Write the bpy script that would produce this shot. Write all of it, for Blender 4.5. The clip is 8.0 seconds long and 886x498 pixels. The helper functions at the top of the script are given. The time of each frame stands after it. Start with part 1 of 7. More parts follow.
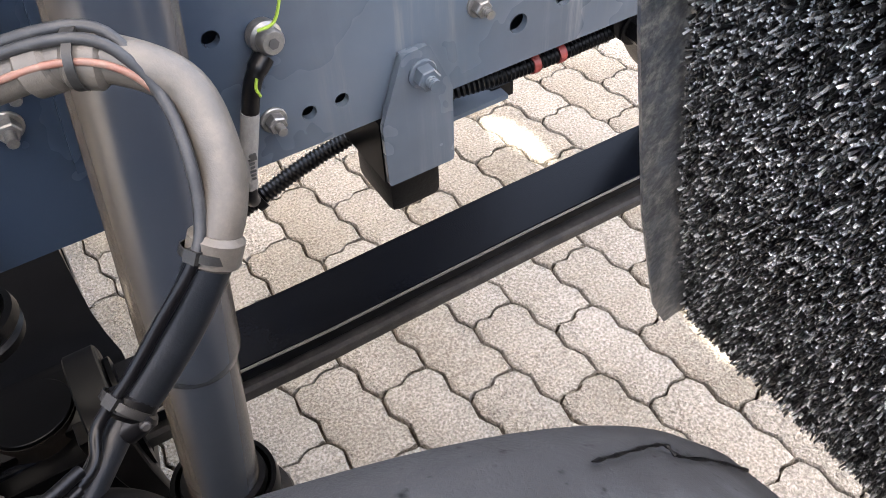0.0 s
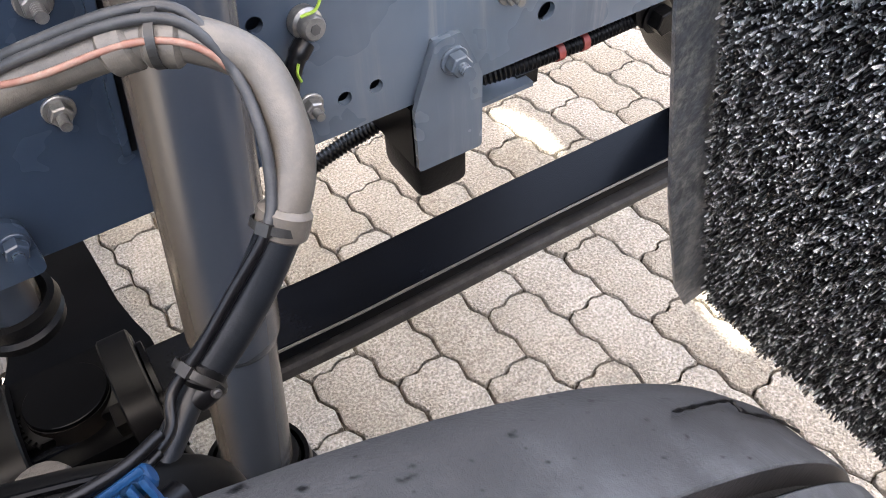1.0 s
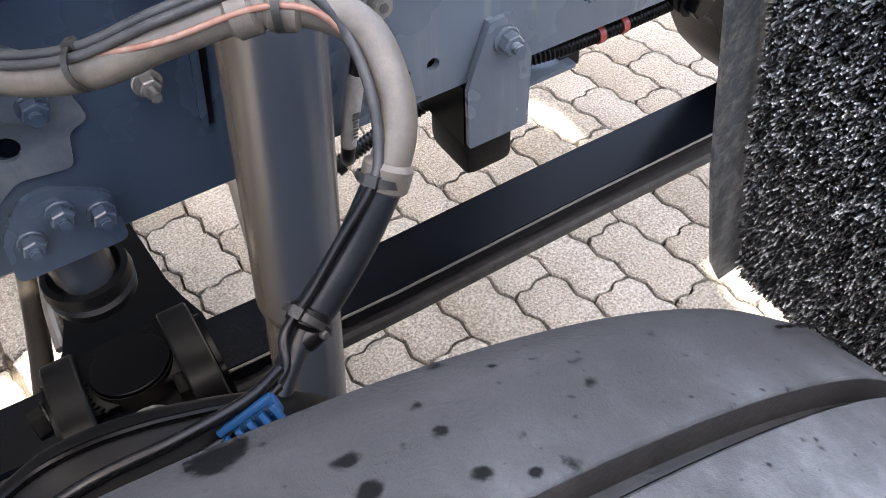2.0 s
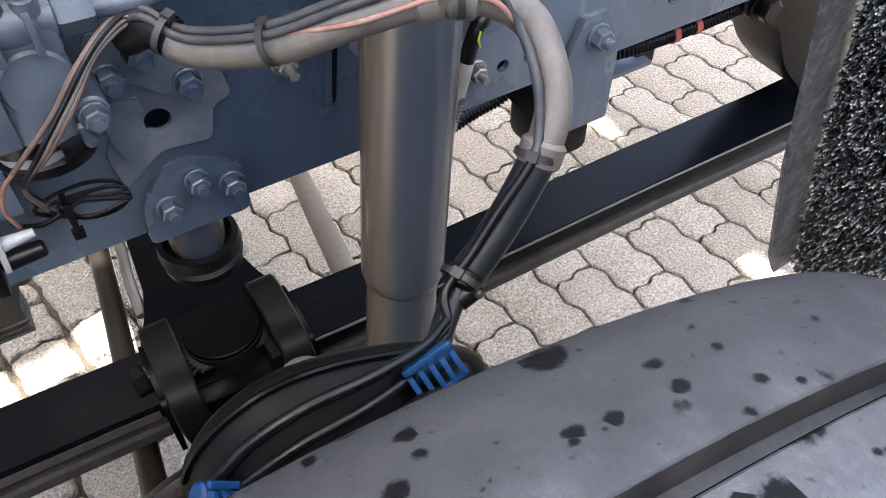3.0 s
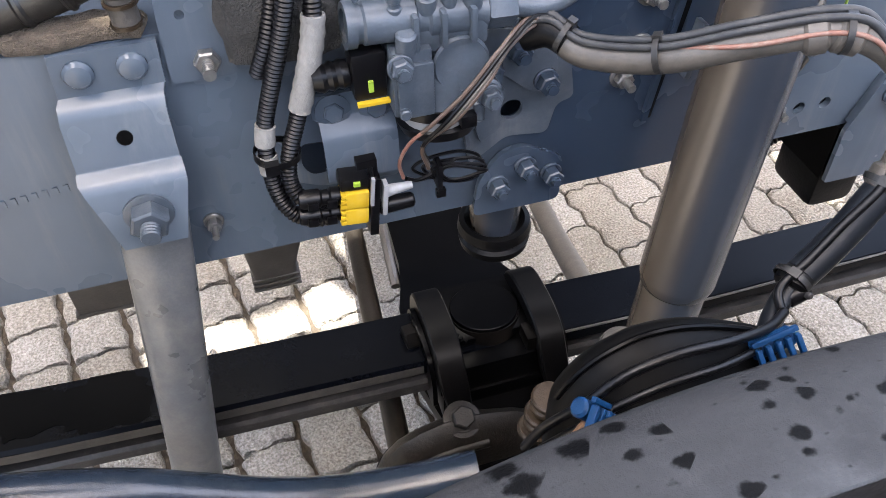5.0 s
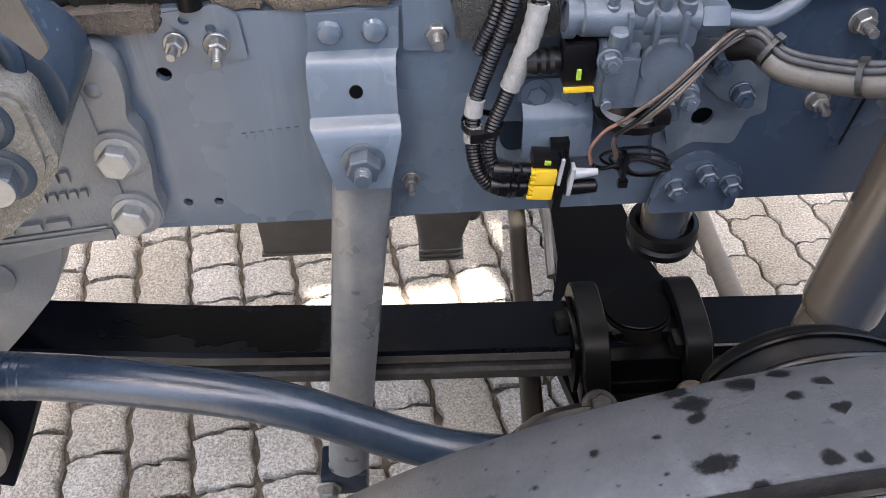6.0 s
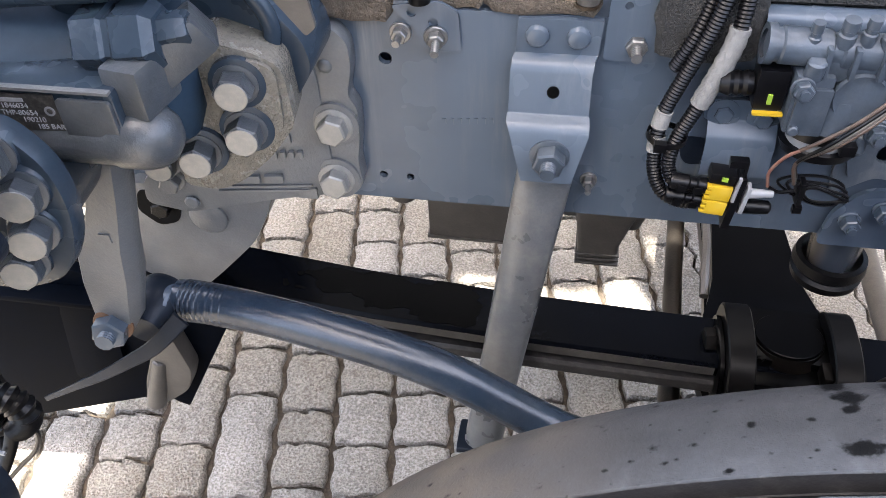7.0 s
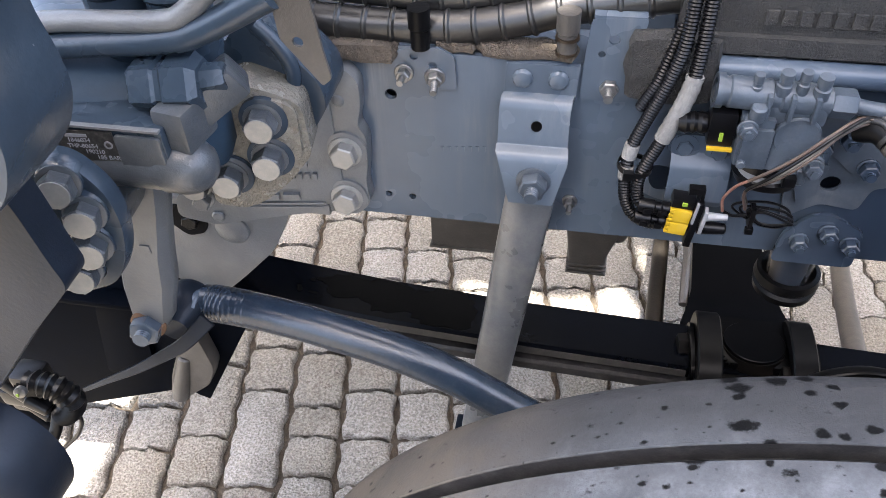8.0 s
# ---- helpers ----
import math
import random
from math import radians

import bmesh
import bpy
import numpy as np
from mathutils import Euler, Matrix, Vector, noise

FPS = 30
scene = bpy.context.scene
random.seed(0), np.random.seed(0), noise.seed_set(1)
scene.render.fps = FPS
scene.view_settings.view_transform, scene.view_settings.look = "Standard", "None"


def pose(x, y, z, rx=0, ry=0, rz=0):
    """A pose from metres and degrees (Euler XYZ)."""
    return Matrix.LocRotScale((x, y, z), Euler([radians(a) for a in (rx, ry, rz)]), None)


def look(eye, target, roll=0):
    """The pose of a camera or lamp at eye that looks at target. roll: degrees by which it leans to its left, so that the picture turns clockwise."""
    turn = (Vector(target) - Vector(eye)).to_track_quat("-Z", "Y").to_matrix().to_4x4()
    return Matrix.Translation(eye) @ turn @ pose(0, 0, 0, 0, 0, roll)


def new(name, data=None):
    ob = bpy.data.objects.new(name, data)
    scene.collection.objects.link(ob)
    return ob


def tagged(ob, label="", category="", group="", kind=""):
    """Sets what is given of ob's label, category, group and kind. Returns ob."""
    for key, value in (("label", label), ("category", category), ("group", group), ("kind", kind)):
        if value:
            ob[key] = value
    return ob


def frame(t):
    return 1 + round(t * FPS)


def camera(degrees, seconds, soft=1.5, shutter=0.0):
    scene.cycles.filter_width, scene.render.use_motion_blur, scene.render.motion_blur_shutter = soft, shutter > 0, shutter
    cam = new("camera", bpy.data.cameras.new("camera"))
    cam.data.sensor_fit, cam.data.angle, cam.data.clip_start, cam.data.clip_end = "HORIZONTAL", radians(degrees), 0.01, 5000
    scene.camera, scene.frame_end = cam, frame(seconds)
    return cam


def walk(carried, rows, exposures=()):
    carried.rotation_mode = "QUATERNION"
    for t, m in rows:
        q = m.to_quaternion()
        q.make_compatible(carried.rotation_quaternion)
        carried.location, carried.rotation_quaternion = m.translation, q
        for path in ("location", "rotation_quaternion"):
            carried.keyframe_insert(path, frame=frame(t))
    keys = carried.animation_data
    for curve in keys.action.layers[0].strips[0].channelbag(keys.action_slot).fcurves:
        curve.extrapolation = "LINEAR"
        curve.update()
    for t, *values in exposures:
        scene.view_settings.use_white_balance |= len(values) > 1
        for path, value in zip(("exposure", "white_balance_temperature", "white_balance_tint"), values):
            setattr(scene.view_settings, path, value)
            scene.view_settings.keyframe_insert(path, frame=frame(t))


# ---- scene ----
cam = camera(57.5, 8.0, soft=0.75)
PATH = [
    (0, (0.039, -0.582, 1.234), (0.704, 0.587, -0.246), -2.9),
    (0.5, (0.029, -0.583, 1.237), (0.694, 0.583, -0.246), -2.9),
    (1, (-0.002, -0.581, 1.239), (0.668, 0.577, -0.248), -2.8),
    (1.2, (-0.009, -0.589, 1.243), (0.638, 0.576, -0.248), -3.6),
    (2.3, (-0.103, -0.591, 1.256), (0.581, 0.56, -0.23), -2.3),
    (2.5, (-0.124, -0.582, 1.265), (0.562, 0.553, -0.232), -1.5),
    (3, (-0.18, -0.581, 1.278), (0.49, 0.566, -0.216), -0.6),
    (3.5, (-0.24, -0.591, 1.289), (0.344, 0.612, -0.198), -0.9),
    (4, (-0.295, -0.599, 1.301), (0.187, 0.676, -0.162), -1.4),
    (4.2, (-0.314, -0.6, 1.307), (0.134, 0.697, -0.148), -1.5),
    (5.3, (-0.369, -0.619, 1.326), (-0.028, 0.741, -0.1), -1.1),
    (5.5, (-0.373, -0.633, 1.334), (-0.084, 0.742, -0.09), -1.1),
    (6, (-0.408, -0.671, 1.341), (-0.362, 0.745, -0.07), -1.7),
    (6.5, (-0.437, -0.712, 1.362), (-0.658, 0.702, -0.035), -2.3),
    (7, (-0.439, -0.736, 1.377), (-0.733, 0.669, -0.016), -3.0),
    (7.5, (-0.419, -0.77, 1.416), (-0.729, 0.633, 0.024), -3.2),
    (8, (-0.408, -0.811, 1.47), (-0.723, 0.595, 0.083), -2.9),
]
walk(cam, [(t, look(eye, target, roll)) for t, eye, target, roll in PATH], exposures=[(0, 4.0, 7050, 10), (1.2, 4.0, 6950, 10), (2.6, 3.82, 6650, 10), (5.5, 3.84, 6600, 10), (8, 3.70, 6550, 10)])

# ---- light ----
world = bpy.data.worlds.new("sky")
scene.world = world
world.use_nodes = True
wn = world.node_tree
sky = wn.nodes.new("ShaderNodeTexSky")
sky.sky_type = "NISHITA"
sky.sun_disc = False
sky.dust_density, sky.air_density, sky.ozone_density = 6.0, 1.0, 1.0
SUN_EL, SUN_AZ = 80.0, 188.0
sky.sun_elevation, sky.sun_rotation = radians(SUN_EL), radians(SUN_AZ)
bg = wn.nodes["Background"]
bg.inputs["Strength"].default_value = 0.13
wn.links.new(sky.outputs[0], bg.inputs[0])
sun_way = Vector((math.sin(radians(SUN_AZ)) * math.cos(radians(SUN_EL)), math.cos(radians(SUN_AZ)) * math.cos(radians(SUN_EL)), math.sin(radians(SUN_EL))))
lamp = bpy.data.lights.new("sun", "SUN")
lamp.energy, lamp.angle, lamp.color = 4.0, radians(0.4), (1.0, 0.95, 0.87)
sun_ob = new("sun", lamp)
sun_ob.matrix_world = look(tuple(sun_way * 20), (0, 0, 0))
# outlines of sunlit ground patches; matching gaps are cut in the added canopy
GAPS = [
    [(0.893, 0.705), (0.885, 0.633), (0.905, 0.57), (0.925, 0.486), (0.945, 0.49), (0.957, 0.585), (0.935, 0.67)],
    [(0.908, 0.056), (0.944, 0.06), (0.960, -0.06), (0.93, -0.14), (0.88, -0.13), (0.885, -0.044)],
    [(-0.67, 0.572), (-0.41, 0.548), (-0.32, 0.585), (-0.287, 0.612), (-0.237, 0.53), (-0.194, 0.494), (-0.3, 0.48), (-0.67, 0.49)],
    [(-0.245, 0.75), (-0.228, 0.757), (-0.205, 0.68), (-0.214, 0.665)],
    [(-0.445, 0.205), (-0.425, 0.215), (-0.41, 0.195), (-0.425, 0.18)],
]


# ---- materials ----
def material(name, base, rough=0.5, metal=0.0, vary=0.15, scale=9.0, fine=140.0, bump=0.15, dust=0.0, dust_sheen_col=(0.42, 0.39, 0.34), depth=0.002, rand=0.0, streak=0.0, spec=0.5, spots=0.0, grain=0.5, flank=0.0, dark_stretch=None):
    """Paint, metal, rubber or stone: a base colour that varies at two scales, dust and a fine relief."""
    m = bpy.data.materials.new(name)
    m.use_nodes = True
    t = m.node_tree
    b = t.nodes["Principled BSDF"]
    b.inputs["Metallic"].default_value = metal
    b.inputs["Specular IOR Level"].default_value = spec
    co = t.nodes.new("ShaderNodeTexCoord")

    def noise_node(s, detail, rg=0.6):
        n = t.nodes.new("ShaderNodeTexNoise")
        n.inputs["Scale"].default_value, n.inputs["Detail"].default_value, n.inputs["Roughness"].default_value = s, detail, rg
        t.links.new(co.outputs["Object"], n.inputs["Vector"])
        return n

    def mix(fac, a, c):
        n = t.nodes.new("ShaderNodeMix")
        n.data_type = "RGBA"
        for src, k in ((fac, 0), (a, 6), (c, 7)):
            if isinstance(src, (int, float)):
                n.inputs[k].default_value = src
            elif isinstance(src, tuple):
                n.inputs[k].default_value = (*src, 1)
            else:
                t.links.new(src, n.inputs[k])
        return n.outputs[2]

    def ramp(src, lo, hi, a=0.0, c=1.0):
        n = t.nodes.new("ShaderNodeMapRange")
        n.interpolation_type = "SMOOTHSTEP"
        n.inputs[1].default_value, n.inputs[2].default_value, n.inputs[3].default_value, n.inputs[4].default_value = lo, hi, a, c
        t.links.new(src, n.inputs[0])
        return n.outputs[0]

    big, small = noise_node(scale, 4), noise_node(fine, 3, 0.7)
    lo, hi = tuple(c * (1 - vary) for c in base), tuple(min(1, c * (1 + vary)) for c in base)
    col = mix(ramp(big.outputs[0], 0.15, 0.85), lo, hi)
    col = mix(ramp(small.outputs[0], 0.35, 0.65, 0.0, grain * vary), col, tuple(c * 0.35 for c in base))
    if rand:
        info = t.nodes.new("ShaderNodeObjectInfo")
        isl = t.nodes.new("ShaderNodeNewGeometry")
        add = t.nodes.new("ShaderNodeMath")
        add.operation = "ADD"
        t.links.new(info.outputs["Random"], add.inputs[0])
        t.links.new(isl.outputs["Random Per Island"], add.inputs[1])
        fr = t.nodes.new("ShaderNodeMath")
        fr.operation = "FRACT"
        t.links.new(add.outputs[0], fr.inputs[0])
        hue = t.nodes.new("ShaderNodeHueSaturation")
        # above 1, a few pieces turn far paler to paint glints
        if rand > 1:
            pw = t.nodes.new("ShaderNodeMath")
            pw.operation = "POWER"
            pw.inputs[1].default_value = 3.5
            t.links.new(fr.outputs[0], pw.inputs[0])
            t.links.new(ramp(pw.outputs[0], 0, 1, 0.25, rand), hue.inputs["Value"])
        else:
            t.links.new(ramp(fr.outputs[0], 0, 1, 1 - rand, 1 + rand), hue.inputs["Value"])
        t.links.new(col, hue.inputs["Color"])
        col = hue.outputs[0]
    if dust:
        patch = noise_node(scale * 2.3, 8, 0.75)
        col = mix(ramp(patch.outputs[0], 0.42, 0.8, 0.0, dust), col, dust_sheen_col)
    if streak:
        mp = t.nodes.new("ShaderNodeMapping")
        mp.inputs["Scale"].default_value = (34, 34, 2.2)
        t.links.new(co.outputs["Object"], mp.inputs["Vector"])
        run = noise_node(1.0, 6, 0.7)
        t.links.new(mp.outputs[0], run.inputs["Vector"])
        where = noise_node(2.6, 3)
        mul = t.nodes.new("ShaderNodeMath")
        mul.operation = "MULTIPLY"
        t.links.new(ramp(run.outputs[0], 0.5, 0.75), mul.inputs[0])
        t.links.new(ramp(where.outputs[0], 0.35, 0.75, 0.0, streak), mul.inputs[1])
        col = mix(mul.outputs[0], col, dust_sheen_col)
    if dark_stretch:
        # a darker stretch of the web between the valve and the rear bracket
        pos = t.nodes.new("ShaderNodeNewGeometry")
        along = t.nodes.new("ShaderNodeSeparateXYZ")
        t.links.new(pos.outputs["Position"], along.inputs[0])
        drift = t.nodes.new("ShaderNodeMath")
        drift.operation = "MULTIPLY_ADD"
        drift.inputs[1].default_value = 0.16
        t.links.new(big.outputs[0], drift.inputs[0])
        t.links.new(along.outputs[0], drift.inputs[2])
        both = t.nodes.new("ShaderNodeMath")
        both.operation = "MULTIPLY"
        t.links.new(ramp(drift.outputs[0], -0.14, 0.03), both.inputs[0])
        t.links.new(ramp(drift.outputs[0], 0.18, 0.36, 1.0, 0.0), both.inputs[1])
        col = mix(both.outputs[0], col, dark_stretch)
    rough_src = ramp(big.outputs[0], 0.2, 0.8, max(0.05, rough - 0.015), min(1, rough + 0.02))
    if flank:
        # tan tint on the two sides, painting the warm light that they reflect
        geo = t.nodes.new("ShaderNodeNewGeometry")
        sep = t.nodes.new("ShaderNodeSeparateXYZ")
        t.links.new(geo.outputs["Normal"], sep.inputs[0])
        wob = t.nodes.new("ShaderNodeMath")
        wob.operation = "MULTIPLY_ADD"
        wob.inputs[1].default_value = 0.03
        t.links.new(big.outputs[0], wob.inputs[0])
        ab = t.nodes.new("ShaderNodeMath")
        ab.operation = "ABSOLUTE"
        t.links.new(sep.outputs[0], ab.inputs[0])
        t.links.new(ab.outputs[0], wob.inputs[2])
        col = mix(ramp(wob.outputs[0], 0.45, 1.05, 0.0, flank), col, dust_sheen_col)
    if spots:
        # oil drips: blots of all sizes with ragged soft edges, fewer towards the rear of the tread
        sep = t.nodes.new("ShaderNodeSeparateXYZ")
        t.links.new(co.outputs["Object"], sep.inputs[0])

        def sums(op, a, c, d=0.0):
            n = t.nodes.new("ShaderNodeMath")
            n.operation = op
            for k, v in enumerate((a, c, d)):
                if isinstance(v, float):
                    n.inputs[k].default_value = v
                else:
                    t.links.new(v, n.inputs[k])
            return n.outputs[0]

        edge = noise_node(22.0, 5, 0.6)
        wob = t.nodes.new("ShaderNodeMath")
        wob.operation = "MULTIPLY_ADD"
        wob.inputs[1].default_value = 0.09
        t.links.new(edge.outputs[0], wob.inputs[0])
        t.links.new(sep.outputs[1], wob.inputs[2])
        col = mix(ramp(wob.outputs[0], 0.03, 0.16, 0.0, 0.88), col, (0.021, 0.021, 0.022))
        # brown dust on the outer front part of the tread
        tan = sums("MULTIPLY", ramp(sep.outputs[0], -0.34, -0.22, 0.8, 0.0), ramp(edge.outputs[0], 0.3, 0.6, 0.4, 1.0))
        col = mix(tan, col, (0.07, 0.061, 0.05))
        area = sums("MULTIPLY", ramp(sep.outputs[0], 0.10, 0.20, 1.0, 0.15), ramp(sep.outputs[0], -0.26, -0.10, 0.25, 1.0))
        ragged = noise_node(150.0, 3, 0.6)
        for s_, share, big_r in ((48.0, 0.42, 0.34), (95.0, 0.42, 0.34)):
            vo = t.nodes.new("ShaderNodeTexVoronoi")
            vo.voronoi_dimensions = "2D"
            vo.inputs["Scale"].default_value = s_
            mp = t.nodes.new("ShaderNodeMapping")
            mp.inputs["Scale"].default_value = (0.75, 1.0, 1.0)
            t.links.new(co.outputs["Object"], mp.inputs["Vector"])
            t.links.new(mp.outputs[0], vo.inputs["Vector"])
            chance = t.nodes.new("ShaderNodeSeparateColor")
            t.links.new(vo.outputs["Color"], chance.inputs[0])
            size = sums("MULTIPLY", ramp(chance.outputs[0], 1.0 - share, 1.15 - 0.5 * share, 0.0, big_r), area)
            off = sums("SUBTRACT", sums("MULTIPLY_ADD", ragged.outputs[0], 0.55, vo.outputs["Distance"]), size)
            col = mix(ramp(off, 0.17, 0.33, spots, 0.0), col, (0.0025, 0.0026, 0.003))
    t.links.new(col, b.inputs["Base Color"])
    t.links.new(rough_src, b.inputs["Roughness"])
    if bump:
        bp = t.nodes.new("ShaderNodeBump")
        bp.inputs["Strength"].default_value, bp.inputs["Distance"].default_value = bump, depth
        t.links.new(small.outputs[0], bp.inputs["Height"])
        t.links.new(bp.outputs[0], b.inputs["Normal"])
    return m


PAINT = material("chassis_paint", (0.060, 0.077, 0.099), 0.27, 0.0, 0.2, 5, 260, 0.06, 0.05, (0.2, 0.2, 0.195), 0.0005, streak=0.8, spec=0.34, grain=0.05, dark_stretch=(0.021, 0.032, 0.051))
CAST = material("cast_painted_iron", (0.105, 0.108, 0.110), 0.34, 0.0, 0.22, 12, 300, 0.5, 0.25, (0.19, 0.175, 0.155), 0.0011, spec=0.45)
GEARBODY = material("satin_gear_paint", (0.021, 0.036, 0.054), 0.5, 0.0, 0.25, 9, 120, 0.25, 0.10, (0.06, 0.06, 0.06), 0.0012, spec=0.1)
# paler copy of the gear paint, with warm ground bounce put into the colour
GEARLOW = material("bounce_lit_gear_paint", (0.048, 0.054, 0.061), 0.32, 0.0, 0.3, 16, 200, 0.4, 0.35, (0.12, 0.105, 0.085), 0.0015, spec=0.45)
GEAR = material("steering_gear_paint", (0.022, 0.0335, 0.048), 0.27, 0.0, 0.25, 9, 120, 0.25, 0.10, (0.10, 0.094, 0.085), 0.0012, spec=0.32)
LINK = material("glossy_blue_grey_paint", (0.013, 0.0215, 0.035), 0.15, 0.0, 0.25, 9, 380, 0.3, 0.12, (0.15, 0.145, 0.14), 0.0012)
LINKROD = material("dull_grey_steel", (0.095, 0.1, 0.106), 0.28, 0.2, 0.35, 14, 320, 0.25, 0.5, (0.2, 0.185, 0.165), 0.001, streak=0.5)
VALVE = material("grey_cast_aluminium", (0.042, 0.053, 0.067), 0.35, 0.0, 0.3, 20, 260, 0.3, 0.25, (0.12, 0.12, 0.12), 0.001, spec=0.38)
WORN = material("dusty_or_shaded_black", (0.016, 0.0155, 0.016), 0.4, 0.0, 0.4, 18, 260, 0.3, 0.5, (0.075, 0.07, 0.065), 0.001, spec=0.25)
SHEET = material("dull_black_sheet", (0.0022, 0.0022, 0.0023), 0.45, 0.0, 0.35, 16, 240, 0.12, 0.2, (0.008, 0.007, 0.006), 0.001, spec=0.06)
SLEEVE = material("dusty_blue_grey_sleeve", (0.0065, 0.008, 0.0105), 0.4, 0.0, 0.3, 22, 260, 0.25, 0.3, (0.022, 0.022, 0.023), 0.001, spec=0.2)
DUSTED = material("dust_on_black_paint", (0.028, 0.0265, 0.0255), 0.5, 0.0, 0.4, 18, 240, 0.2, 0.5, (0.075, 0.068, 0.06), 0.001, spec=0.2)
# black that paints the shade in gaps and openings
MATTE = material("recess_shade_black", (0.0022, 0.0025, 0.0034), 0.6, 0.0, 0.3, 14, 260, 0.12, 0.05, (0.012, 0.012, 0.013), 0.001, spec=0.06)
GLOSS = material("brown_tinted_gloss_black", (0.0025, 0.0022, 0.002), 0.36, 0.0, 0.35, 14, 200, 0.15, 0.35, (0.026, 0.0205, 0.016), 0.001, spec=0.13)
STRAP = material("worn_black_strap_iron", (0.0022, 0.0021, 0.0022), 0.4, 0.0, 0.35, 14, 200, 0.1, 0.3, (0.009, 0.0078, 0.007), 0.001, spec=0.09)
CHARCAST = material("oily_dark_casting", (0.008, 0.007, 0.006), 0.42, 0.0, 0.4, 26, 240, 0.5, 0.45, (0.034, 0.028, 0.022), 0.0015, spec=0.2)
NAVY = material("dark_navy_sheet", (0.0010, 0.0017, 0.0033), 0.5, 0.0, 0.3, 12, 200, 0.2, 0.06, (0.006, 0.0065, 0.008), 0.001, spec=0.012)
PLATE = material("dusty_blue_grey_plate", (0.052, 0.063, 0.078), 0.32, 0.0, 0.2, 14, 300, 0.2, 0.3, (0.16, 0.16, 0.16), 0.001, streak=0.6, spec=0.35)
COPPER = material("brown_wire_jacket", (0.055, 0.034, 0.024), 0.45, 0.0, 0.15, 30, 200, 0.1, 0.4, (0.1, 0.085, 0.07))
EAR = material("textured_gear_paint", (0.120, 0.109, 0.089), 0.27, 0.0, 0.3, 20, 240, 1.0, 0.3, (0.24, 0.195, 0.14), 0.0028, spec=0.6)
STEEL = material("zinc_bolt_steel", (0.16, 0.158, 0.154), 0.3, 0.6, 0.2, 60, 400, 0.2, 0.3)
SPRING = material("black_spring_paint", (0.0012, 0.0016, 0.0027), 0.24, 0.0, 0.3, 7, 300, 0.08, 0.03, (0.012, 0.0115, 0.011), 0.001, spec=0.055)
BLACK = material("black_painted_iron", (0.0012, 0.0012, 0.0014), 0.3, 0.0, 0.3, 14, 260, 0.06, 0.03, (0.010, 0.009, 0.008), 0.001, spec=0.07)
RUBBER = material("black_rubber", (0.0026, 0.0026, 0.0029), 0.4, 0.0, 0.25, 20, 200, 0.2, 0.08, (0.03, 0.027, 0.024), spec=0.12)
TYRE = material("dusty_tyre_rubber", (0.076, 0.083, 0.092), 0.62, 0.0, 0.3, 14, 420, 0.5, 0.75, (0.168, 0.178, 0.192), 0.001, spots=1.0, spec=0.08)
# flank paints the tan side reflections into the colour
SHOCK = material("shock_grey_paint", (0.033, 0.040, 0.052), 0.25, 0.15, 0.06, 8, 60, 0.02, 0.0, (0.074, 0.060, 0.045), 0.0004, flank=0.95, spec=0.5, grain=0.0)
HOSE = material("dusty_grey_hose", (0.062, 0.054, 0.045), 0.5, 0.0, 0.3, 30, 300, 0.3, 0.5, (0.115, 0.098, 0.078), 0.001)
CABLE = material("black_cable", (0.0028, 0.0028, 0.0034), 0.33, 0.0, 0.2, 30, 200, 0.08, 0.1, (0.03, 0.027, 0.024), spec=0.2)
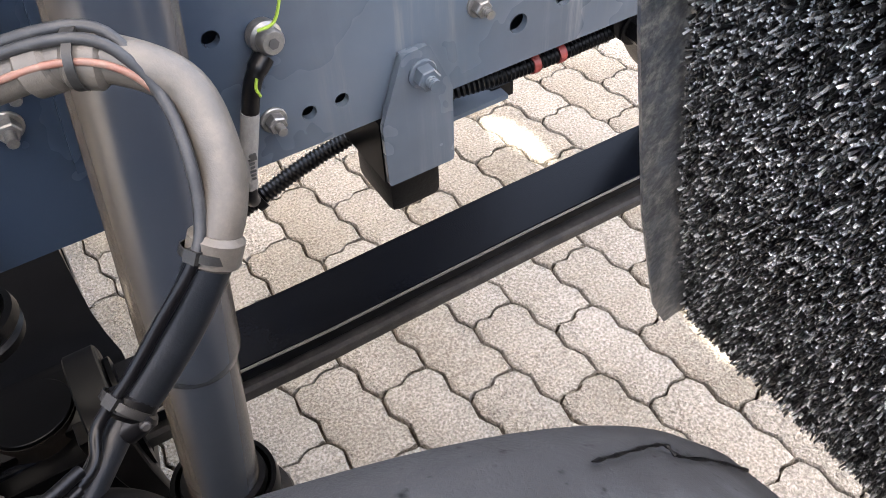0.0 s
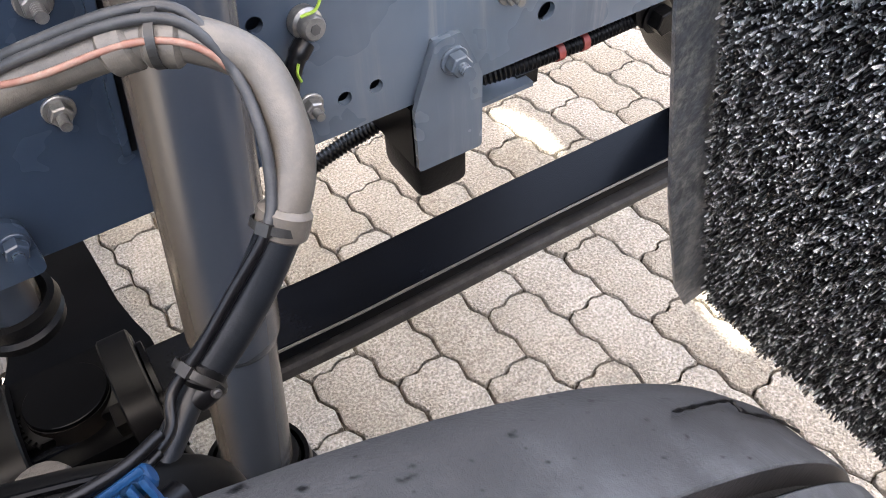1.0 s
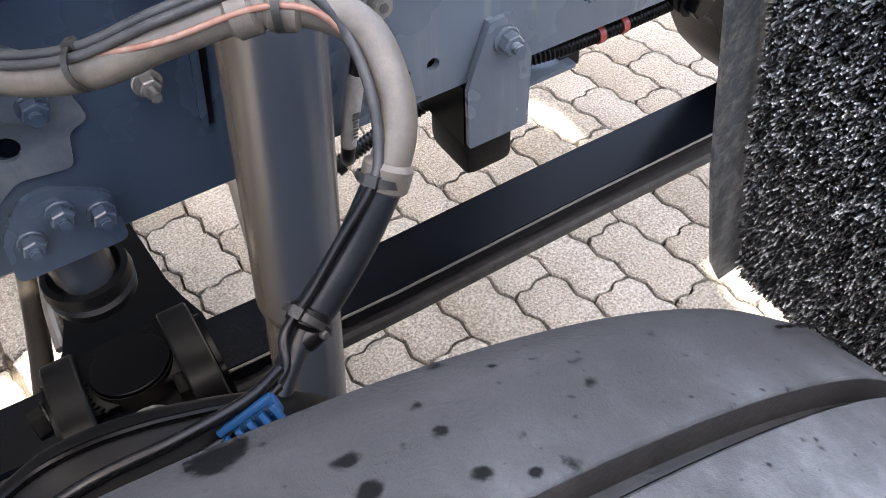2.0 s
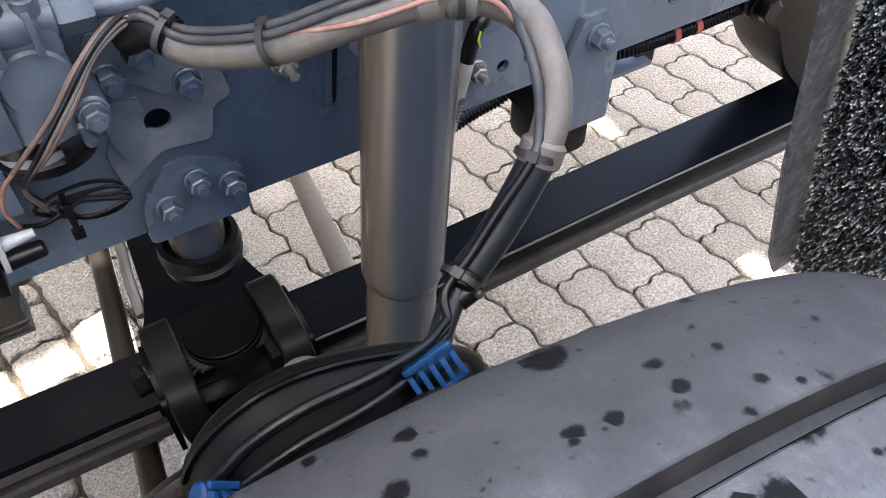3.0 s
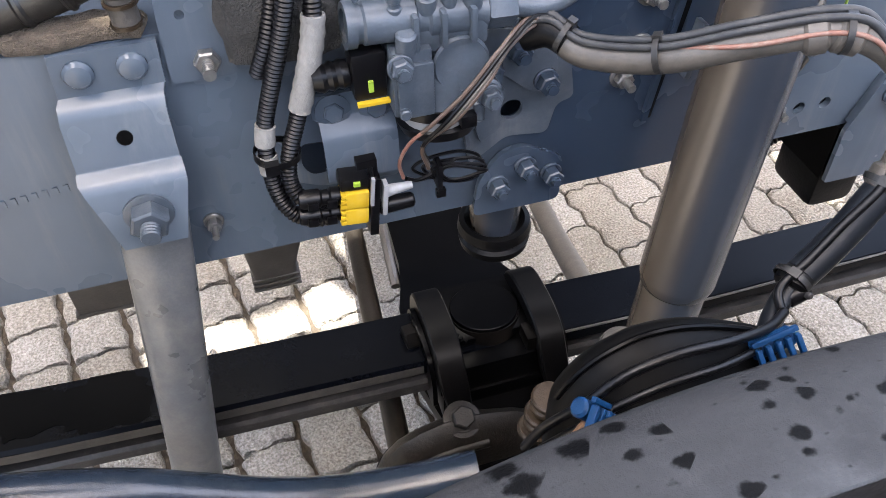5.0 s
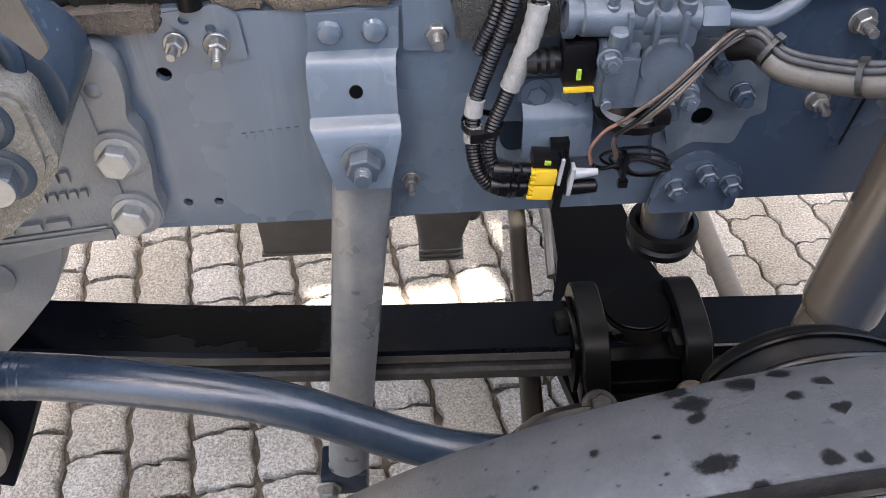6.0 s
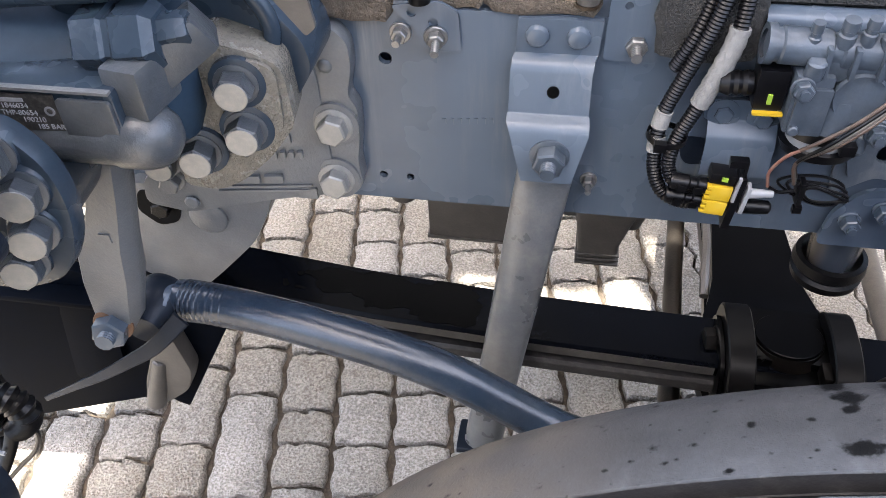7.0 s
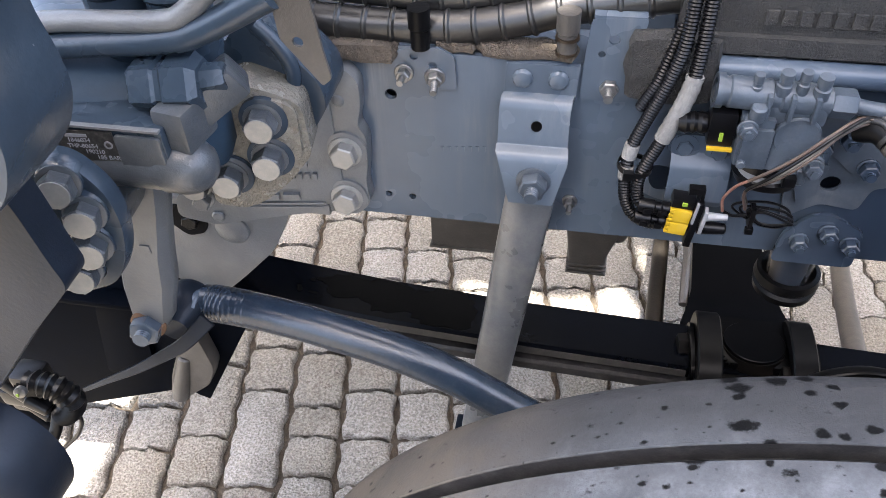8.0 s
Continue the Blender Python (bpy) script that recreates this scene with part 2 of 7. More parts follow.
def paving_stone(name):
    """Cast concrete: flat, grainy, with fine pits, sandy stains, painted relief shading and a tone of its own for each
    piece.
    """
    m = bpy.data.materials.new(name)
    m.use_nodes = True
    t = m.node_tree
    b = t.nodes["Principled BSDF"]
    b.inputs["Roughness"].default_value = 0.92
    b.inputs["Specular IOR Level"].default_value = 0.25
    geo = t.nodes.new("ShaderNodeNewGeometry")

    def tex(kind, scale, detail=4.0, rough=0.6):
        n = t.nodes.new(kind)
        n.inputs["Scale"].default_value = scale
        if kind == "ShaderNodeTexNoise":
            n.inputs["Detail"].default_value, n.inputs["Roughness"].default_value = detail, rough
        t.links.new(geo.outputs["Position"], n.inputs["Vector"])
        return n

    def ramp(src, lo, hi, a=0.0, c=1.0):
        n = t.nodes.new("ShaderNodeMapRange")
        for k, v in enumerate((lo, hi, a, c)):
            n.inputs[k + 1].default_value = v
        t.links.new(src, n.inputs[0])
        return n.outputs[0]

    def math_(op, a, c):
        n = t.nodes.new("ShaderNodeMath")
        n.operation = op
        for k, v in enumerate((a, c)):
            if isinstance(v, float):
                n.inputs[k].default_value = v
            else:
                t.links.new(v, n.inputs[k])
        return n.outputs[0]

    def mix(fac, a, c):
        n = t.nodes.new("ShaderNodeMix")
        n.data_type = "RGBA"
        t.links.new(fac, n.inputs[0])
        for v, k in ((a, 6), (c, 7)):
            if isinstance(v, tuple):
                n.inputs[k].default_value = (*v, 1)
            else:
                t.links.new(v, n.inputs[k])
        return n.outputs[2]

    big, mid = tex("ShaderNodeTexNoise", 7.0), tex("ShaderNodeTexNoise", 45.0, 5.0)
    fine, grit = tex("ShaderNodeTexNoise", 330.0, 3.0, 0.7), tex("ShaderNodeTexNoise", 190.0, 2.0, 0.6)
    hole = tex("ShaderNodeTexVoronoi", 120.0)
    pits = math_("MULTIPLY", ramp(hole.outputs["Distance"], 0.20, 0.34, 1.0, 0.0), ramp(mid.outputs[0], 0.42, 0.58))
    col = mix(ramp(big.outputs[0], 0.32, 0.68), (0.168, 0.153, 0.131), (0.220, 0.204, 0.181))
    col = mix(ramp(mid.outputs[0], 0.45, 0.72, 0.0, 0.40), col, (0.185, 0.152, 0.118))
    col = mix(ramp(fine.outputs[0], 0.50, 0.62, 0.0, 0.45), col, (0.11, 0.096, 0.08))
    col = mix(ramp(fine.outputs[0], 0.30, 0.44, 0.16, 0.0), col, (0.40, 0.375, 0.335))
    # hollows and pits darkened, high grains lightened: relief shading painted as colour
    col = mix(ramp(grit.outputs[0], 0.38, 0.50, 0.68, 0.0), col, (0.095, 0.083, 0.067))
    col = mix(ramp(grit.outputs[0], 0.54, 0.66, 0.0, 0.42), col, (0.34, 0.318, 0.285))
    col = mix(math_("MULTIPLY", pits, 0.16), col, (0.09, 0.078, 0.064))
    info = t.nodes.new("ShaderNodeObjectInfo")
    tone = math_("FRACT", math_("ADD", info.outputs["Random"], geo.outputs["Random Per Island"]), 0.0)
    hue = t.nodes.new("ShaderNodeHueSaturation")
    t.links.new(ramp(tone, 0, 1, 0.88, 1.10), hue.inputs["Value"])
    t.links.new(ramp(tone, 0, 1, 1.2, 0.85), hue.inputs["Saturation"])
    t.links.new(col, hue.inputs["Color"])
    t.links.new(hue.outputs[0], b.inputs["Base Color"])
    rise = math_("SUBTRACT", math_("ADD", math_("MULTIPLY", fine.outputs[0], 0.34), math_("MULTIPLY", grit.outputs[0], 1.3)), math_("MULTIPLY", pits, 0.5))
    bp = t.nodes.new("ShaderNodeBump")
    bp.inputs["Strength"].default_value, bp.inputs["Distance"].default_value = 0.9, 0.006
    t.links.new(rise, bp.inputs["Height"])
    t.links.new(bp.outputs[0], b.inputs["Normal"])
    return m


STONE = paving_stone("concrete_paver")
SAND = material("joint_sand", (0.048, 0.037, 0.026), 0.95, 0.0, 0.5, 40, 300, 1.0, 0.5, (0.17, 0.128, 0.09), 0.006)
# rand paints the sky glints on single bristles into their colour
BRISTLE = material("black_plastic_bristle", (0.07, 0.069, 0.068), 0.3, 0.0, 0.3, 30, 200, 0.0, 0.0, rand=8.0)
FLAP = material("grey_flap_plastic", (0.05, 0.056, 0.065), 0.36, 0.0, 0.6, 34, 130, 0.5, 1.0, (0.24, 0.23, 0.205), 0.0016, grain=1.3, spec=0.4, streak=0.8)

DARKBLUE = material("dark_blue_paint", (0.008, 0.0115, 0.018), 0.35, 0.0, 0.25, 9, 260, 0.15, 0.08, (0.04, 0.04, 0.04), spec=0.15)
RED = material("red_cable_sleeve", (0.25, 0.03, 0.025), 0.5, 0.0, 0.15, 30, 200, 0.1, 0.4, (0.2, 0.15, 0.12))
ORANGE = material("dusty_orange_cable", (0.14, 0.058, 0.040), 0.6, 0.0, 0.15, 30, 200, 0.1, 0.9, (0.2, 0.165, 0.13))
YELLOW = material("yellow_plastic", (0.4, 0.26, 0.01), 0.45, 0.0, 0.08, 30, 200, 0.05, 0.1)
LIME = material("lime_plastic", (0.2, 0.3, 0.03), 0.45, 0.0, 0.08, 30, 200, 0.05, 0.0)
WHITE = material("white_sleeve", (0.16, 0.156, 0.148), 0.75, 0.0, 0.3, 40, 260, 0.5, 0.35, (0.22, 0.2, 0.18))
GREYPL = material("light_grey_plastic", (0.2, 0.204, 0.212), 0.42, 0.0, 0.15, 40, 260, 0.1, 0.3, (0.1, 0.1, 0.1))
BLUE = material("blue_plastic_clip", (0.0016, 0.026, 0.082), 0.5, 0.0, 0.3, 60, 260, 0.2, 0.25, (0.01, 0.02, 0.035), spec=0.2)
FOAM = material("brown_foam", (0.075, 0.058, 0.042), 0.95, 0.0, 0.4, 60, 260, 1.0, 0.4, (0.14, 0.115, 0.085), 0.006)
CHARCOAL = material("charcoal_foam_cover", (0.016, 0.0155, 0.0145), 0.85, 0.0, 0.3, 20, 300, 0.9, 0.35, (0.07, 0.06, 0.05), 0.004)
CONDUIT = material("dark_grey_conduit", (0.013, 0.0125, 0.012), 0.3, 0.0, 0.25, 20, 260, 0.12, 0.25, (0.085, 0.074, 0.062))
BOXPL = material("weathered_dark_casing", (0.045, 0.04, 0.035), 0.5, 0.0, 0.25, 15, 240, 0.35, 0.35, (0.1, 0.088, 0.075))
RUST = material("rusty_steel", (0.13, 0.065, 0.032), 0.75, 0.1, 0.35, 40, 300, 0.6, 0.5, (0.1, 0.08, 0.06))
PRIMER = material("dusty_lit_bolt", (0.19, 0.186, 0.176), 0.34, 0.2, 0.15, 40, 350, 0.25, 0.45, (0.34, 0.305, 0.255), 0.0008)
BRASSY = material("brown_oily_fitting", (0.03, 0.019, 0.010), 0.4, 0.4, 0.3, 40, 300, 0.3, 0.5, (0.05, 0.04, 0.03))
OIL = material("oil_film_and_hole_black", (0.0008, 0.0008, 0.0009), 0.5, 0.0, 0.2, 20, 200, 0.05, 0.0, spec=0.04)
DUSTCABLE = material("dusty_grey_cable", (0.020, 0.021, 0.023), 0.42, 0.0, 0.2, 30, 200, 0.1, 0.5, (0.07, 0.068, 0.064), spec=0.25)
TUBE = material("grimy_brown_tube", (0.013, 0.011, 0.009), 0.4, 0.0, 0.3, 18, 240, 0.3, 0.5, (0.034, 0.028, 0.021), 0.001, spec=0.18)
GRIME = material("dusty_grey_tie", (0.013, 0.0128, 0.0125), 0.45, 0.0, 0.2, 30, 200, 0.2, 0.25, (0.05, 0.046, 0.04), spec=0.3)
INK = material("print_and_recess_black", (0.03, 0.03, 0.03), 0.6, 0, 0.05, 30, 200, 0, 0)
NAMEPL = material("black_name_plate", (0.03, 0.028, 0.026), 0.4, 0.3, 0.2, 60, 300, 0.1, 0.2)


# ---- building helpers ----
def thing(name, at, label, category, group="", kind=""):
    ob = new(name)
    ob.location = at
    ob.empty_display_size = 0.05
    return tagged(ob, label, category, group, kind)


def origin(ob):
    return origin(ob.parent) + ob.location if ob.parent else ob.location.copy()


def smooth_by_angle(me, degrees=38):
    bm = bmesh.new()
    bm.from_mesh(me)
    lim = radians(degrees)
    for f in bm.faces:
        f.smooth = True
    for e in bm.edges:
        if len(e.link_faces) == 2:
            e.smooth = e.calc_face_angle(0) < lim
    bm.to_mesh(me)
    bm.free()


def part(name, bm, mat, parent, label="", kind="", bevel=0.0):
    """Links a bmesh that was built in world places as one mesh under its thing or part."""
    if bevel:
        es = [e for e in bm.edges if len(e.link_faces) == 2 and e.calc_face_angle(0) > radians(35)]
        bmesh.ops.bevel(bm, geom=es, offset=bevel, segments=2, profile=0.6, affect="EDGES", clamp_overlap=True)
    bmesh.ops.recalc_face_normals(bm, faces=bm.faces)
    if parent:
        bmesh.ops.translate(bm, vec=-origin(parent), verts=bm.verts)
    me = bpy.data.meshes.new(name)
    bm.to_mesh(me)
    bm.free()
    smooth_by_angle(me)
    me.materials.append(mat)
    ob = new(name, me)
    ob.parent = parent
    if label:
        ob["label"] = label
    if kind:
        ob["kind"] = kind
    return ob


def frame_to(p, way, up=(0, 0, 1)):
    """A matrix at p whose z points along way."""
    z = Vector(way).normalized()
    x = Vector(up).cross(z)
    if x.length < 1e-4:
        x = Vector((1, 0, 0)).cross(z)
        if x.length < 1e-4:
            x = Vector((0, 1, 0)).cross(z)
    x.normalize()
    y = z.cross(x)
    return Matrix.Translation(p) @ Matrix((x, y, z)).transposed().to_4x4()


def box(bm, c, size, m=None):
    r = bmesh.ops.create_cube(bm, size=1)
    mm = Matrix.Translation(c) @ Matrix.Diagonal((*size, 1))
    bmesh.ops.transform(bm, matrix=(m or Matrix()) @ mm, verts=r["verts"])
    return bm


def lathe(bm, m, prof, seg=24, caps=True):
    """Turns a profile of (height, radius) round the z of m."""
    rings = []
    for h, r in prof:
        rings.append([bm.verts.new(m @ Vector((r * math.cos(2 * math.pi * k / seg), r * math.sin(2 * math.pi * k / seg), h))) for k in range(seg)])
    for a, b in zip(rings[:-1], rings[1:]):
        for k in range(seg):
            bm.faces.new((a[k], a[(k + 1) % seg], b[(k + 1) % seg], b[k]))
    if caps:
        bm.faces.new(rings[0][::-1])
        bm.faces.new(rings[-1])
    return bm


def rod(bm, p0, p1, r0, r1=None, seg=20, edge=0.0):
    p0, p1 = Vector(p0), Vector(p1)
    n = (p1 - p0).length
    r1 = r0 if r1 is None else r1
    prof = [(0, r0 - edge), (edge, r0), (n - edge, r1), (n, r1 - edge)] if edge else [(0, r0), (n, r1)]
    return lathe(bm, frame_to(p0, p1 - p0), prof, seg)


def spline(pts, steps=8):
    """Points of a smooth line through pts."""
    p = [Vector(q) for q in pts]
    p = [2 * p[0] - p[1]] + p + [2 * p[-1] - p[-2]]
    out = []
    for a, b, c, d in zip(p[:-3], p[1:-2], p[2:-1], p[3:]):
        for k in range(steps):
            t = k / steps
            out.append(0.5 * (2 * b + (c - a) * t + (2 * a - 5 * b + 4 * c - d) * t * t + (3 * b - a - 3 * c + d) * t ** 3))
    out.append(p[-2])
    return out


def even(path, step):
    out, left = [path[0]], step
    for a, b in zip(path[:-1], path[1:]):
        n = (b - a).length
        at = 0.0
        while n - at >= left:
            at += left
            out.append(a.lerp(b, at / n))
            left = step
        left -= n - at
    return out


def sweep(bm, path, r, seg=10, shape=None):
    """A tube along a path; r: a radius, or a function of the step number."""
    rings, x = [], None
    for k, p in enumerate(path):
        way = (path[min(k + 1, len(path) - 1)] - path[max(k - 1, 0)]).normalized()
        if x is None:
            x = way.orthogonal().normalized()
        x = (x - way * x.dot(way)).normalized()
        y = way.cross(x)
        rad = r(k) if callable(r) else r
        rings.append([bm.verts.new(p + rad * (x * math.cos(2 * math.pi * j / seg) + y * math.sin(2 * math.pi * j / seg))) for j in range(seg)])
    for a, b in zip(rings[:-1], rings[1:]):
        for j in range(seg):
            bm.faces.new((a[j], a[(j + 1) % seg], b[(j + 1) % seg], b[j]))
    bm.faces.new(rings[0][::-1])
    bm.faces.new(rings[-1])
    return bm


def corrugated(bm, pts, r, pitch=0.0045, seg=12):
    path = even(spline(pts, 12), pitch / 2)
    return sweep(bm, path, lambda k: r if k % 2 else r * 0.82, seg)


def ring2d(x, y, r, seg=16):
    return [(x + r * math.cos(2 * math.pi * k / seg), y + r * math.sin(2 * math.pi * k / seg)) for k in range(seg)]


def rounded(pts, r, seg=4):
    """A 2D outline with its corners rounded."""
    out = []
    n = len(pts)
    for k in range(n):
        a, b, c = Vector(pts[k - 1]), Vector(pts[k]), Vector(pts[(k + 1) % n])
        u, v = (a - b), (c - b)
        d = min(r, 0.45 * u.length, 0.45 * v.length)
        p, q = b + u.normalized() * d, b + v.normalized() * d
        for j in range(seg + 1):
            t = j / seg
            out.append(tuple((1 - t) ** 2 * p + 2 * t * (1 - t) * b + t * t * q))
    return out


def plate(bm, outline, thick, m, holes=()):
    """A flat plate: an outline in the x, y of m, with round holes (x, y, r), going thick along its z."""
    loops = [outline] + [ring2d(*h) for h in holes]
    edges = []
    for loop in loops:
        vs = [bm.verts.new((x, y, 0)) for x, y in loop]
        edges += [bm.edges.new((a, b)) for a, b in zip(vs, vs[1:] + vs[:1])]
    faces = [g for g in bmesh.ops.triangle_fill(bm, edges=edges, use_beauty=True)["geom"] if isinstance(g, bmesh.types.BMFace)]
    verts = {v for f in faces for v in f.verts}
    r = bmesh.ops.extrude_face_region(bm, geom=faces)
    up = [g for g in r["geom"] if isinstance(g, bmesh.types.BMVert)]
    bmesh.ops.translate(bm, vec=(0, 0, thick), verts=up)
    bmesh.ops.transform(bm, matrix=m, verts=list(verts) + up)
    return bm


OUT = Matrix(((1, 0, 0, 0), (0, 0, -1, 0), (0, 1, 0, 0), (0, 0, 0, 1)))  # plan x, y -> world x, z, thickness towards the outside


def bolt_mesh(name, af, head, washer, stud, mat, flange=False, dome=False, cache={}):
    key = (name, af, head, washer, stud, mat.name, flange, dome)
    if key in cache:
        return cache[key]
    bm = bmesh.new()
    if washer:
        lathe(bm, Matrix(), [(0, washer), (0.0022, washer), (0.003, washer * 0.93)], 20)
    h0 = 0.003 if washer else 0.0
    R = af / 1.732
    prof = [(h0, R * 0.97), (h0 + 0.001, R), (h0 + head - 0.0015, R), (h0 + head, R * 0.86)]
    if dome:
        lathe(bm, Matrix(), [(0, R), (head * 0.3, R), (head * 0.75, R * 0.8), (head, R * 0.35)], 18)
    else:
        lathe(bm, Matrix(), prof, 6)
    if flange:
        lathe(bm, Matrix(), [(0, af * 0.95), (0.002, af * 0.95), (0.004, af * 0.6)], 20)
    if stud:
        rr = af * 0.29
        n = max(3, int(stud / 0.0016))
        lathe(bm, Matrix(), [(h0 + head - 0.001 + stud * k / n, rr if k % 2 else rr * 0.9) for k in range(n + 1)], 12)
    bmesh.ops.recalc_face_normals(bm, faces=bm.faces)
    me = bpy.data.meshes.new(name)
    bm.to_mesh(me)
    bm.free()
    smooth_by_angle(me, 30)
    me.materials.append(mat)
    cache[key] = me
    return me


def bolt(parent, at, way=(0, -1, 0), af=0.019, head=0.011, washer=0.0, stud=0.0, mat=None, name="bolt", turn=0.0, flange=False, dome=False, label=""):
    ob = new(name, bolt_mesh(name, af, head, washer, stud, mat or STEEL, flange, dome))
    ob.parent = parent
    ob.matrix_basis = Matrix.Translation(-origin(parent)) @ frame_to(at, way) @ Matrix.Rotation(radians(turn), 4, "Z")
    if label:
        ob["label"] = label
    return ob


def lit_face_bolt(parent, at, way, af, head, washer, turn):
    """A painted bolt with a pale disc on its flat end face that paints warm bounced light."""
    ob = bolt(parent, at, way, af, head, washer, 0.0, GEARLOW, "bolt", turn)
    R, top = af / 1.732, head + 0.003
    bm = lathe(bmesh.new(), Matrix(), [(top - 0.0003, R * 0.84), (top + 0.0005, R * 0.84), (top + 0.0008, R * 0.80)], 24)
    me = bpy.data.meshes.new("end_face")
    bm.to_mesh(me)
    bm.free()
    me.materials.append(PRIMER)
    face = new("end_face", me)
    face.parent = ob
    face["label"] = "pale end face with warm bounced light painted on"


def zup(v):
    return Vector((0, 0, v))


def loft(bm, rings, caps=True):
    """A skin over closed rings of points, all of one length."""
    rows = [[bm.verts.new(p) for p in ring] for ring in rings]
    n = len(rows[0])
    for a, b in zip(rows[:-1], rows[1:]):
        for j in range(n):
            bm.faces.new((a[j], a[(j + 1) % n], b[(j + 1) % n], b[j]))
    if caps:
        bm.faces.new(rows[0][::-1])
        bm.faces.new(rows[-1])
    return bm


def ribbon(bm, path, half, thick, up=(0, 0, 1)):
    """A flat strap along a path; half: its half width, or a function of 0 to 1 along it."""
    p = [Vector(q) for q in path]
    rings = []
    for k, q in enumerate(p):
        way = (p[min(k + 1, len(p) - 1)] - p[max(k - 1, 0)]).normalized()
        u = way.cross(Vector(up)).normalized()
        v = u.cross(way)
        w = half(k / (len(p) - 1)) if callable(half) else half
        rings.append([q + u * a * w + v * b * thick for a, b in ((-1, -0.5), (1, -0.5), (1, 0.2), (0.85, 0.5), (-0.85, 0.5), (-1, 0.2))])
    return loft(bm, rings)


# ---- added light blockers, all out of view: a canopy above and dark truck panels ----
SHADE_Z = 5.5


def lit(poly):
    """The gap to cut in the added canopy so that the sun lights a chosen ground patch."""
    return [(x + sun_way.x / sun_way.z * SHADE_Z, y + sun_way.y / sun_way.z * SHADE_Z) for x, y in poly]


canopy = thing("canopy", (0, -2.4, 0), "unseen dark canopy on posts, added as shade, its gaps placing the sun patches", "canopy")
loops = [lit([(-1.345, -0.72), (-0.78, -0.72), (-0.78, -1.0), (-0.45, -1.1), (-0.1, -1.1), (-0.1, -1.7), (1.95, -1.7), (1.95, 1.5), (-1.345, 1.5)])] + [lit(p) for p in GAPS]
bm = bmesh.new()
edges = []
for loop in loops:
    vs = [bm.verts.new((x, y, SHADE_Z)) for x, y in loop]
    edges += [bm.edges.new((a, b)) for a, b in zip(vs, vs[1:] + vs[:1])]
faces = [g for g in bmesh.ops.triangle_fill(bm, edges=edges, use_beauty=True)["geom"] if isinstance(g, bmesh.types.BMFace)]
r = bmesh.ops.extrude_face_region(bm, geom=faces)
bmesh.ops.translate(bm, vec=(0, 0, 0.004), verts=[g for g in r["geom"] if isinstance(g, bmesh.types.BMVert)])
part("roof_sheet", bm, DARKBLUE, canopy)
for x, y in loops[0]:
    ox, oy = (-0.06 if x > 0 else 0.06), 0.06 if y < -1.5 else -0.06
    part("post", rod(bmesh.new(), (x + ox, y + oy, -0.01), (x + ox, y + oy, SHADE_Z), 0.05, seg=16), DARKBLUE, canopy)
# added out of view to block low sky light on the near side
nt = thing("truck_light_blocker", (3.2, -2.7, 0), "unseen dark truck side added to cut the low sky light", "truck")
part("side_panel", box(bmesh.new(), (3.2, -2.72, 1.35), (5.4, 0.04, 1.9)), DARKBLUE, nt)
part("skirt", box(bmesh.new(), (3.2, -2.76, 0.22), (5.4, 0.03, 0.46)), DARKBLUE, nt)
for x in (3.5, 4.7):
    part("wheel", rod(bmesh.new(), (x, -2.72, 0.5), (x, -3.0, 0.5), 0.5, seg=32, edge=0.03), RUBBER, nt)
# added out of view; they cut sky light and keep reflections dark
far = thing("body_shade_panel", (0, 1.57, 0), "unseen dark panels added to shade the chassis and darken its reflections", "truck body")
part("side_panel", box(bmesh.new(), (-0.4, 1.57, 2.3), (3.8, 0.04, 4.6)), DARKBLUE, far)
part("cab_floor", box(bmesh.new(), (-1.065, -0.05, 1.76), (0.57, 0.9, 0.03)), DARKBLUE, far)
part("cab_beam", box(bmesh.new(), (-1.15, 0.98, 1.76), (0.12, 1.15, 0.06)), DARKBLUE, far)

# ---- frame rail ----
RAIL0, RAIL1, RZ0, RZ1 = -2.2, 2.6, 0.729, 0.985
rail = thing("frame_rail", (0, 0, RZ0), "blue-grey painted steel chassis frame rail with dusty web", "frame rail")
holes = [(0.472, 0.777, 0.011), (0.235, 0.768, 0.0075), (0.269, 0.768, 0.0075), (-0.661, 0.765, 0.005), (-0.628, 0.764, 0.005), (-0.645, 0.925, 0.0075), (0.165, 0.873, 0.008), (0.53, 0.79, 0.012), (-0.115, 0.845, 0.013), (0.64, 0.79, 0.011), (0.29, 0.93, 0.011), (0.36, 0.945, 0.011)]
bm = bmesh.new()
plate(bm, [(RAIL0, RZ0), (RAIL1, RZ0), (RAIL1, RZ1), (RAIL0, RZ1)], 0.008, Matrix.Translation((0, 0.008, 0)) @ OUT, holes)
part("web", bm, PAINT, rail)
for name, z in (("bottom_flange", RZ0 + 0.0042), ("top_flange", RZ1 - 0.0042)):
    part(name, box(bmesh.new(), ((RAIL0 + RAIL1) / 2, 0.0425, z), (RAIL1 - RAIL0, 0.068, 0.008)), PAINT, rail)
for x, z, af, st in ((0.0, 0.860, 0.0165, 0.014), (0.015, 0.892, 0.0165, 0.014), (0.2, 0.776, 0.0165, 0.011), (0.422, 0.816, 0.0165, 0.012), (-0.418, 0.782, 0.0125, 0.014), (-0.386, 0.958, 0.019, 0.018), (0.016, 0.948, 0.0175, 0.016), (-0.626, 0.957, 0.015, 0.014), (0.58, 0.83, 0.0165, 0.012)):
    bolt(rail, (x, 0, z), (0.0, -1, 0), af, 0.010, af * 0.78, st, STEEL, "nut", turn=17 * (x * 100 % 7), label="dusty zinc flange nut")
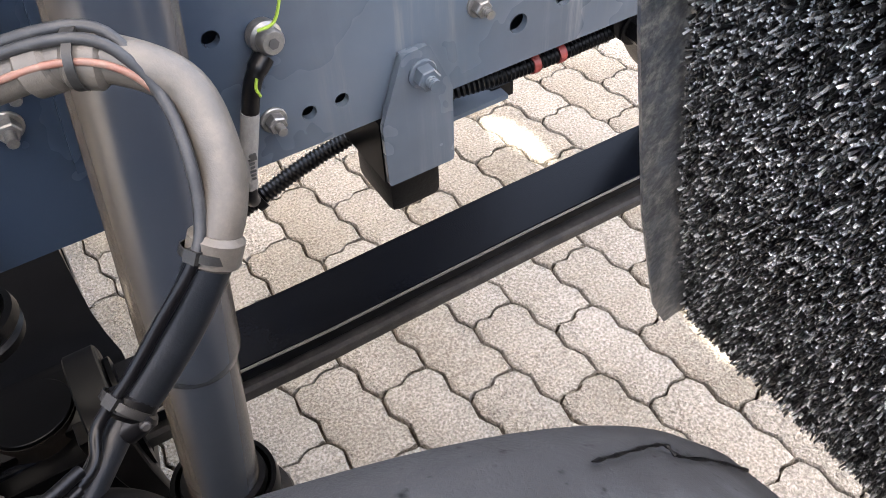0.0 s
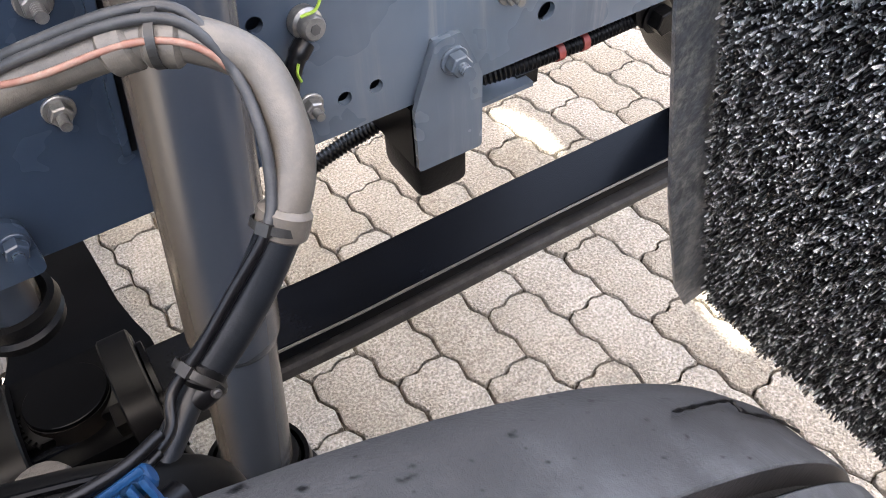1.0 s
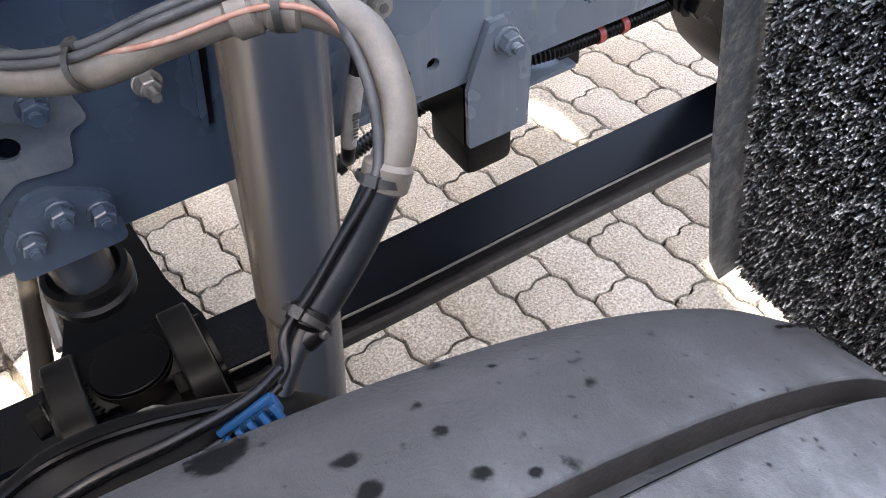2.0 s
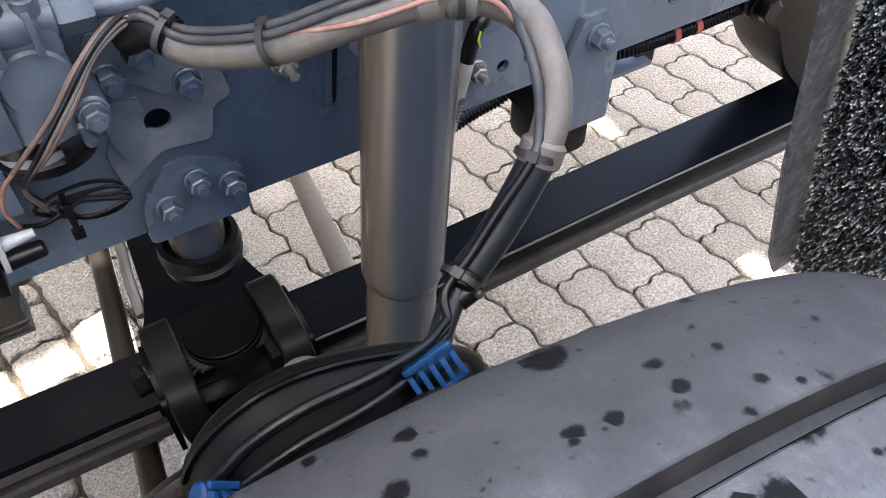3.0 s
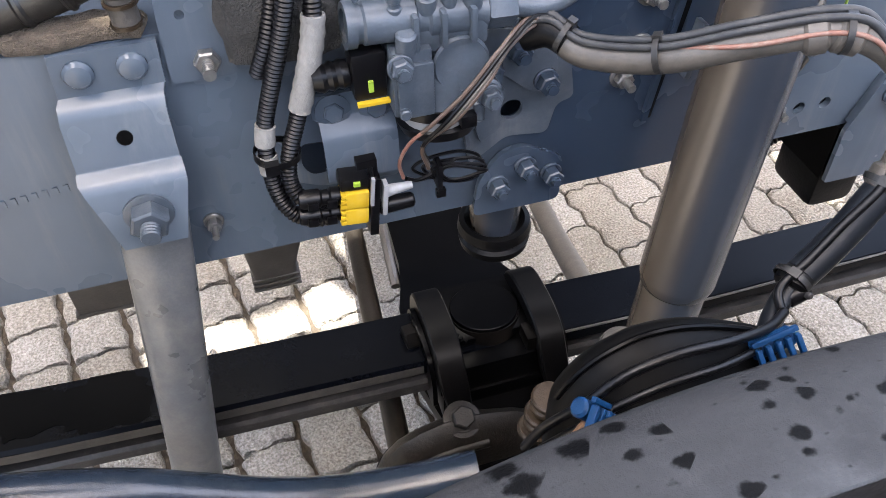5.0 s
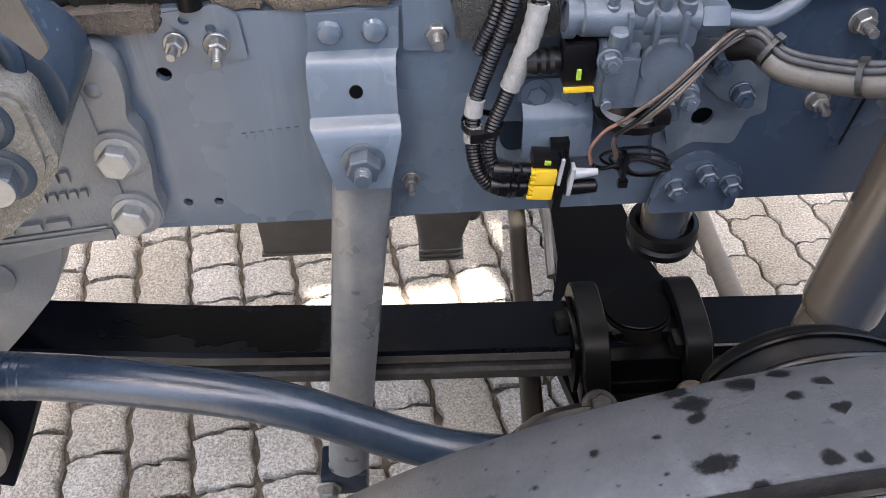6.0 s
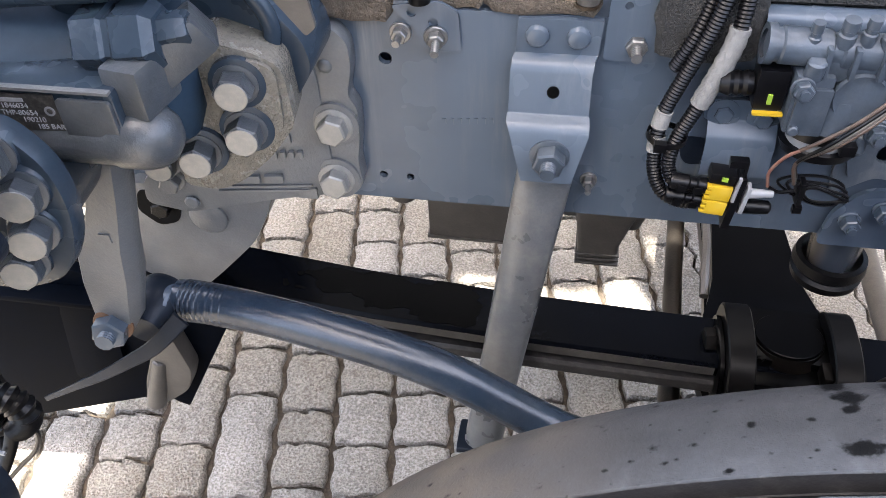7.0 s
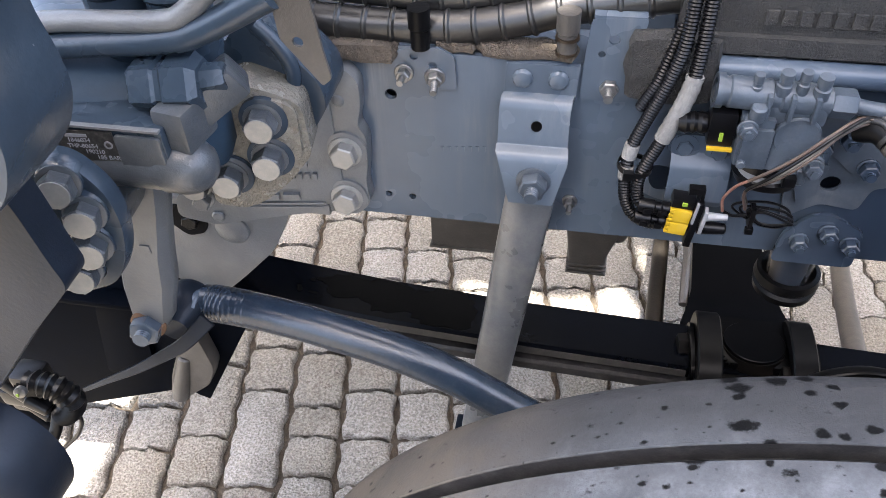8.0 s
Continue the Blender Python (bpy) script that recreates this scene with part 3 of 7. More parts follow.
for k in range(7):
    part("stamped_bar", box(bmesh.new(), (-0.584 + 0.009 * k, -0.0004, 0.849 + 0.0008 * k), (0.0042, 0.0016, 0.0075)), PAINT, rail)
# a dark plate added behind the web so that its holes look dark
part("inner_channel", box(bmesh.new(), ((RAIL0 + RAIL1) / 2, 0.028, (RZ0 + RZ1) / 2), (RAIL1 - RAIL0, 0.006, 0.23)), DARKBLUE, rail)
# a raised edge where an inner plate ends, with a black strip painting its gap's shade
part("plate_gap", plate(bmesh.new(), [(0.038, 0.80), (0.0425, 0.80), (0.0705, 0.984), (0.0615, 0.984)], 0.001, Matrix.Translation((0, -0.0004, 0)) @ OUT), MATTE, rail, "black strip painting the shade in a gap between two plates")
part("reinforcing_plate", plate(bmesh.new(), [(0.030, 0.80), (0.0365, 0.80), (0.060, RZ1 - 0.002), (0.052, RZ1 - 0.002)], 0.005, Matrix.Translation((0, -0.0005, 0)) @ OUT), PAINT, rail)

# ---- stabiliser bracket on the rail ----
sbk = thing("stabiliser_bracket", (-0.465, -0.01, 0.82), "stepped blue-grey steel bracket riveted to the rail", "bracket")


def bent_strip(bm, prof, xl, xr, thick):
    """A bent plate: a profile of (y, z) with left and right x at each point."""
    rows = []
    for (y, z), a, b in zip(prof, xl, xr):
        rows.append((Vector((a, y, z)), Vector((b, y, z))))
    out = []
    for k, (a, b) in enumerate(rows):
        p, q = rows[max(k - 1, 0)][0], rows[min(k + 1, len(rows) - 1)][0]
        d = Vector((0, q.y - p.y, q.z - p.z)).normalized()
        n = Vector((0, d.z, -d.y)) * thick
        if n.y > 0:
            n = -n
        out.append([bm.verts.new(v) for v in (a, b, b + n, a + n)])
    for a, b in zip(out[:-1], out[1:]):
        for j in range(4):
            bm.faces.new((a[j], a[(j + 1) % 4], b[(j + 1) % 4], b[j]))
    bm.faces.new(out[0])
    bm.faces.new(out[-1][::-1])
    return bm


prof = [(-0.001, 0.984), (-0.001, 0.946), (-0.0022, 0.9425), (-0.005, 0.940), (-0.0115, 0.937), (-0.0145, 0.9345), (-0.016, 0.930), (-0.0275, 0.890), (-0.029, 0.8865), (-0.032, 0.884), (-0.041, 0.880), (-0.0445, 0.8765), (-0.0475, 0.816)]
xl = [-0.503, -0.505, -0.505, -0.506, -0.508, -0.508, -0.509, -0.509, -0.509, -0.51, -0.51, -0.506, -0.492]
xr = [-0.420, -0.422, -0.422, -0.423, -0.425, -0.425, -0.426, -0.426, -0.426, -0.425, -0.424, -0.424, -0.438]
part("bent_plate", bent_strip(bmesh.new(), prof, xl, xr, 0.007), PAINT, sbk)
for x in (-0.484, -0.443):
    bolt(sbk, (x, -0.008, 0.966), af=0.021, head=0.008, mat=PAINT, name="rivet", dome=True)
# no hole is cut; a black disc paints its shade
part("bolt_hole", lathe(bmesh.new(), frame_to((-0.464, -0.0235, 0.9125), (0, -1, 0.28)), [(0, 0.0065), (0.0058, 0.0065)], 18), OIL, sbk, "black disc painting the shade of a bolt hole")
bolt(sbk, (-0.4625, -0.0532, 0.852), (0, -1, -0.05), 0.030, 0.016, 0.021, 0.014, VALVE, "nut", 12, label="large grey nut with threaded stud end")

# ---- upper cover brackets bolted to the rail ----
for nm, outl, hl, lab in (
    ("cover_bracket", [(-0.418, 0.94), (-0.364, 0.94), (-0.357, 1.02), (-0.352, 1.045), (-0.412, 1.042), (-0.416, 1.0)], [(-0.386, 1.018, 0.006), (-0.398, 1.0, 0.004)], "thin blue-grey bracket plate rising above the rail"),
    ("conduit_bracket", [(-0.607, 0.94), (-0.562, 0.94), (-0.564, 0.985), (-0.583, 0.995), (-0.634, 0.989), (-0.622, 0.975), (-0.61, 0.965)], [(-0.612, 0.982, 0.005), (-0.59, 0.972, 0.005)], "angled blue-grey conduit bracket plate on the rail"),
):
    b = thing(nm, (outl[0][0], -0.004, outl[0][1]), lab, "bracket")
    part("plate", plate(bmesh.new(), rounded(outl, 0.006, 3), 0.004, Matrix.Translation((0, -0.0005, 0)) @ OUT, hl), PAINT, b)
    if nm == "conduit_bracket":
        part("tab", box(bmesh.new(), (-0.605, 0.012, 0.9915), (0.05, 0.03, 0.004)), PAINT, b)
        bolt(b, (-0.588, -0.0045, 0.957), (0.12, -1, -0.1), 0.016, 0.010, 0.0125, 0.02, STEEL, "nut", 10, label="zinc nut on a long stud")
    else:
        part("tab", box(bmesh.new(), (-0.382, 0.016, 1.044), (0.056, 0.04, 0.004)), PAINT, b)

# ---- shock absorber ----
A, B = Vector((0.019, -0.124, 0.40)), Vector((0.112, -0.059, 1.10))
shock = thing("shock_absorber", A, "grey telescopic shock absorber, reflected tan painted on its sides, with a wide dust tube", "shock absorber")
ax = (B - A).normalized()
step = A + ax * 0.245
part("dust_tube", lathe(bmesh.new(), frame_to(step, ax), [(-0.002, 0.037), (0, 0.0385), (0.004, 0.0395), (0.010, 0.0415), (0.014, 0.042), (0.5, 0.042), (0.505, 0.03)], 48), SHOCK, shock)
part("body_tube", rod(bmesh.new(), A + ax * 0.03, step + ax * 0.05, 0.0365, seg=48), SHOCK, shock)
m = frame_to(A, ax)
part("lower_cup", lathe(bmesh.new(), m, [(0.0, 0.044), (0.0, 0.055), (0.05, 0.057), (0.062, 0.054), (0.062, 0.049), (0.045, 0.046), (0.042, 0.040), (0.042, 0.03)], 48, caps=False), BLACK, shock, "black rubber-lipped lower cup")
part("base_casting", lathe(bmesh.new(), m, [(-0.05, 0.06), (-0.01, 0.070), (0.004, 0.072), (0.010, 0.069), (0.012, 0.054)], 40, caps=False), CHARCAST, shock, "oily brown-black base casting")
part("seal_ring", lathe(bmesh.new(), m, [(0.052, 0.0375), (0.052, 0.0435), (0.058, 0.045), (0.066, 0.043), (0.066, 0.0372)], 48, caps=False), RUBBER, shock, "black rubber seal ring")
bm = bmesh.new()
rod(bm, A + Vector((0, 0.06, -0.02)), A + Vector((0, -0.05, -0.02)), 0.034, seg=28, edge=0.004)
part("eye", bm, BLACK, shock, "black mounting eye")

# ---- stabiliser link ----
link = thing("stabiliser_link", (-0.52, -0.06, 0.3), "dull grey steel stabiliser link rod bolted to its bracket", "link rod")
LA, LB = Vector((-0.534, -0.060, 0.30)), Vector((-0.4625, -0.0335, 0.846))
la = (LB - LA).normalized()
bm = bmesh.new()
fl = frame_to(LA, la, (0, -1, 0))
rows = []
for s, hw, ht in ((0.0, 0.0285, 0.022), (0.20, 0.0285, 0.022), (0.34, 0.0295, 0.015), (0.45, 0.0305, 0.011), (0.53, 0.031, 0.0095), (0.548, 0.031, 0.0095)):
    rows.append([bm.verts.new(fl @ Vector((hw * math.cos(a), ht * math.sin(a), s))) for a in (2 * math.pi * k / 32 for k in range(32))])
for a, b in zip(rows[:-1], rows[1:]):
    for k in range(32):
        bm.faces.new((a[k], a[(k + 1) % 32], b[(k + 1) % 32], b[k]))
bm.faces.new(rows[0][::-1])
bm.faces.new(rows[-1])
part("link_rod", bm, LINKROD, link)
bm = bmesh.new()
box(bm, (-0.540, -0.055, 0.285), (0.066, 0.055, 0.05))
part("lower_clevis", bm, DARKBLUE, link, "dark painted clevis", bevel=0.006)
bolt(link, (-0.5625, -0.084, 0.285), (0, -1, 0), 0.024, 0.014, 0.018, 0.01, STEEL, "nut")

# ---- leaf spring with its axle clamp ----
spring = thing("leaf_spring", (-0.12, 0.035, 0.44), "long black painted two-leaf spring with oil-wet patches", "leaf spring")
SX = [-1.25, -1.0, -0.9, -0.7, -0.47, -0.22, 0.0, 0.2, 0.5, 0.8, 1.1, 1.4]
SZ = [0.585, 0.553, 0.537, 0.510, 0.493, 0.482, 0.472, 0.464, 0.467, 0.464, 0.48, 0.51]


def leaf(x0, x1, drop, thick, bow, y0=-0.01, y1=0.08):
    bm = bmesh.new()
    rows = []
    n = 60
    for k in range(n + 1):
        x = x0 + (x1 - x0) * k / n
        z = float(np.interp(x, SX, SZ)) - drop - bow * (x + 0.12) ** 2
        th = thick * (1.0 - 0.25 * min(1, abs(x + 0.12) / 0.9))
        pr = [(y0 + 0.004, z), (y1 - 0.004, z), (y1, z - 0.005), (y1, z - th + 0.004), (y1 - 0.004, z - th), (y0 + 0.004, z - th), (y0, z - th + 0.004), (y0, z - 0.005)]
        rows.append([bm.verts.new((x, y, zz)) for y, zz in pr])
    for a, b in zip(rows[:-1], rows[1:]):
        for j in range(8):
            bm.faces.new((a[j], a[(j + 1) % 8], b[(j + 1) % 8], b[j]))
    bm.faces.new(rows[0])
    bm.faces.new(rows[-1][::-1])
    return bm


part("worn_edge", sweep(bmesh.new(), [Vector((x, -0.0085, float(np.interp(x, SX, SZ)) - 0.0025)) for x in np.linspace(-0.04, 1.1, 60)], 0.0019, 6), BOXPL, spring, "rubbed grey edge")
part("top_leaf", leaf(-1.25, 1.35, 0.0, 0.026, 0.0), SPRING, spring)
def face_strip(x0, x1, top, bottom, y):
    """The dust that lies on the front face of a leaf, as a thin film."""
    zs = [(x, float(np.interp(x, SX, SZ))) for x in np.linspace(x0, x1, 50)]
    return loft(bmesh.new(), [[(x, y, z - top), (x, y - 0.0006, z - top), (x, y - 0.0006, z - bottom), (x, y, z - bottom)] for x, z in zs])


part("dusty_face", face_strip(-1.2, -0.22, 0.0055, 0.0205, -0.0101), DUSTED, spring, "dusty grey front face")
part("second_leaf", leaf(-1.15, 1.25, 0.036, 0.026, 0.010, -0.012, 0.078), WORN, spring, "dusty black lower leaf")

ro = random.Random(8)
OILS = [(-0.60, 0.035, 0.062, 0.040), (-0.69, 0.04, 0.055, 0.032), (-0.76, 0.045, 0.045, 0.024)] + [(ro.uniform(-0.84, -0.50), ro.uniform(0.0, 0.07), ro.uniform(0.002, 0.009), ro.uniform(0.002, 0.005)) for _ in range(22)]
for k, (cx, cy, rx, ry) in enumerate(OILS):
    bm = bmesh.new()
    rim = []
    for j in range(40):
        a = 2 * math.pi * j / 40
        f = 1 + 0.30 * noise.noise(Vector((math.cos(a) * 1.6, math.sin(a) * 1.6, k * 5.0))) + 0.22 * noise.noise(Vector((math.cos(a) * 6, math.sin(a) * 6, k * 3.0)))
        x, y = cx + rx * f * math.cos(a), min(0.0765, max(-0.006, cy + ry * f * math.sin(a)))
        rim.append(bm.verts.new((x, y, float(np.interp(x, SX, SZ)) + 0.0006 + 0.00004 * k)))
    bm.faces.new(rim)
    bmesh.ops.triangulate(bm, faces=bm.faces)
    part("oil_patch", bm, OIL, spring, "glossy wet oil patch")

clamp = thing("spring_clamp", (-0.12, 0.035, 0.38), "black forged spring clamp with two heavy straps", "clamp")
bm = bmesh.new()
box(bm, (-0.122, 0.046, 0.474), (0.17, 0.088, 0.034))
part("saddle", bm, BLACK, clamp, bevel=0.006)
bm = bmesh.new()
box(bm, (-0.122, -0.011, 0.452), (0.165, 0.040, 0.05))
part("front_ledge", bm, BLACK, clamp, bevel=0.004)
part("front_block", box(bmesh.new(), (-0.122, -0.018, 0.405), (0.16, 0.034, 0.05)), BLACK, clamp, bevel=0.004)
part("cap", lathe(bmesh.new(), frame_to((-0.121, 0.038, 0.446), (0, 0.14, 1)), [(0.046, 0.0455), (0.0512, 0.0455), (0.052, 0.0447)], 56), BLACK, clamp, "round black cap")
# browner than the cap, to paint the lit side below its dark top
part("cap_collar", lathe(bmesh.new(), frame_to((-0.121, 0.038, 0.446), (0, 0.14, 1)), [(0.01, 0.0485), (0.028, 0.0485), (0.040, 0.0475), (0.0460, 0.0465), (0.0465, 0.0445)], 56, caps=False), GLOSS, clamp)
part("rear_block", box(bmesh.new(), (-0.122, 0.078, 0.435), (0.172, 0.045, 0.11)), BLACK, clamp, bevel=0.006)
part("lug", box(bmesh.new(), (-0.079, -0.012, 0.487), (0.014, 0.030, 0.024), pose(0, 0, 0)), GLOSS, clamp, bevel=0.003)


def strap(x, lean):
    path = [(x + lean * 1.5, -0.043, 0.365), (x + lean, -0.045, 0.40), (x + lean * 0.5, -0.044, 0.43), (x + lean * 0.2, -0.041, 0.458), (x, -0.033, 0.482), (x, -0.018, 0.499), (x, 0.008, 0.507), (x, 0.04, 0.508), (x, 0.072, 0.503), (x, 0.09, 0.485), (x, 0.096, 0.44), (x, 0.096, 0.39)]
    p = spline(path, 5)
    bm = bmesh.new()
    rows = []
    for k, q in enumerate(p):
        w = (p[min(k + 1, len(p) - 1)] - p[max(k - 1, 0)]).normalized()
        n = Vector((1, 0, 0)).cross(w).normalized()
        f = max(0.0, 1 - k / 18)
        hw, ht = 0.0180 - 0.0090 * f * f, 0.0105
        sec = [(-hw, -ht), (hw, -ht), (hw, ht * 0.75), (hw * 0.88, ht), (-hw * 0.88, ht), (-hw, ht * 0.75)]
        rows.append([bm.verts.new(q + Vector((u, 0, 0)) + n * v) for u, v in sec])
    for a, b in zip(rows[:-1], rows[1:]):
        for j in range(6):
            bm.faces.new((a[j], a[(j + 1) % 6], b[(j + 1) % 6], b[j]))
    bm.faces.new(rows[0])
    bm.faces.new(rows[-1][::-1])
    return bm


for x in (-0.1905, -0.0555):
    part("strap", strap(x, 0.012), STRAP, clamp)
for x in (-0.2125, -0.0325):
    part("side_cheek", plate(bmesh.new(), rounded([(-0.035, 0.41), (-0.035, 0.46), (-0.015, 0.492), (0.03, 0.499), (0.075, 0.494), (0.09, 0.47), (0.09, 0.41)], 0.012), 0.006, Matrix(((0, 0, 1, x - 0.003), (1, 0, 0, 0), (0, 1, 0, 0), (0, 0, 0, 1)))), BLACK, clamp)
bolt(clamp, (-0.216, 0.034, 0.484), (-1, -0.1, 0), 0.032, 0.016, 0.021, 0.0, GLOSS, "nut", 8)
bolt(clamp, (-0.216, 0.012, 0.460), (-1, -0.1, 0), 0.024, 0.012, 0.015, 0.0, GLOSS, "nut", 20)
for k in range(8):
    a = math.pi * (0.92 + k * 0.045)
    part("serration", box(bmesh.new(), (0.053, 0, 0), (0.005, 0.003, 0.004), Matrix.Translation((-0.121, 0.036, 0.4925)) @ pose(0, 0, 0, 0, 0, math.degrees(a))), BLACK, clamp)

axle = thing("axle_beam", (-0.12, 0.3, 0.30), "black painted steel front axle beam under the spring", "axle")
bm = bmesh.new()
prof = [(-0.075, 0.0), (0.075, 0.0), (0.075, -0.025), (0.02, -0.04), (0.02, -0.09), (0.07, -0.10), (0.07, -0.125), (-0.07, -0.125), (-0.07, -0.10), (-0.02, -0.09), (-0.02, -0.04), (-0.075, -0.025)]
rows = []
for y, zt, w, xs in ((-0.42, 0.46, 0.7, -0.13), (-0.25, 0.42, 0.8, -0.13), (-0.1, 0.40, 0.95, -0.125), (0.0, 0.41, 1.0, -0.12), (0.10, 0.42, 1.35, -0.119), (0.15, 0.405, 1.3, -0.117), (0.21, 0.382, 1.12, -0.114), (0.27, 0.368, 0.98, -0.112), (0.42, 0.36, 0.85, -0.112), (0.8, 0.33, 0.8, -0.112), (1.9, 0.33, 0.8, -0.112)):
    rows.append([bm.verts.new((xs + u * w, y, zt + v)) for u, v in prof])
for a, b in zip(rows[:-1], rows[1:]):
    for j in range(12):
        bm.faces.new((a[j], a[(j + 1) % 12], b[(j + 1) % 12], b[j]))
bm.faces.new(rows[0])
bm.faces.new(rows[-1][::-1])
part("beam", bm, BLACK, axle, bevel=0.004)
bm = bmesh.new()
sweep(bm, spline([(-0.200, 0.235, 0.36), (-0.196, 0.30, 0.372), (-0.19, 0.36, 0.37), (-0.187, 0.42, 0.362)], 6), 0.008, 8)
part("flange_edge", bm, BOXPL, axle, "lighter brown-grey flange edge")

knuckle = thing("steering_knuckle", (-0.2, -0.12, 0.40), "dusty brown-grey cast steering knuckle arm with a bolt", "steering knuckle")
KN = [(-0.315, 0.37), (-0.308, 0.405), (-0.296, 0.437), (-0.275, 0.462), (-0.25, 0.476), (-0.22, 0.484), (-0.19, 0.485), (-0.16, 0.480), (-0.13, 0.470), (-0.10, 0.452), (-0.085, 0.42), (-0.08, 0.38)]


def knuckle_ring(y, drop, wide):
    top = [(-0.2 + (x + 0.2) * wide, y, z - drop) for x, z in KN]
    return top + [(top[-1][0], y, 0.34), (top[0][0], y, 0.34)]


part("casting", loft(bmesh.new(), [knuckle_ring(-0.03, 0.11, 0.7), knuckle_ring(-0.045, 0.085, 0.85), knuckle_ring(-0.07, 0.042, 0.97), knuckle_ring(-0.09, 0.012, 1.0), knuckle_ring(-0.102, 0.003, 0.99), knuckle_ring(-0.114, 0.010, 0.97), knuckle_ring(-0.122, 0.026, 0.94), knuckle_ring(-0.126, 0.05, 0.9)]), CHARCAST, knuckle)
part("rib", sweep(bmesh.new(), spline([(-0.29, -0.118, 0.40), (-0.26, -0.121, 0.432), (-0.22, -0.122, 0.447), (-0.17, -0.122, 0.448)], 6), 0.007, 10), CHARCAST, knuckle)
part("boss", lathe(bmesh.new(), frame_to((-0.197, -0.099, 0.474), (0.05, -0.35, 1)), [(0, 0.024), (0.003, 0.023), (0.004, 0.02)], 24), CHARCAST, knuckle)
bolt(knuckle, (-0.197, -0.1, 0.476), (0.05, -0.35, 1), 0.025, 0.012, 0.017, 0.0, CHARCAST, "bolt", 20)
bm = bmesh.new()
for k in range(5):
    rod(bm, (-0.150 + 0.003 * k, -0.20, 0.585 + 0.012 * k), (-0.150 + 0.003 * k, -0.20, 0.594 + 0.012 * k), 0.019 - 0.003 * (k % 2), seg=18, edge=0.002)
part("grease_fitting", bm, BRASSY, knuckle, "oily brass-coloured fitting")
for nm, pts, r, mat in (("tie_rod", [(-0.275, -0.14, 0.37), (-0.263, 0.0, 0.345), (-0.247, 0.2, 0.312), (-0.231, 0.4, 0.279), (-0.20, 0.8, 0.25)], 0.0165, TUBE), ("cross_tube", [(0.06, 0.03, 0.40), (0.074, 0.1, 0.38), (0.092, 0.2, 0.342), (0.129, 0.4, 0.266), (0.19, 0.72, 0.16)], 0.019, HOSE)):
    t = thing(nm, pts[0], "dusty brown-grey steel tube running under the chassis", "tube")
    part("tube", sweep(bmesh.new(), spline(pts, 5), r, 20), mat, t)

# ---- bump stop ----
stop = thing("bump_stop", (-0.11, 0.0, 0.62), "blue-grey plate with three bolts holding a rubber stop", "bump stop")
outl = rounded([(-0.132, 0.805), (-0.109, 0.812), (-0.062, 0.786), (-0.062, 0.728), (-0.160, 0.728), (-0.154, 0.775)], 0.01)
part("plate", plate(bmesh.new(), outl, 0.006, Matrix.Translation((0, -0.0115, 0)) @ OUT), PAINT, stop)
for x, z in ((-0.104, 0.785), (-0.075, 0.769), (-0.134, 0.767)):
    bolt(stop, (x, -0.0178, z), (0, -1, 0), 0.018, 0.012, 0.012, 0.007, PAINT, "bolt", 11)
part("post", lathe(bmesh.new(), frame_to((-0.113, 0.04, 0.725), (0, 0, -1)), [(0, 0.03), (0.045, 0.03), (0.085, 0.027)], 32), SHOCK, stop)
part("rubber_ring", lathe(bmesh.new(), frame_to((-0.113, 0.04, 0.662), (0, 0, -1)), [(0.006, 0.028), (-0.002, 0.036), (0.0, 0.042), (0.012, 0.044), (0.019, 0.039), (0.023, 0.043), (0.034, 0.041), (0.039, 0.03)], 36), RUBBER, stop, "scuffed black rubber ring")

# ---- rear bracket with rubber block ----
rb = thing("spring_stop_bracket", (0.34, 0.0, 0.62), "blue-grey folded bracket holding a black rubber block", "bracket")
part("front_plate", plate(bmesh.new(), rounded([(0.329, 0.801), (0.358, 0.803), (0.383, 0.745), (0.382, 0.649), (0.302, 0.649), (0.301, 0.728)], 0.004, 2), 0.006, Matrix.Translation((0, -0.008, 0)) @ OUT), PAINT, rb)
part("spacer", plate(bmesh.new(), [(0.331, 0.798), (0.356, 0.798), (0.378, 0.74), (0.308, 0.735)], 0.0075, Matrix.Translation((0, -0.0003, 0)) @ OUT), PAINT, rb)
for x in (0.3035, 0.379):
    part("side_plate", box(bmesh.new(), (x, 0.042, 0.688), (0.005, 0.094, 0.078)), BLACK, rb)
part("inner_floor", box(bmesh.new(), (0.341, 0.042, 0.652), (0.07, 0.092, 0.005)), BLACK, rb)
bm = bmesh.new()
box(bm, (0.341, 0.043, 0.62), (0.066, 0.085, 0.06))
part("rubber_block", bm, RUBBER, rb, "dusty black rubber block", bevel=0.012)
bolt(rb, (0.3485, -0.0145, 0.775), (0, -1, 0), 0.022, 0.013, 0.0155, 0.012, PAINT, "bolt", 5)
part("rear_tab", box(bmesh.new(), (0.435, 0.045, 0.676), (0.075, 0.06, 0.006), pose(0, 0, 0, 0, 0, 0)), PAINT, rb)

hang = thing("spring_hanger", (0.72, 0.06, 0.45), "black cast spring hanger bolted under the rail", "hanger")
bm = bmesh.new()
plate(bm, rounded([(0.61, 0.80), (0.83, 0.80), (0.90, 0.62), (0.92, 0.50), (0.84, 0.475), (0.755, 0.56), (0.70, 0.66), (0.62, 0.69)], 0.03, 5), 0.10, Matrix.Translation((0, 0.115, 0)) @ OUT)
part("casting", bm, RUBBER, hang, bevel=0.008)
bolt(hang, (0.652, 0.014, 0.70), (0, -1, 0), 0.03, 0.018, 0.022, 0.0, RUBBER, "bolt", 10)

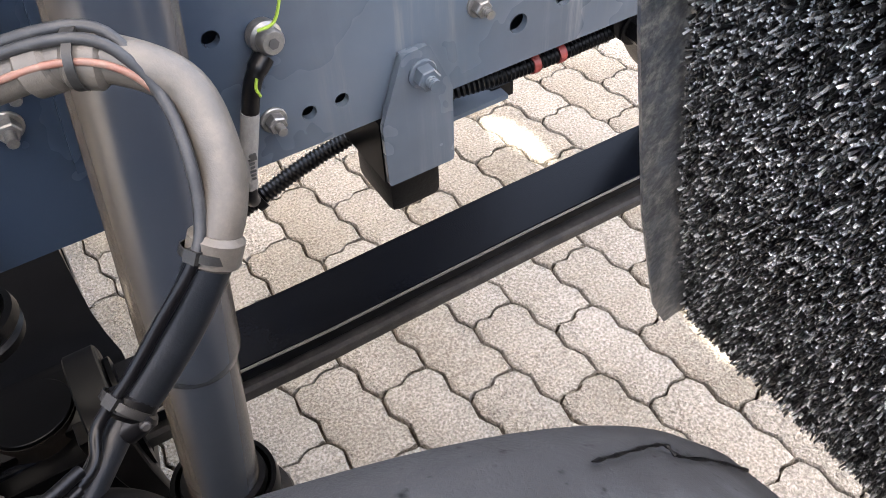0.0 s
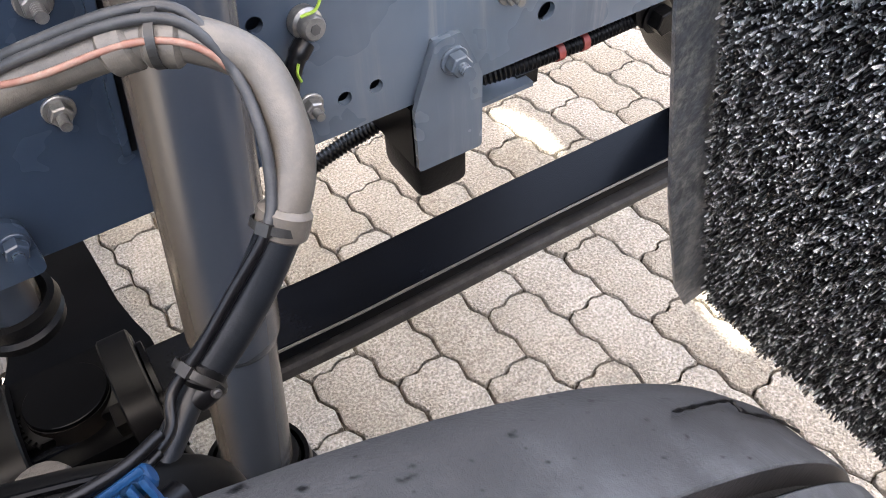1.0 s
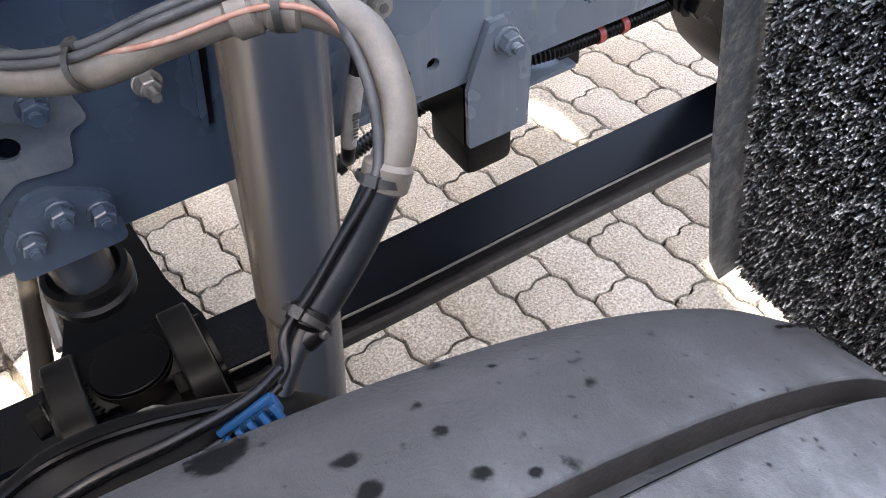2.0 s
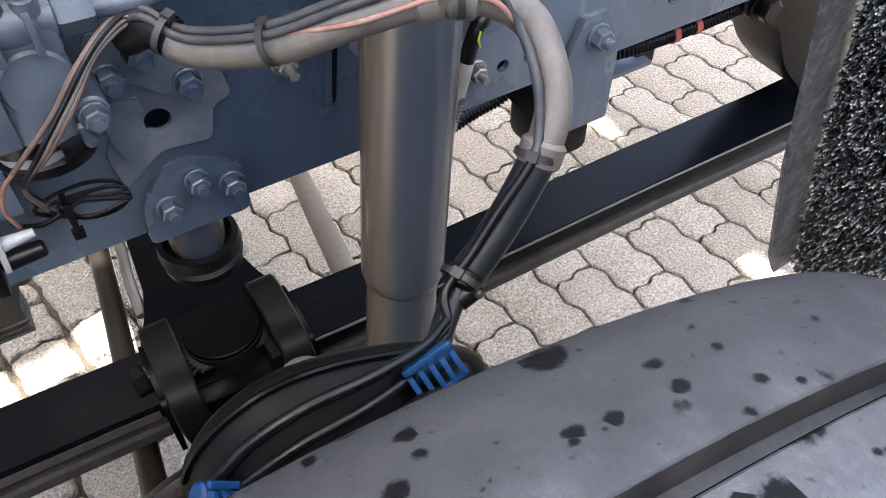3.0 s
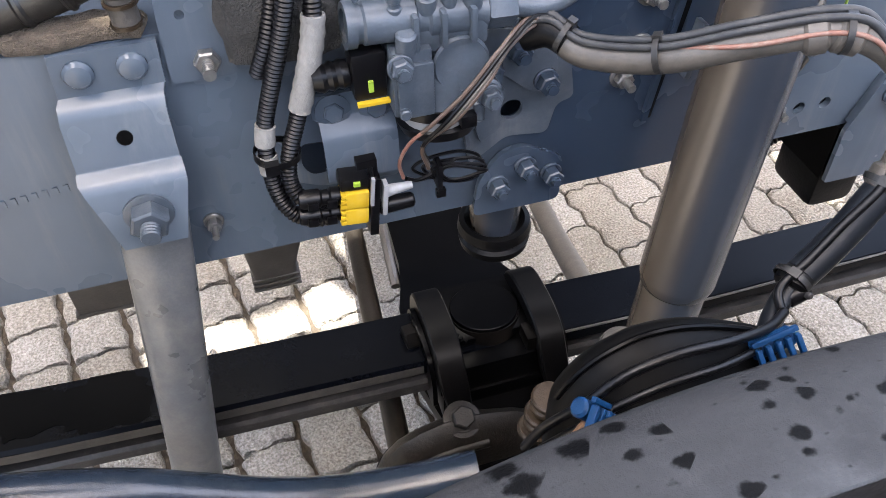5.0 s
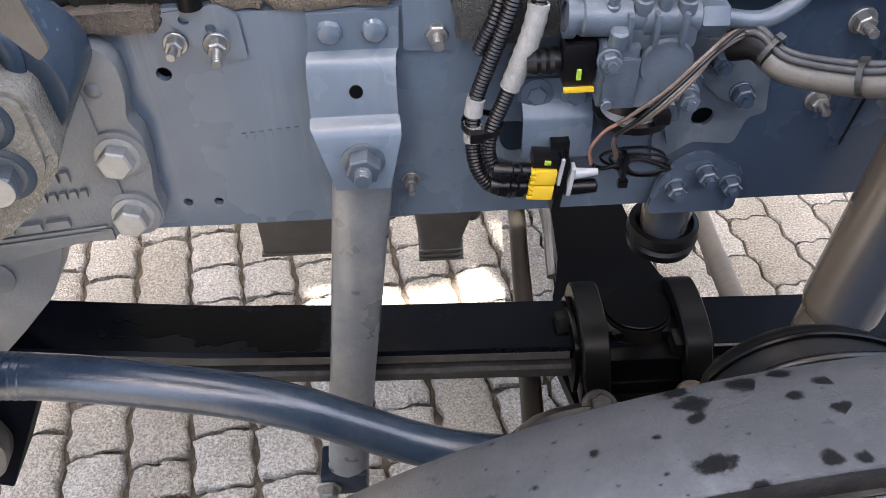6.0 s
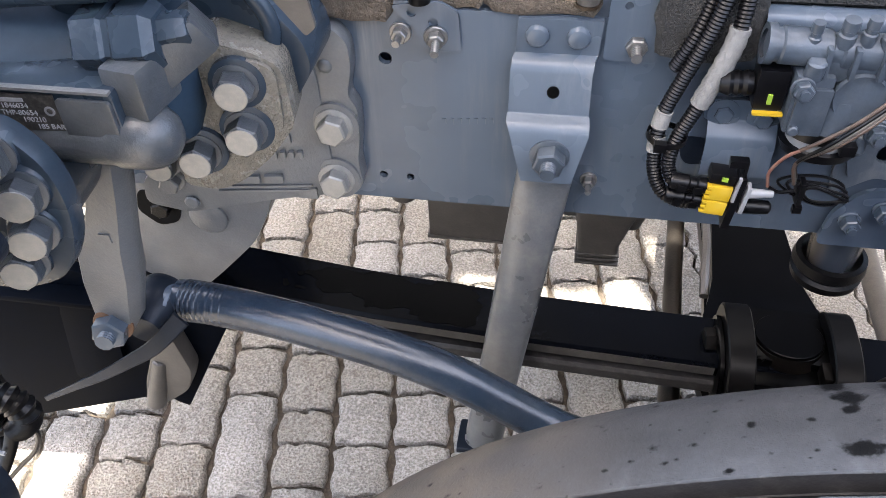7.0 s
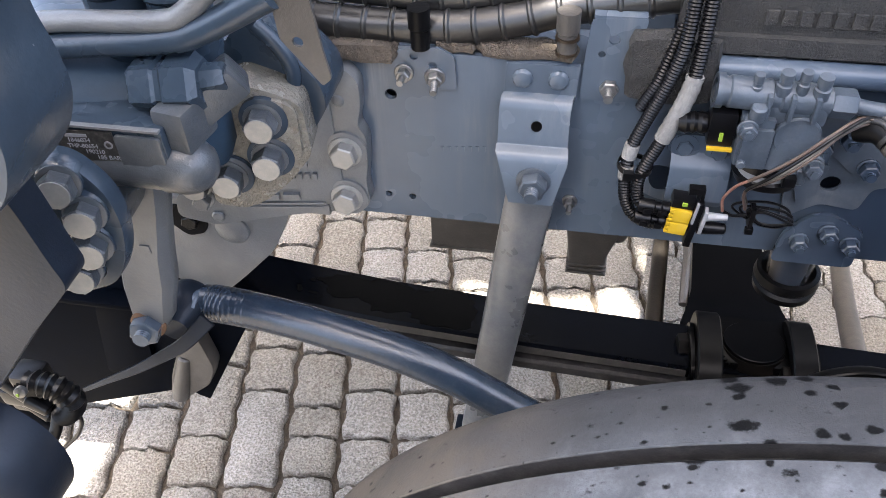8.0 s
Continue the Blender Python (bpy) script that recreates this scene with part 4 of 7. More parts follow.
# ---- casings behind the rail ----
c1 = thing("gearbox_casing", (-0.60, 0.36, 0.34), "weathered dark casing hanging behind the rail", "casing")
bm = bmesh.new()
box(bm, (-0.605, 0.365, 0.425), (0.165, 0.07, 0.16))
part("casing", bm, BOXPL, c1, bevel=0.010)
part("rim", box(bmesh.new(), (-0.605, 0.365, 0.352), (0.169, 0.074, 0.006)), BOXPL, c1)
bm = bmesh.new()
rod(bm, (-0.735, 0.36, 0.415), (-0.735, 0.36, 0.50), 0.024, 0.032, 16, 0.006)
box(bm, (-0.70, 0.36, 0.495), (0.08, 0.03, 0.03))
part("drain_boss", bm, BOXPL, c1)
part("link_arm", box(bmesh.new(), (-0.475, 0.365, 0.445), (0.11, 0.05, 0.045)), BOXPL, c1)
for x in (-0.66, -0.56):
    part("hanger", sweep(bmesh.new(), [Vector(p) for p in ((x, 0.365, 0.48), (x, 0.36, 0.76), (x, 0.30, 0.80), (x, 0.03, 0.80))], 0.008, 10), BOXPL, c1)
c2 = thing("ribbed_casing", (-0.37, 0.36, 0.32), "dark ribbed plastic casing hanging behind the rail", "casing")
bm = bmesh.new()
rows = []
for z, w, d in ((0.318, 0.030, 0.026), (0.325, 0.035, 0.03), (0.37, 0.037, 0.032), (0.42, 0.042, 0.034), (0.47, 0.05, 0.036)):
    rows.append([bm.verts.new((-0.379 + u * w + (0.02 * (z - 0.37) / 0.1 if u > 0 and z > 0.37 else 0), 0.355 + v * d, z)) for u, v in rounded([(-1, -1), (1, -1), (1, 1), (-1, 1)], 0.25, 3)])
for a, b in zip(rows[:-1], rows[1:]):
    for j in range(len(a)):
        bm.faces.new((a[j], a[(j + 1) % len(a)], b[(j + 1) % len(a)], b[j]))
bm.faces.new(rows[0][::-1])
bm.faces.new(rows[-1])
part("casing", bm, BOXPL, c2)
for k in range(3):
    part("rib", box(bmesh.new(), (-0.379, 0.355, 0.326 + 0.011 * k), (0.078, 0.068, 0.004)), BOXPL, c2, bevel=0.0015)
part("neck", rod(bmesh.new(), (-0.33, 0.355, 0.40), (-0.31, 0.355, 0.50), 0.02, 0.035, 18, 0.004), BOXPL, c2)
part("hanger", sweep(bmesh.new(), [Vector(p) for p in ((-0.375, 0.355, 0.46), (-0.375, 0.35, 0.76), (-0.375, 0.30, 0.80), (-0.375, 0.03, 0.80))], 0.008, 10), BOXPL, c2)

# ---- tyre ----
tyre = thing("wheel_assembly", (-0.155, -0.595, 0.0), "dusty grey truck wheel tyre with dark oil spots", "wheel assembly")
HUB = frame_to((-0.155, -0.5955, 0.5595), (0, 1, 0))
prof = [(-0.15, 0.286), (-0.158, 0.381), (-0.152, 0.448), (-0.146, 0.4765), (-0.135, 0.4945), (-0.118, 0.5033)]
GR = []
for g in (-0.0695, 0.0, 0.0695):
    GR += [(g - 0.0065, 0.5095), (g - 0.0055, 0.5085), (g - 0.0035, 0.496), (g + 0.0035, 0.496), (g + 0.0055, 0.5085), (g + 0.0065, 0.5095)]
prof = prof + GR + [(-a, b) for a, b in reversed(prof)]


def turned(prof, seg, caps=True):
    """A ring of the wheel; its upper curve fits the camera's view, its lower half is stretched down to the ground."""
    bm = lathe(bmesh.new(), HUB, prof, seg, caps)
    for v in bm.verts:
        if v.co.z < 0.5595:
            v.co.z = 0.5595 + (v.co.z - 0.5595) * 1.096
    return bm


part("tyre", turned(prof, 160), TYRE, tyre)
# a dark ring lines each groove and paints the shade inside
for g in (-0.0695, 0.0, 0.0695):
    part("groove", turned([(g - 0.0051, 0.5087), (g - 0.0031, 0.4965), (g + 0.0031, 0.4965), (g + 0.0051, 0.5087)], 160, False), WORN, tyre, "tread groove lining, darkened to paint its shade")
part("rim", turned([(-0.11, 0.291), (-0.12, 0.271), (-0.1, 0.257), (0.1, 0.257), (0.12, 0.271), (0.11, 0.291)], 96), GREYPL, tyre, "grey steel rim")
bm = bmesh.new()
sweep(bm, spline([(0.150, -0.4875, 0.9655), (0.163, -0.4868, 0.9555), (0.185, -0.484, 0.9360), (0.1975, -0.484, 0.9245), (0.20, -0.490, 0.9220), (0.228, -0.4925, 0.8925), (0.259, -0.4935, 0.8525)], 5), lambda k: 0.0004 + 0.0008 * math.sin(k * 0.9) ** 2, 6)
part("scuff", bm, RUBBER, tyre, "dark cut in the shoulder")

# ---- hoses over the axle ----
hb = thing("air_hose", (0.06, -0.2, 0.85), "dusty beige-grey air hose arching over the chassis", "hose")
HP = [(-0.125, -0.045, 0.955), (-0.107, -0.06, 0.963), (-0.087, -0.085, 0.953), (-0.045, -0.13, 0.967), (0.0, -0.165, 0.992), (0.047, -0.19, 1.008), (0.075, -0.205, 1.005), (0.098, -0.22, 0.988), (0.1, -0.243, 0.962), (0.093, -0.258, 0.942), (0.079, -0.268, 0.922)]
part("hose", sweep(bmesh.new(), spline(HP, 8), 0.0125, 18), HOSE, hb)
HP2 = [(0.079, -0.268, 0.922), (0.053, -0.276, 0.893), (0.028, -0.283, 0.872), (0.004, -0.290, 0.856), (-0.018, -0.305, 0.845), (-0.04, -0.328, 0.842)]
part("lower_sleeve", sweep(bmesh.new(), spline(HP2, 8), lambda k: 0.0128 if k < 22 else 0.0085, 16), SLEEVE, hb, "dusty blue-grey rubber sleeve")
part("end_wrap", sweep(bmesh.new(), spline(HP[:3], 8)[:13], 0.0142, 16), RUBBER, hb, "black tape round the end of the hose")
part("collar", rod(bmesh.new(), (0.0835, -0.2655, 0.930), (0.074, -0.2695, 0.9135), 0.0155, seg=20, edge=0.003), HOSE, hb)
part("collar", rod(bmesh.new(), (0.033, -0.183, 1.0035), (0.049, -0.1905, 1.008), 0.0158, seg=20, edge=0.003), HOSE, hb)
part("collar", rod(bmesh.new(), (0.052, -0.192, 1.0085), (0.07, -0.202, 1.006), 0.0155, seg=20, edge=0.003), HOSE, hb)
part("collar", rod(bmesh.new(), (0.012, -0.285, 0.8625), (0.001, -0.292, 0.854), 0.014, seg=20, edge=0.003), RUBBER, hb)
up = [Vector(p) for p in HP]


def beside(pts, off):
    return [Vector(p) + Vector(off) for p in pts]


for off, r, mat, lab in (((-0.002, 0.003, 0.0152), 0.0034, DUSTCABLE, "dusty grey cable"), ((-0.006, -0.0115, 0.0055), 0.0020, ORANGE, "dusty orange-red cable"), ((-0.005, -0.005, 0.0140), 0.0031, DUSTCABLE, "dusty grey cable")):
    w = thing("cable", tuple(up[3] + Vector(off)), lab + " tied along the air hose", "cable")
    pts = beside(HP[3 if mat is ORANGE else 0 : 7], off) + [up[7] + Vector((-0.013, -0.006, 0.0 + off[2] * 0.2)), up[8] + Vector((-0.016, -0.006, off[2] * 0.3)), up[9] + Vector((-0.016, -0.007, 0)), up[10] + Vector((-0.014, -0.008, off[2] * 0.3))] + beside(HP2[1:4], (-0.012 - off[2] * 0.3, -0.006, 0.004 + off[2] * 0.2)) + [Vector((-0.022, -0.315, 0.858)), Vector((-0.045, -0.335, 0.862 + off[2] * 0.3))]
    if mat is ORANGE:
        pts = [up[3] + Vector((-0.003, -0.003, 0.0115))] + pts[1:8]
    line = spline(pts, 6)
    cut = len(line) if mat is ORANGE else len(line) * 10 // 15
    part("jacket", sweep(bmesh.new(), line[: cut + 1], r, 10), mat, w)
    if cut < len(line):
        part("lower_jacket", sweep(bmesh.new(), line[cut:], r * 1.02, 10), CABLE, w, "black cable end")
for c, w in (((-0.045, -0.13, 0.9695), (1, -0.9, 0.45)), ((0.058, -0.197, 1.007), (1, -0.5, 0)), ((0.077, -0.269, 0.92), (-0.6, -0.35, -0.9)), ((0.006, -0.29, 0.858), (-0.9, -0.4, -0.5)), ((-0.1, -0.07, 0.962), (0.6, -0.7, -0.3))):
    clip = thing("cable_tie", c, "black plastic tie holding hose and cables together", "cable tie", "cable ties on the air hose")
    m = frame_to(c, w)
    bm = bmesh.new()
    lathe(bm, m @ pose(-0.002, 0.002, 0), [(-0.0024, 0.0142), (-0.0024, 0.0153), (0.0024, 0.0153), (0.0024, 0.0142)], 24, caps=False)
    part("band", bm, GRIME, clip)
    part("lock", box(bmesh.new(), (0.0, 0.0165, 0), (0.008, 0.005, 0.007), m), GRIME, clip)

# ---- brake cover and cables at the wheel ----
bc = thing("brake_chamber", (-0.11, -0.33, 0.80), "black rounded brake dust shield beside the tyre", "brake shield")
SHIELD = rounded([(-0.207, 0.66), (-0.206, 0.845), (-0.194, 0.868), (-0.176, 0.885), (-0.150, 0.896), (-0.125, 0.8955), (-0.098, 0.888), (-0.06, 0.870), (-0.03, 0.851), (0.0, 0.82), (0.02, 0.66)], 0.02, 4)


def shrunk(y, d):
    c = Vector((-0.10, 0.72))
    return [(x + (c.x - x) / max(0.01, math.hypot(c.x - x, c.y - z)) * d, y, z + (c.y - z) / max(0.01, math.hypot(c.x - x, c.y - z)) * d) for x, z in SHIELD]


part("shell", loft(bmesh.new(), [shrunk(-0.300, 0.03), shrunk(-0.312, 0.008), shrunk(-0.320, 0.001), shrunk(-0.330, 0.0), shrunk(-0.340, 0.005), shrunk(-0.356, 0.018), shrunk(-0.375, 0.036), shrunk(-0.40, 0.062), shrunk(-0.43, 0.10)]), SHEET, bc)
part("edge_bead", sweep(bmesh.new(), [Vector(p) for p in shrunk(-0.3285, -0.0012)[8:42]], 0.0024, 8), BLACK, bc, "rolled edge of the shield")
part("hose", sweep(bmesh.new(), spline([(-0.03, -0.345, 0.846), (-0.06, -0.362, 0.862), (-0.10, -0.372, 0.868), (-0.145, -0.376, 0.866), (-0.18, -0.376, 0.846), (-0.2, -0.375, 0.81)], 8), 0.0088, 14), CABLE, bc, "glossy black rubber hose")
part("knob", lathe(bmesh.new(), frame_to((-0.107, -0.255, 0.76), (0.1, 0.1, 1)), [(-0.12, 0.017), (0.0, 0.018), (0.002, 0.0205), (0.016, 0.0205), (0.022, 0.018), (0.025, 0.011)], 24), BOXPL, bc, "dusty round-headed pin")
wl = thing("sensor_cable", (-0.1, -0.34, 0.87), "thin black sensor cable clipped over the brake shield", "cable")
part("jacket", sweep(bmesh.new(), spline([(-0.026, -0.320, 0.868), (-0.05, -0.334, 0.876), (-0.09, -0.345, 0.889), (-0.13, -0.347, 0.894), (-0.165, -0.346, 0.884), (-0.19, -0.345, 0.862), (-0.213, -0.335, 0.828), (-0.222, -0.325, 0.79)], 8), 0.0036, 10), CABLE, wl)
part("jacket", sweep(bmesh.new(), spline([(-0.03, -0.326, 0.862), (-0.06, -0.343, 0.869), (-0.10, -0.356, 0.880), (-0.14, -0.358, 0.880), (-0.17, -0.356, 0.868), (-0.192, -0.352, 0.848), (-0.214, -0.335, 0.80)], 8), 0.003, 10), CABLE, wl)
part("worn_lead", sweep(bmesh.new(), spline([(-0.188, -0.352, 0.858), (-0.203, -0.356, 0.838), (-0.222, -0.358, 0.812), (-0.236, -0.356, 0.78)], 8), 0.0036, 10), RUST, wl, "rust-brown worn lead")
for c, a in (((-0.052, -0.341, 0.873), 16), ((-0.186, -0.350, 0.862), -48)):
    bl = thing("hose_clip", c, "bright blue ribbed plastic hose clip", "clip", "blue clips on the sensor cable")
    m = Matrix.Translation(c) @ pose(0, 0, 0, -40, -a, 0)
    part("saddle", rod(bmesh.new(), m @ Vector((-0.016, 0.002, -0.004)), m @ Vector((0.016, 0.002, -0.004)), 0.0072, seg=16, edge=0.002), BLUE, bl)
    for k in range(5):
        part("rib", box(bmesh.new(), (-0.0145 + 0.0072 * k, -0.0105, -0.008), (0.0036, 0.006, 0.017), m), BLUE, bl, bevel=0.001)
    part("bridge", box(bmesh.new(), (0, -0.0085, 0.0035), (0.034, 0.004, 0.004), m), BLUE, bl, bevel=0.001)
    part("foot", box(bmesh.new(), (0, -0.010, -0.0165), (0.034, 0.005, 0.003), m), BLUE, bl, bevel=0.001)
fl_ = thing("air_fitting", (0.012, -0.295, 0.855), "small grey metal hose fitting with a clamp screw", "fitting")
part("body", rod(bmesh.new(), (-0.004, -0.296, 0.849), (0.014, -0.297, 0.856), 0.009, 0.008, 14, 0.002), CABLE, fl_)
part("screw", rod(bmesh.new(), (0.008, -0.302, 0.856), (0.009, -0.307, 0.858), 0.0030, seg=10, edge=0.001), WORN, fl_, "small worn screw")


# ---- sensor lead on the rail ----
sl = thing("earth_lead", (0.17, -0.02, 0.72), "black and white earth lead bolted to the rail", "cable")
part("terminal", lathe(bmesh.new(), frame_to((0.206, -0.002, 0.864), (0.1, -1, 0.1)), [(0, 0.0145), (0.010, 0.0145), (0.012, 0.0115), (0.020, 0.0115), (0.023, 0.0095), (0.023, 0.006)], 28), STEEL, sl, "round steel terminal bolt head")
# dark hexagon painting the shade inside the bolt's socket
part("socket", lathe(bmesh.new(), frame_to((0.208, -0.0245, 0.866), (0.1, -1, 0.1)), [(0, 0.0048), (0.0015, 0.0048)], 6), INK, sl)
part("boot", sweep(bmesh.new(), spline([(0.201, -0.013, 0.850), (0.190, -0.018, 0.842), (0.182, -0.02, 0.828), (0.176, -0.021, 0.808)], 6), lambda k: 0.0092 if k < 6 else 0.0078, 14), CABLE, sl)
part("label_sleeve", sweep(bmesh.new(), spline([(0.176, -0.021, 0.809), (0.169, -0.02, 0.78), (0.161, -0.018, 0.745), (0.159, -0.016, 0.728)], 6), 0.0082, 16), WHITE, sl, "white printed label sleeve")
part("print_block", box(bmesh.new(), (0.1665, -0.0288, 0.768), (0.006, 0.0012, 0.007)), INK, sl)
for k in range(7):
    part("print_bar", box(bmesh.new(), (0.1625 + 0.0004 * k, -0.0284, 0.744 + 0.0042 * k), (0.004 + 0.001 * (k % 3), 0.0012, 0.0016)), INK, sl)
part("tail", sweep(bmesh.new(), spline([(0.159, -0.016, 0.729), (0.158, -0.012, 0.712), (0.162, 0.0, 0.695)], 5), 0.0075, 12), CABLE, sl)
part("marker_wire", sweep(bmesh.new(), spline([(0.228, -0.02, 0.935), (0.222, -0.024, 0.908), (0.212, -0.026, 0.886), (0.197, -0.025, 0.882)], 6), 0.0014, 8), LIME, sl, "yellow-green wire")
part("marker_mark", sweep(bmesh.new(), spline([(0.1865, -0.0285, 0.843), (0.1835, -0.03, 0.835), (0.186, -0.0295, 0.826)], 5), 0.0014, 6), LIME, sl)

loom = thing("wiring_loom", (0.35, 0.03, 0.69), "black corrugated wiring loom under the rail", "cable loom")
part("conduit", corrugated(bmesh.new(), [(0.17, 0.11, 0.584), (0.21, 0.11, 0.597), (0.245, 0.11, 0.609), (0.28, 0.11, 0.618), (0.315, 0.108, 0.628), (0.36, 0.108, 0.655), (0.42, 0.04, 0.692), (0.52, 0.03, 0.694), (0.62, 0.03, 0.695), (0.9, 0.03, 0.702)], 0.0105, 0.0055, 12), CABLE, loom)
for x in (0.512, 0.548):
    part("tape_band", rod(bmesh.new(), (x, 0.03, 0.6942), (x + 0.009, 0.03, 0.6942), 0.0118, seg=16), RED, loom, "red tape band")
part("tie", rod(bmesh.new(), (0.186, 0.11, 0.589), (0.196, 0.11, 0.593), 0.0145, seg=14), CABLE, loom)
part("joint_block", box(bmesh.new(), (0.475, 0.04, 0.672), (0.03, 0.02, 0.018)), RUBBER, loom)

# ---- level valve and its connectors ----
vb = thing("valve_mount", (-0.27, -0.02, 0.85), "blue-grey pressed mounting bracket for the air valve", "bracket")
part("base_plate", plate(bmesh.new(), rounded([(-0.312, 0.915), (-0.243, 0.907), (-0.236, 0.895), (-0.233, 0.80), (-0.31, 0.805), (-0.338, 0.818), (-0.325, 0.862)], 0.008), 0.009, Matrix.Translation((0, -0.0006, 0)) @ OUT), PAINT, vb, bevel=0.003)
part("shelf", bent_strip(bmesh.new(), [(-0.012, 0.911), (-0.014, 0.889), (-0.017, 0.884), (-0.027, 0.874), (-0.030, 0.869), (-0.031, 0.830)], [-0.311] * 2 + [-0.306] * 4, [-0.243] * 2 + [-0.238] * 4, 0.006), PAINT, vb)
# thin dark plate in place of the recess's shade
part("pocket", plate(bmesh.new(), rounded([(-0.325, 0.859), (-0.299, 0.857), (-0.299, 0.823), (-0.318, 0.822), (-0.326, 0.835)], 0.008), 0.0012, Matrix.Translation((0, -0.0097, 0)) @ OUT), DARKBLUE, vb, "dark plate painting the shade of a pressed recess")
part("back_plate", plate(bmesh.new(), rounded([(-0.305, 0.93), (-0.16, 0.95), (-0.13, 0.97), (-0.13, 0.86), (-0.19, 0.835), (-0.23, 0.84), (-0.24, 0.915)], 0.012), 0.008, Matrix.Translation((0, -0.0008, 0)) @ OUT), PAINT, vb)
for x, z in ((-0.292, 0.896), (-0.253, 0.893)):
    bolt(vb, (x, -0.019, z), (0, -1, 0.1), 0.017, 0.008, 0.0, 0.0, PAINT, "bolt", 14, flange=True)
rp = thing("relay_plate", (-0.1, -0.012, 0.85), "dusty blue-grey plate with bolts and a round hole", "plate")
outl = rounded([(-0.16, 0.955), (-0.105, 0.945), (-0.062, 0.91), (-0.052, 0.85), (-0.07, 0.846), (-0.078, 0.812), (-0.122, 0.818), (-0.16, 0.79), (-0.166, 0.83), (-0.155, 0.85)], 0.008)
part("plate", plate(bmesh.new(), outl, 0.005, Matrix.Translation((0, -0.0009, 0)) @ OUT, [(-0.1175, 0.849, 0.0115)]), PLATE, rp, bevel=0.0012)
part("rib", box(bmesh.new(), (-0.056, -0.012, 0.885), (0.006, 0.016, 0.06), pose(0, 0, 0, 0, 8, 0)), PLATE, rp, bevel=0.001)
part("tongue", plate(bmesh.new(), rounded([(-0.160, 0.885), (-0.128, 0.880), (-0.126, 0.866), (-0.1315, 0.864), (-0.131, 0.835), (-0.150, 0.82), (-0.158, 0.845)], 0.003), 0.006, Matrix.Translation((0, -0.0062, 0)) @ OUT), PLATE, rp, bevel=0.001)
part("raised_pad", plate(bmesh.new(), rounded([(-0.152, 0.945), (-0.107, 0.938), (-0.075, 0.905), (-0.072, 0.868), (-0.10, 0.868), (-0.13, 0.895), (-0.152, 0.905)], 0.010), 0.004, Matrix.Translation((0, -0.0061, 0)) @ OUT), PLATE, rp, bevel=0.0015)
for x, z in ((-0.116, 0.919), (-0.086, 0.880), (-0.143, 0.905)):
    bolt(rp, (x, -0.0102, z), (0, -1, 0), 0.019, 0.011, 0.0125, 0.008, PAINT, "bolt", 9)

va = thing("level_valve", (-0.21, -0.055, 0.9), "grey cast aluminium air level valve with pipe unions", "valve")
bm = bmesh.new()
lathe(bm, frame_to((-0.276, -0.052, 0.995), (1, 0.02, -0.06)), [(0, 0.0125), (0.003, 0.0155), (0.01, 0.0155), (0.012, 0.0172), (0.052, 0.0172), (0.054, 0.015), (0.062, 0.015), (0.064, 0.0175), (0.10, 0.0175), (0.102, 0.0145), (0.112, 0.0155), (0.114, 0.012), (0.128, 0.012)], 28)
part("barrel", bm, VALVE, va)
bm = bmesh.new()
box(bm, (-0.2305, -0.047, 0.944), (0.034, 0.05, 0.062))
part("body_block", bm, VALVE, va, bevel=0.004)
part("face_plate", box(bmesh.new(), (-0.229, -0.0745, 0.940), (0.030, 0.006, 0.050)), VALVE, va, bevel=0.002)
part("barrel_rib", box(bmesh.new(), (-0.195, -0.052, 0.978), (0.062, 0.026, 0.026)), VALVE, va, bevel=0.006)
for x in (-0.226, -0.203, -0.179):
    part("web", box(bmesh.new(), (x, -0.062, 0.988), (0.005, 0.022, 0.03), pose(0, 0, 0)), VALVE, va, bevel=0.0015)
part("corner_screw", lathe(bmesh.new(), frame_to((-0.240, -0.0775, 0.922), (0, -1, 0)), [(0, 0.005), (0.004, 0.005), (0.005, 0.004)], 14), VALVE, va)
part("round_cover", lathe(bmesh.new(), frame_to((-0.189, -0.042, 0.950), (0, -1, 0.12)), [(0, 0.025), (0.020, 0.025), (0.022, 0.0245), (0.027, 0.0245), (0.0295, 0.0225), (0.029, 0.0215), (0.029, 0.012)], 36), VALVE, va)
part("lower_housing", lathe(bmesh.new(), frame_to((-0.200, -0.042, 0.945), (0, -0.12, -1)), [(0, 0.030), (0.03, 0.032), (0.04, 0.032)], 32), VALVE, va)
part("bowl_band", lathe(bmesh.new(), frame_to((-0.205, -0.044, 0.912), (0, -0.1, -1)), [(0, 0.0325), (0, 0.0345), (0.010, 0.0345), (0.010, 0.032)], 32, caps=False), CABLE, va, "black plastic band")
part("lower_bowl", lathe(bmesh.new(), frame_to((-0.205, -0.044, 0.910), (0, -0.12, -1)), [(0, 0.0315), (0.014, 0.031), (0.020, 0.029)], 32), GREYPL, va, "pale grey lower bowl")
part("rubber_dish", lathe(bmesh.new(), frame_to((-0.202, -0.040, 0.892), (0, -0.12, -1)), [(0, 0.034), (0.004, 0.038), (0.014, 0.034), (0.022, 0.02)], 32), CABLE, va, "black dish under the bowl")
part("band_lock", box(bmesh.new(), (-0.186, -0.078, 0.904), (0.014, 0.01, 0.012), pose(0, 0, 0)), CABLE, va, bevel=0.0015)
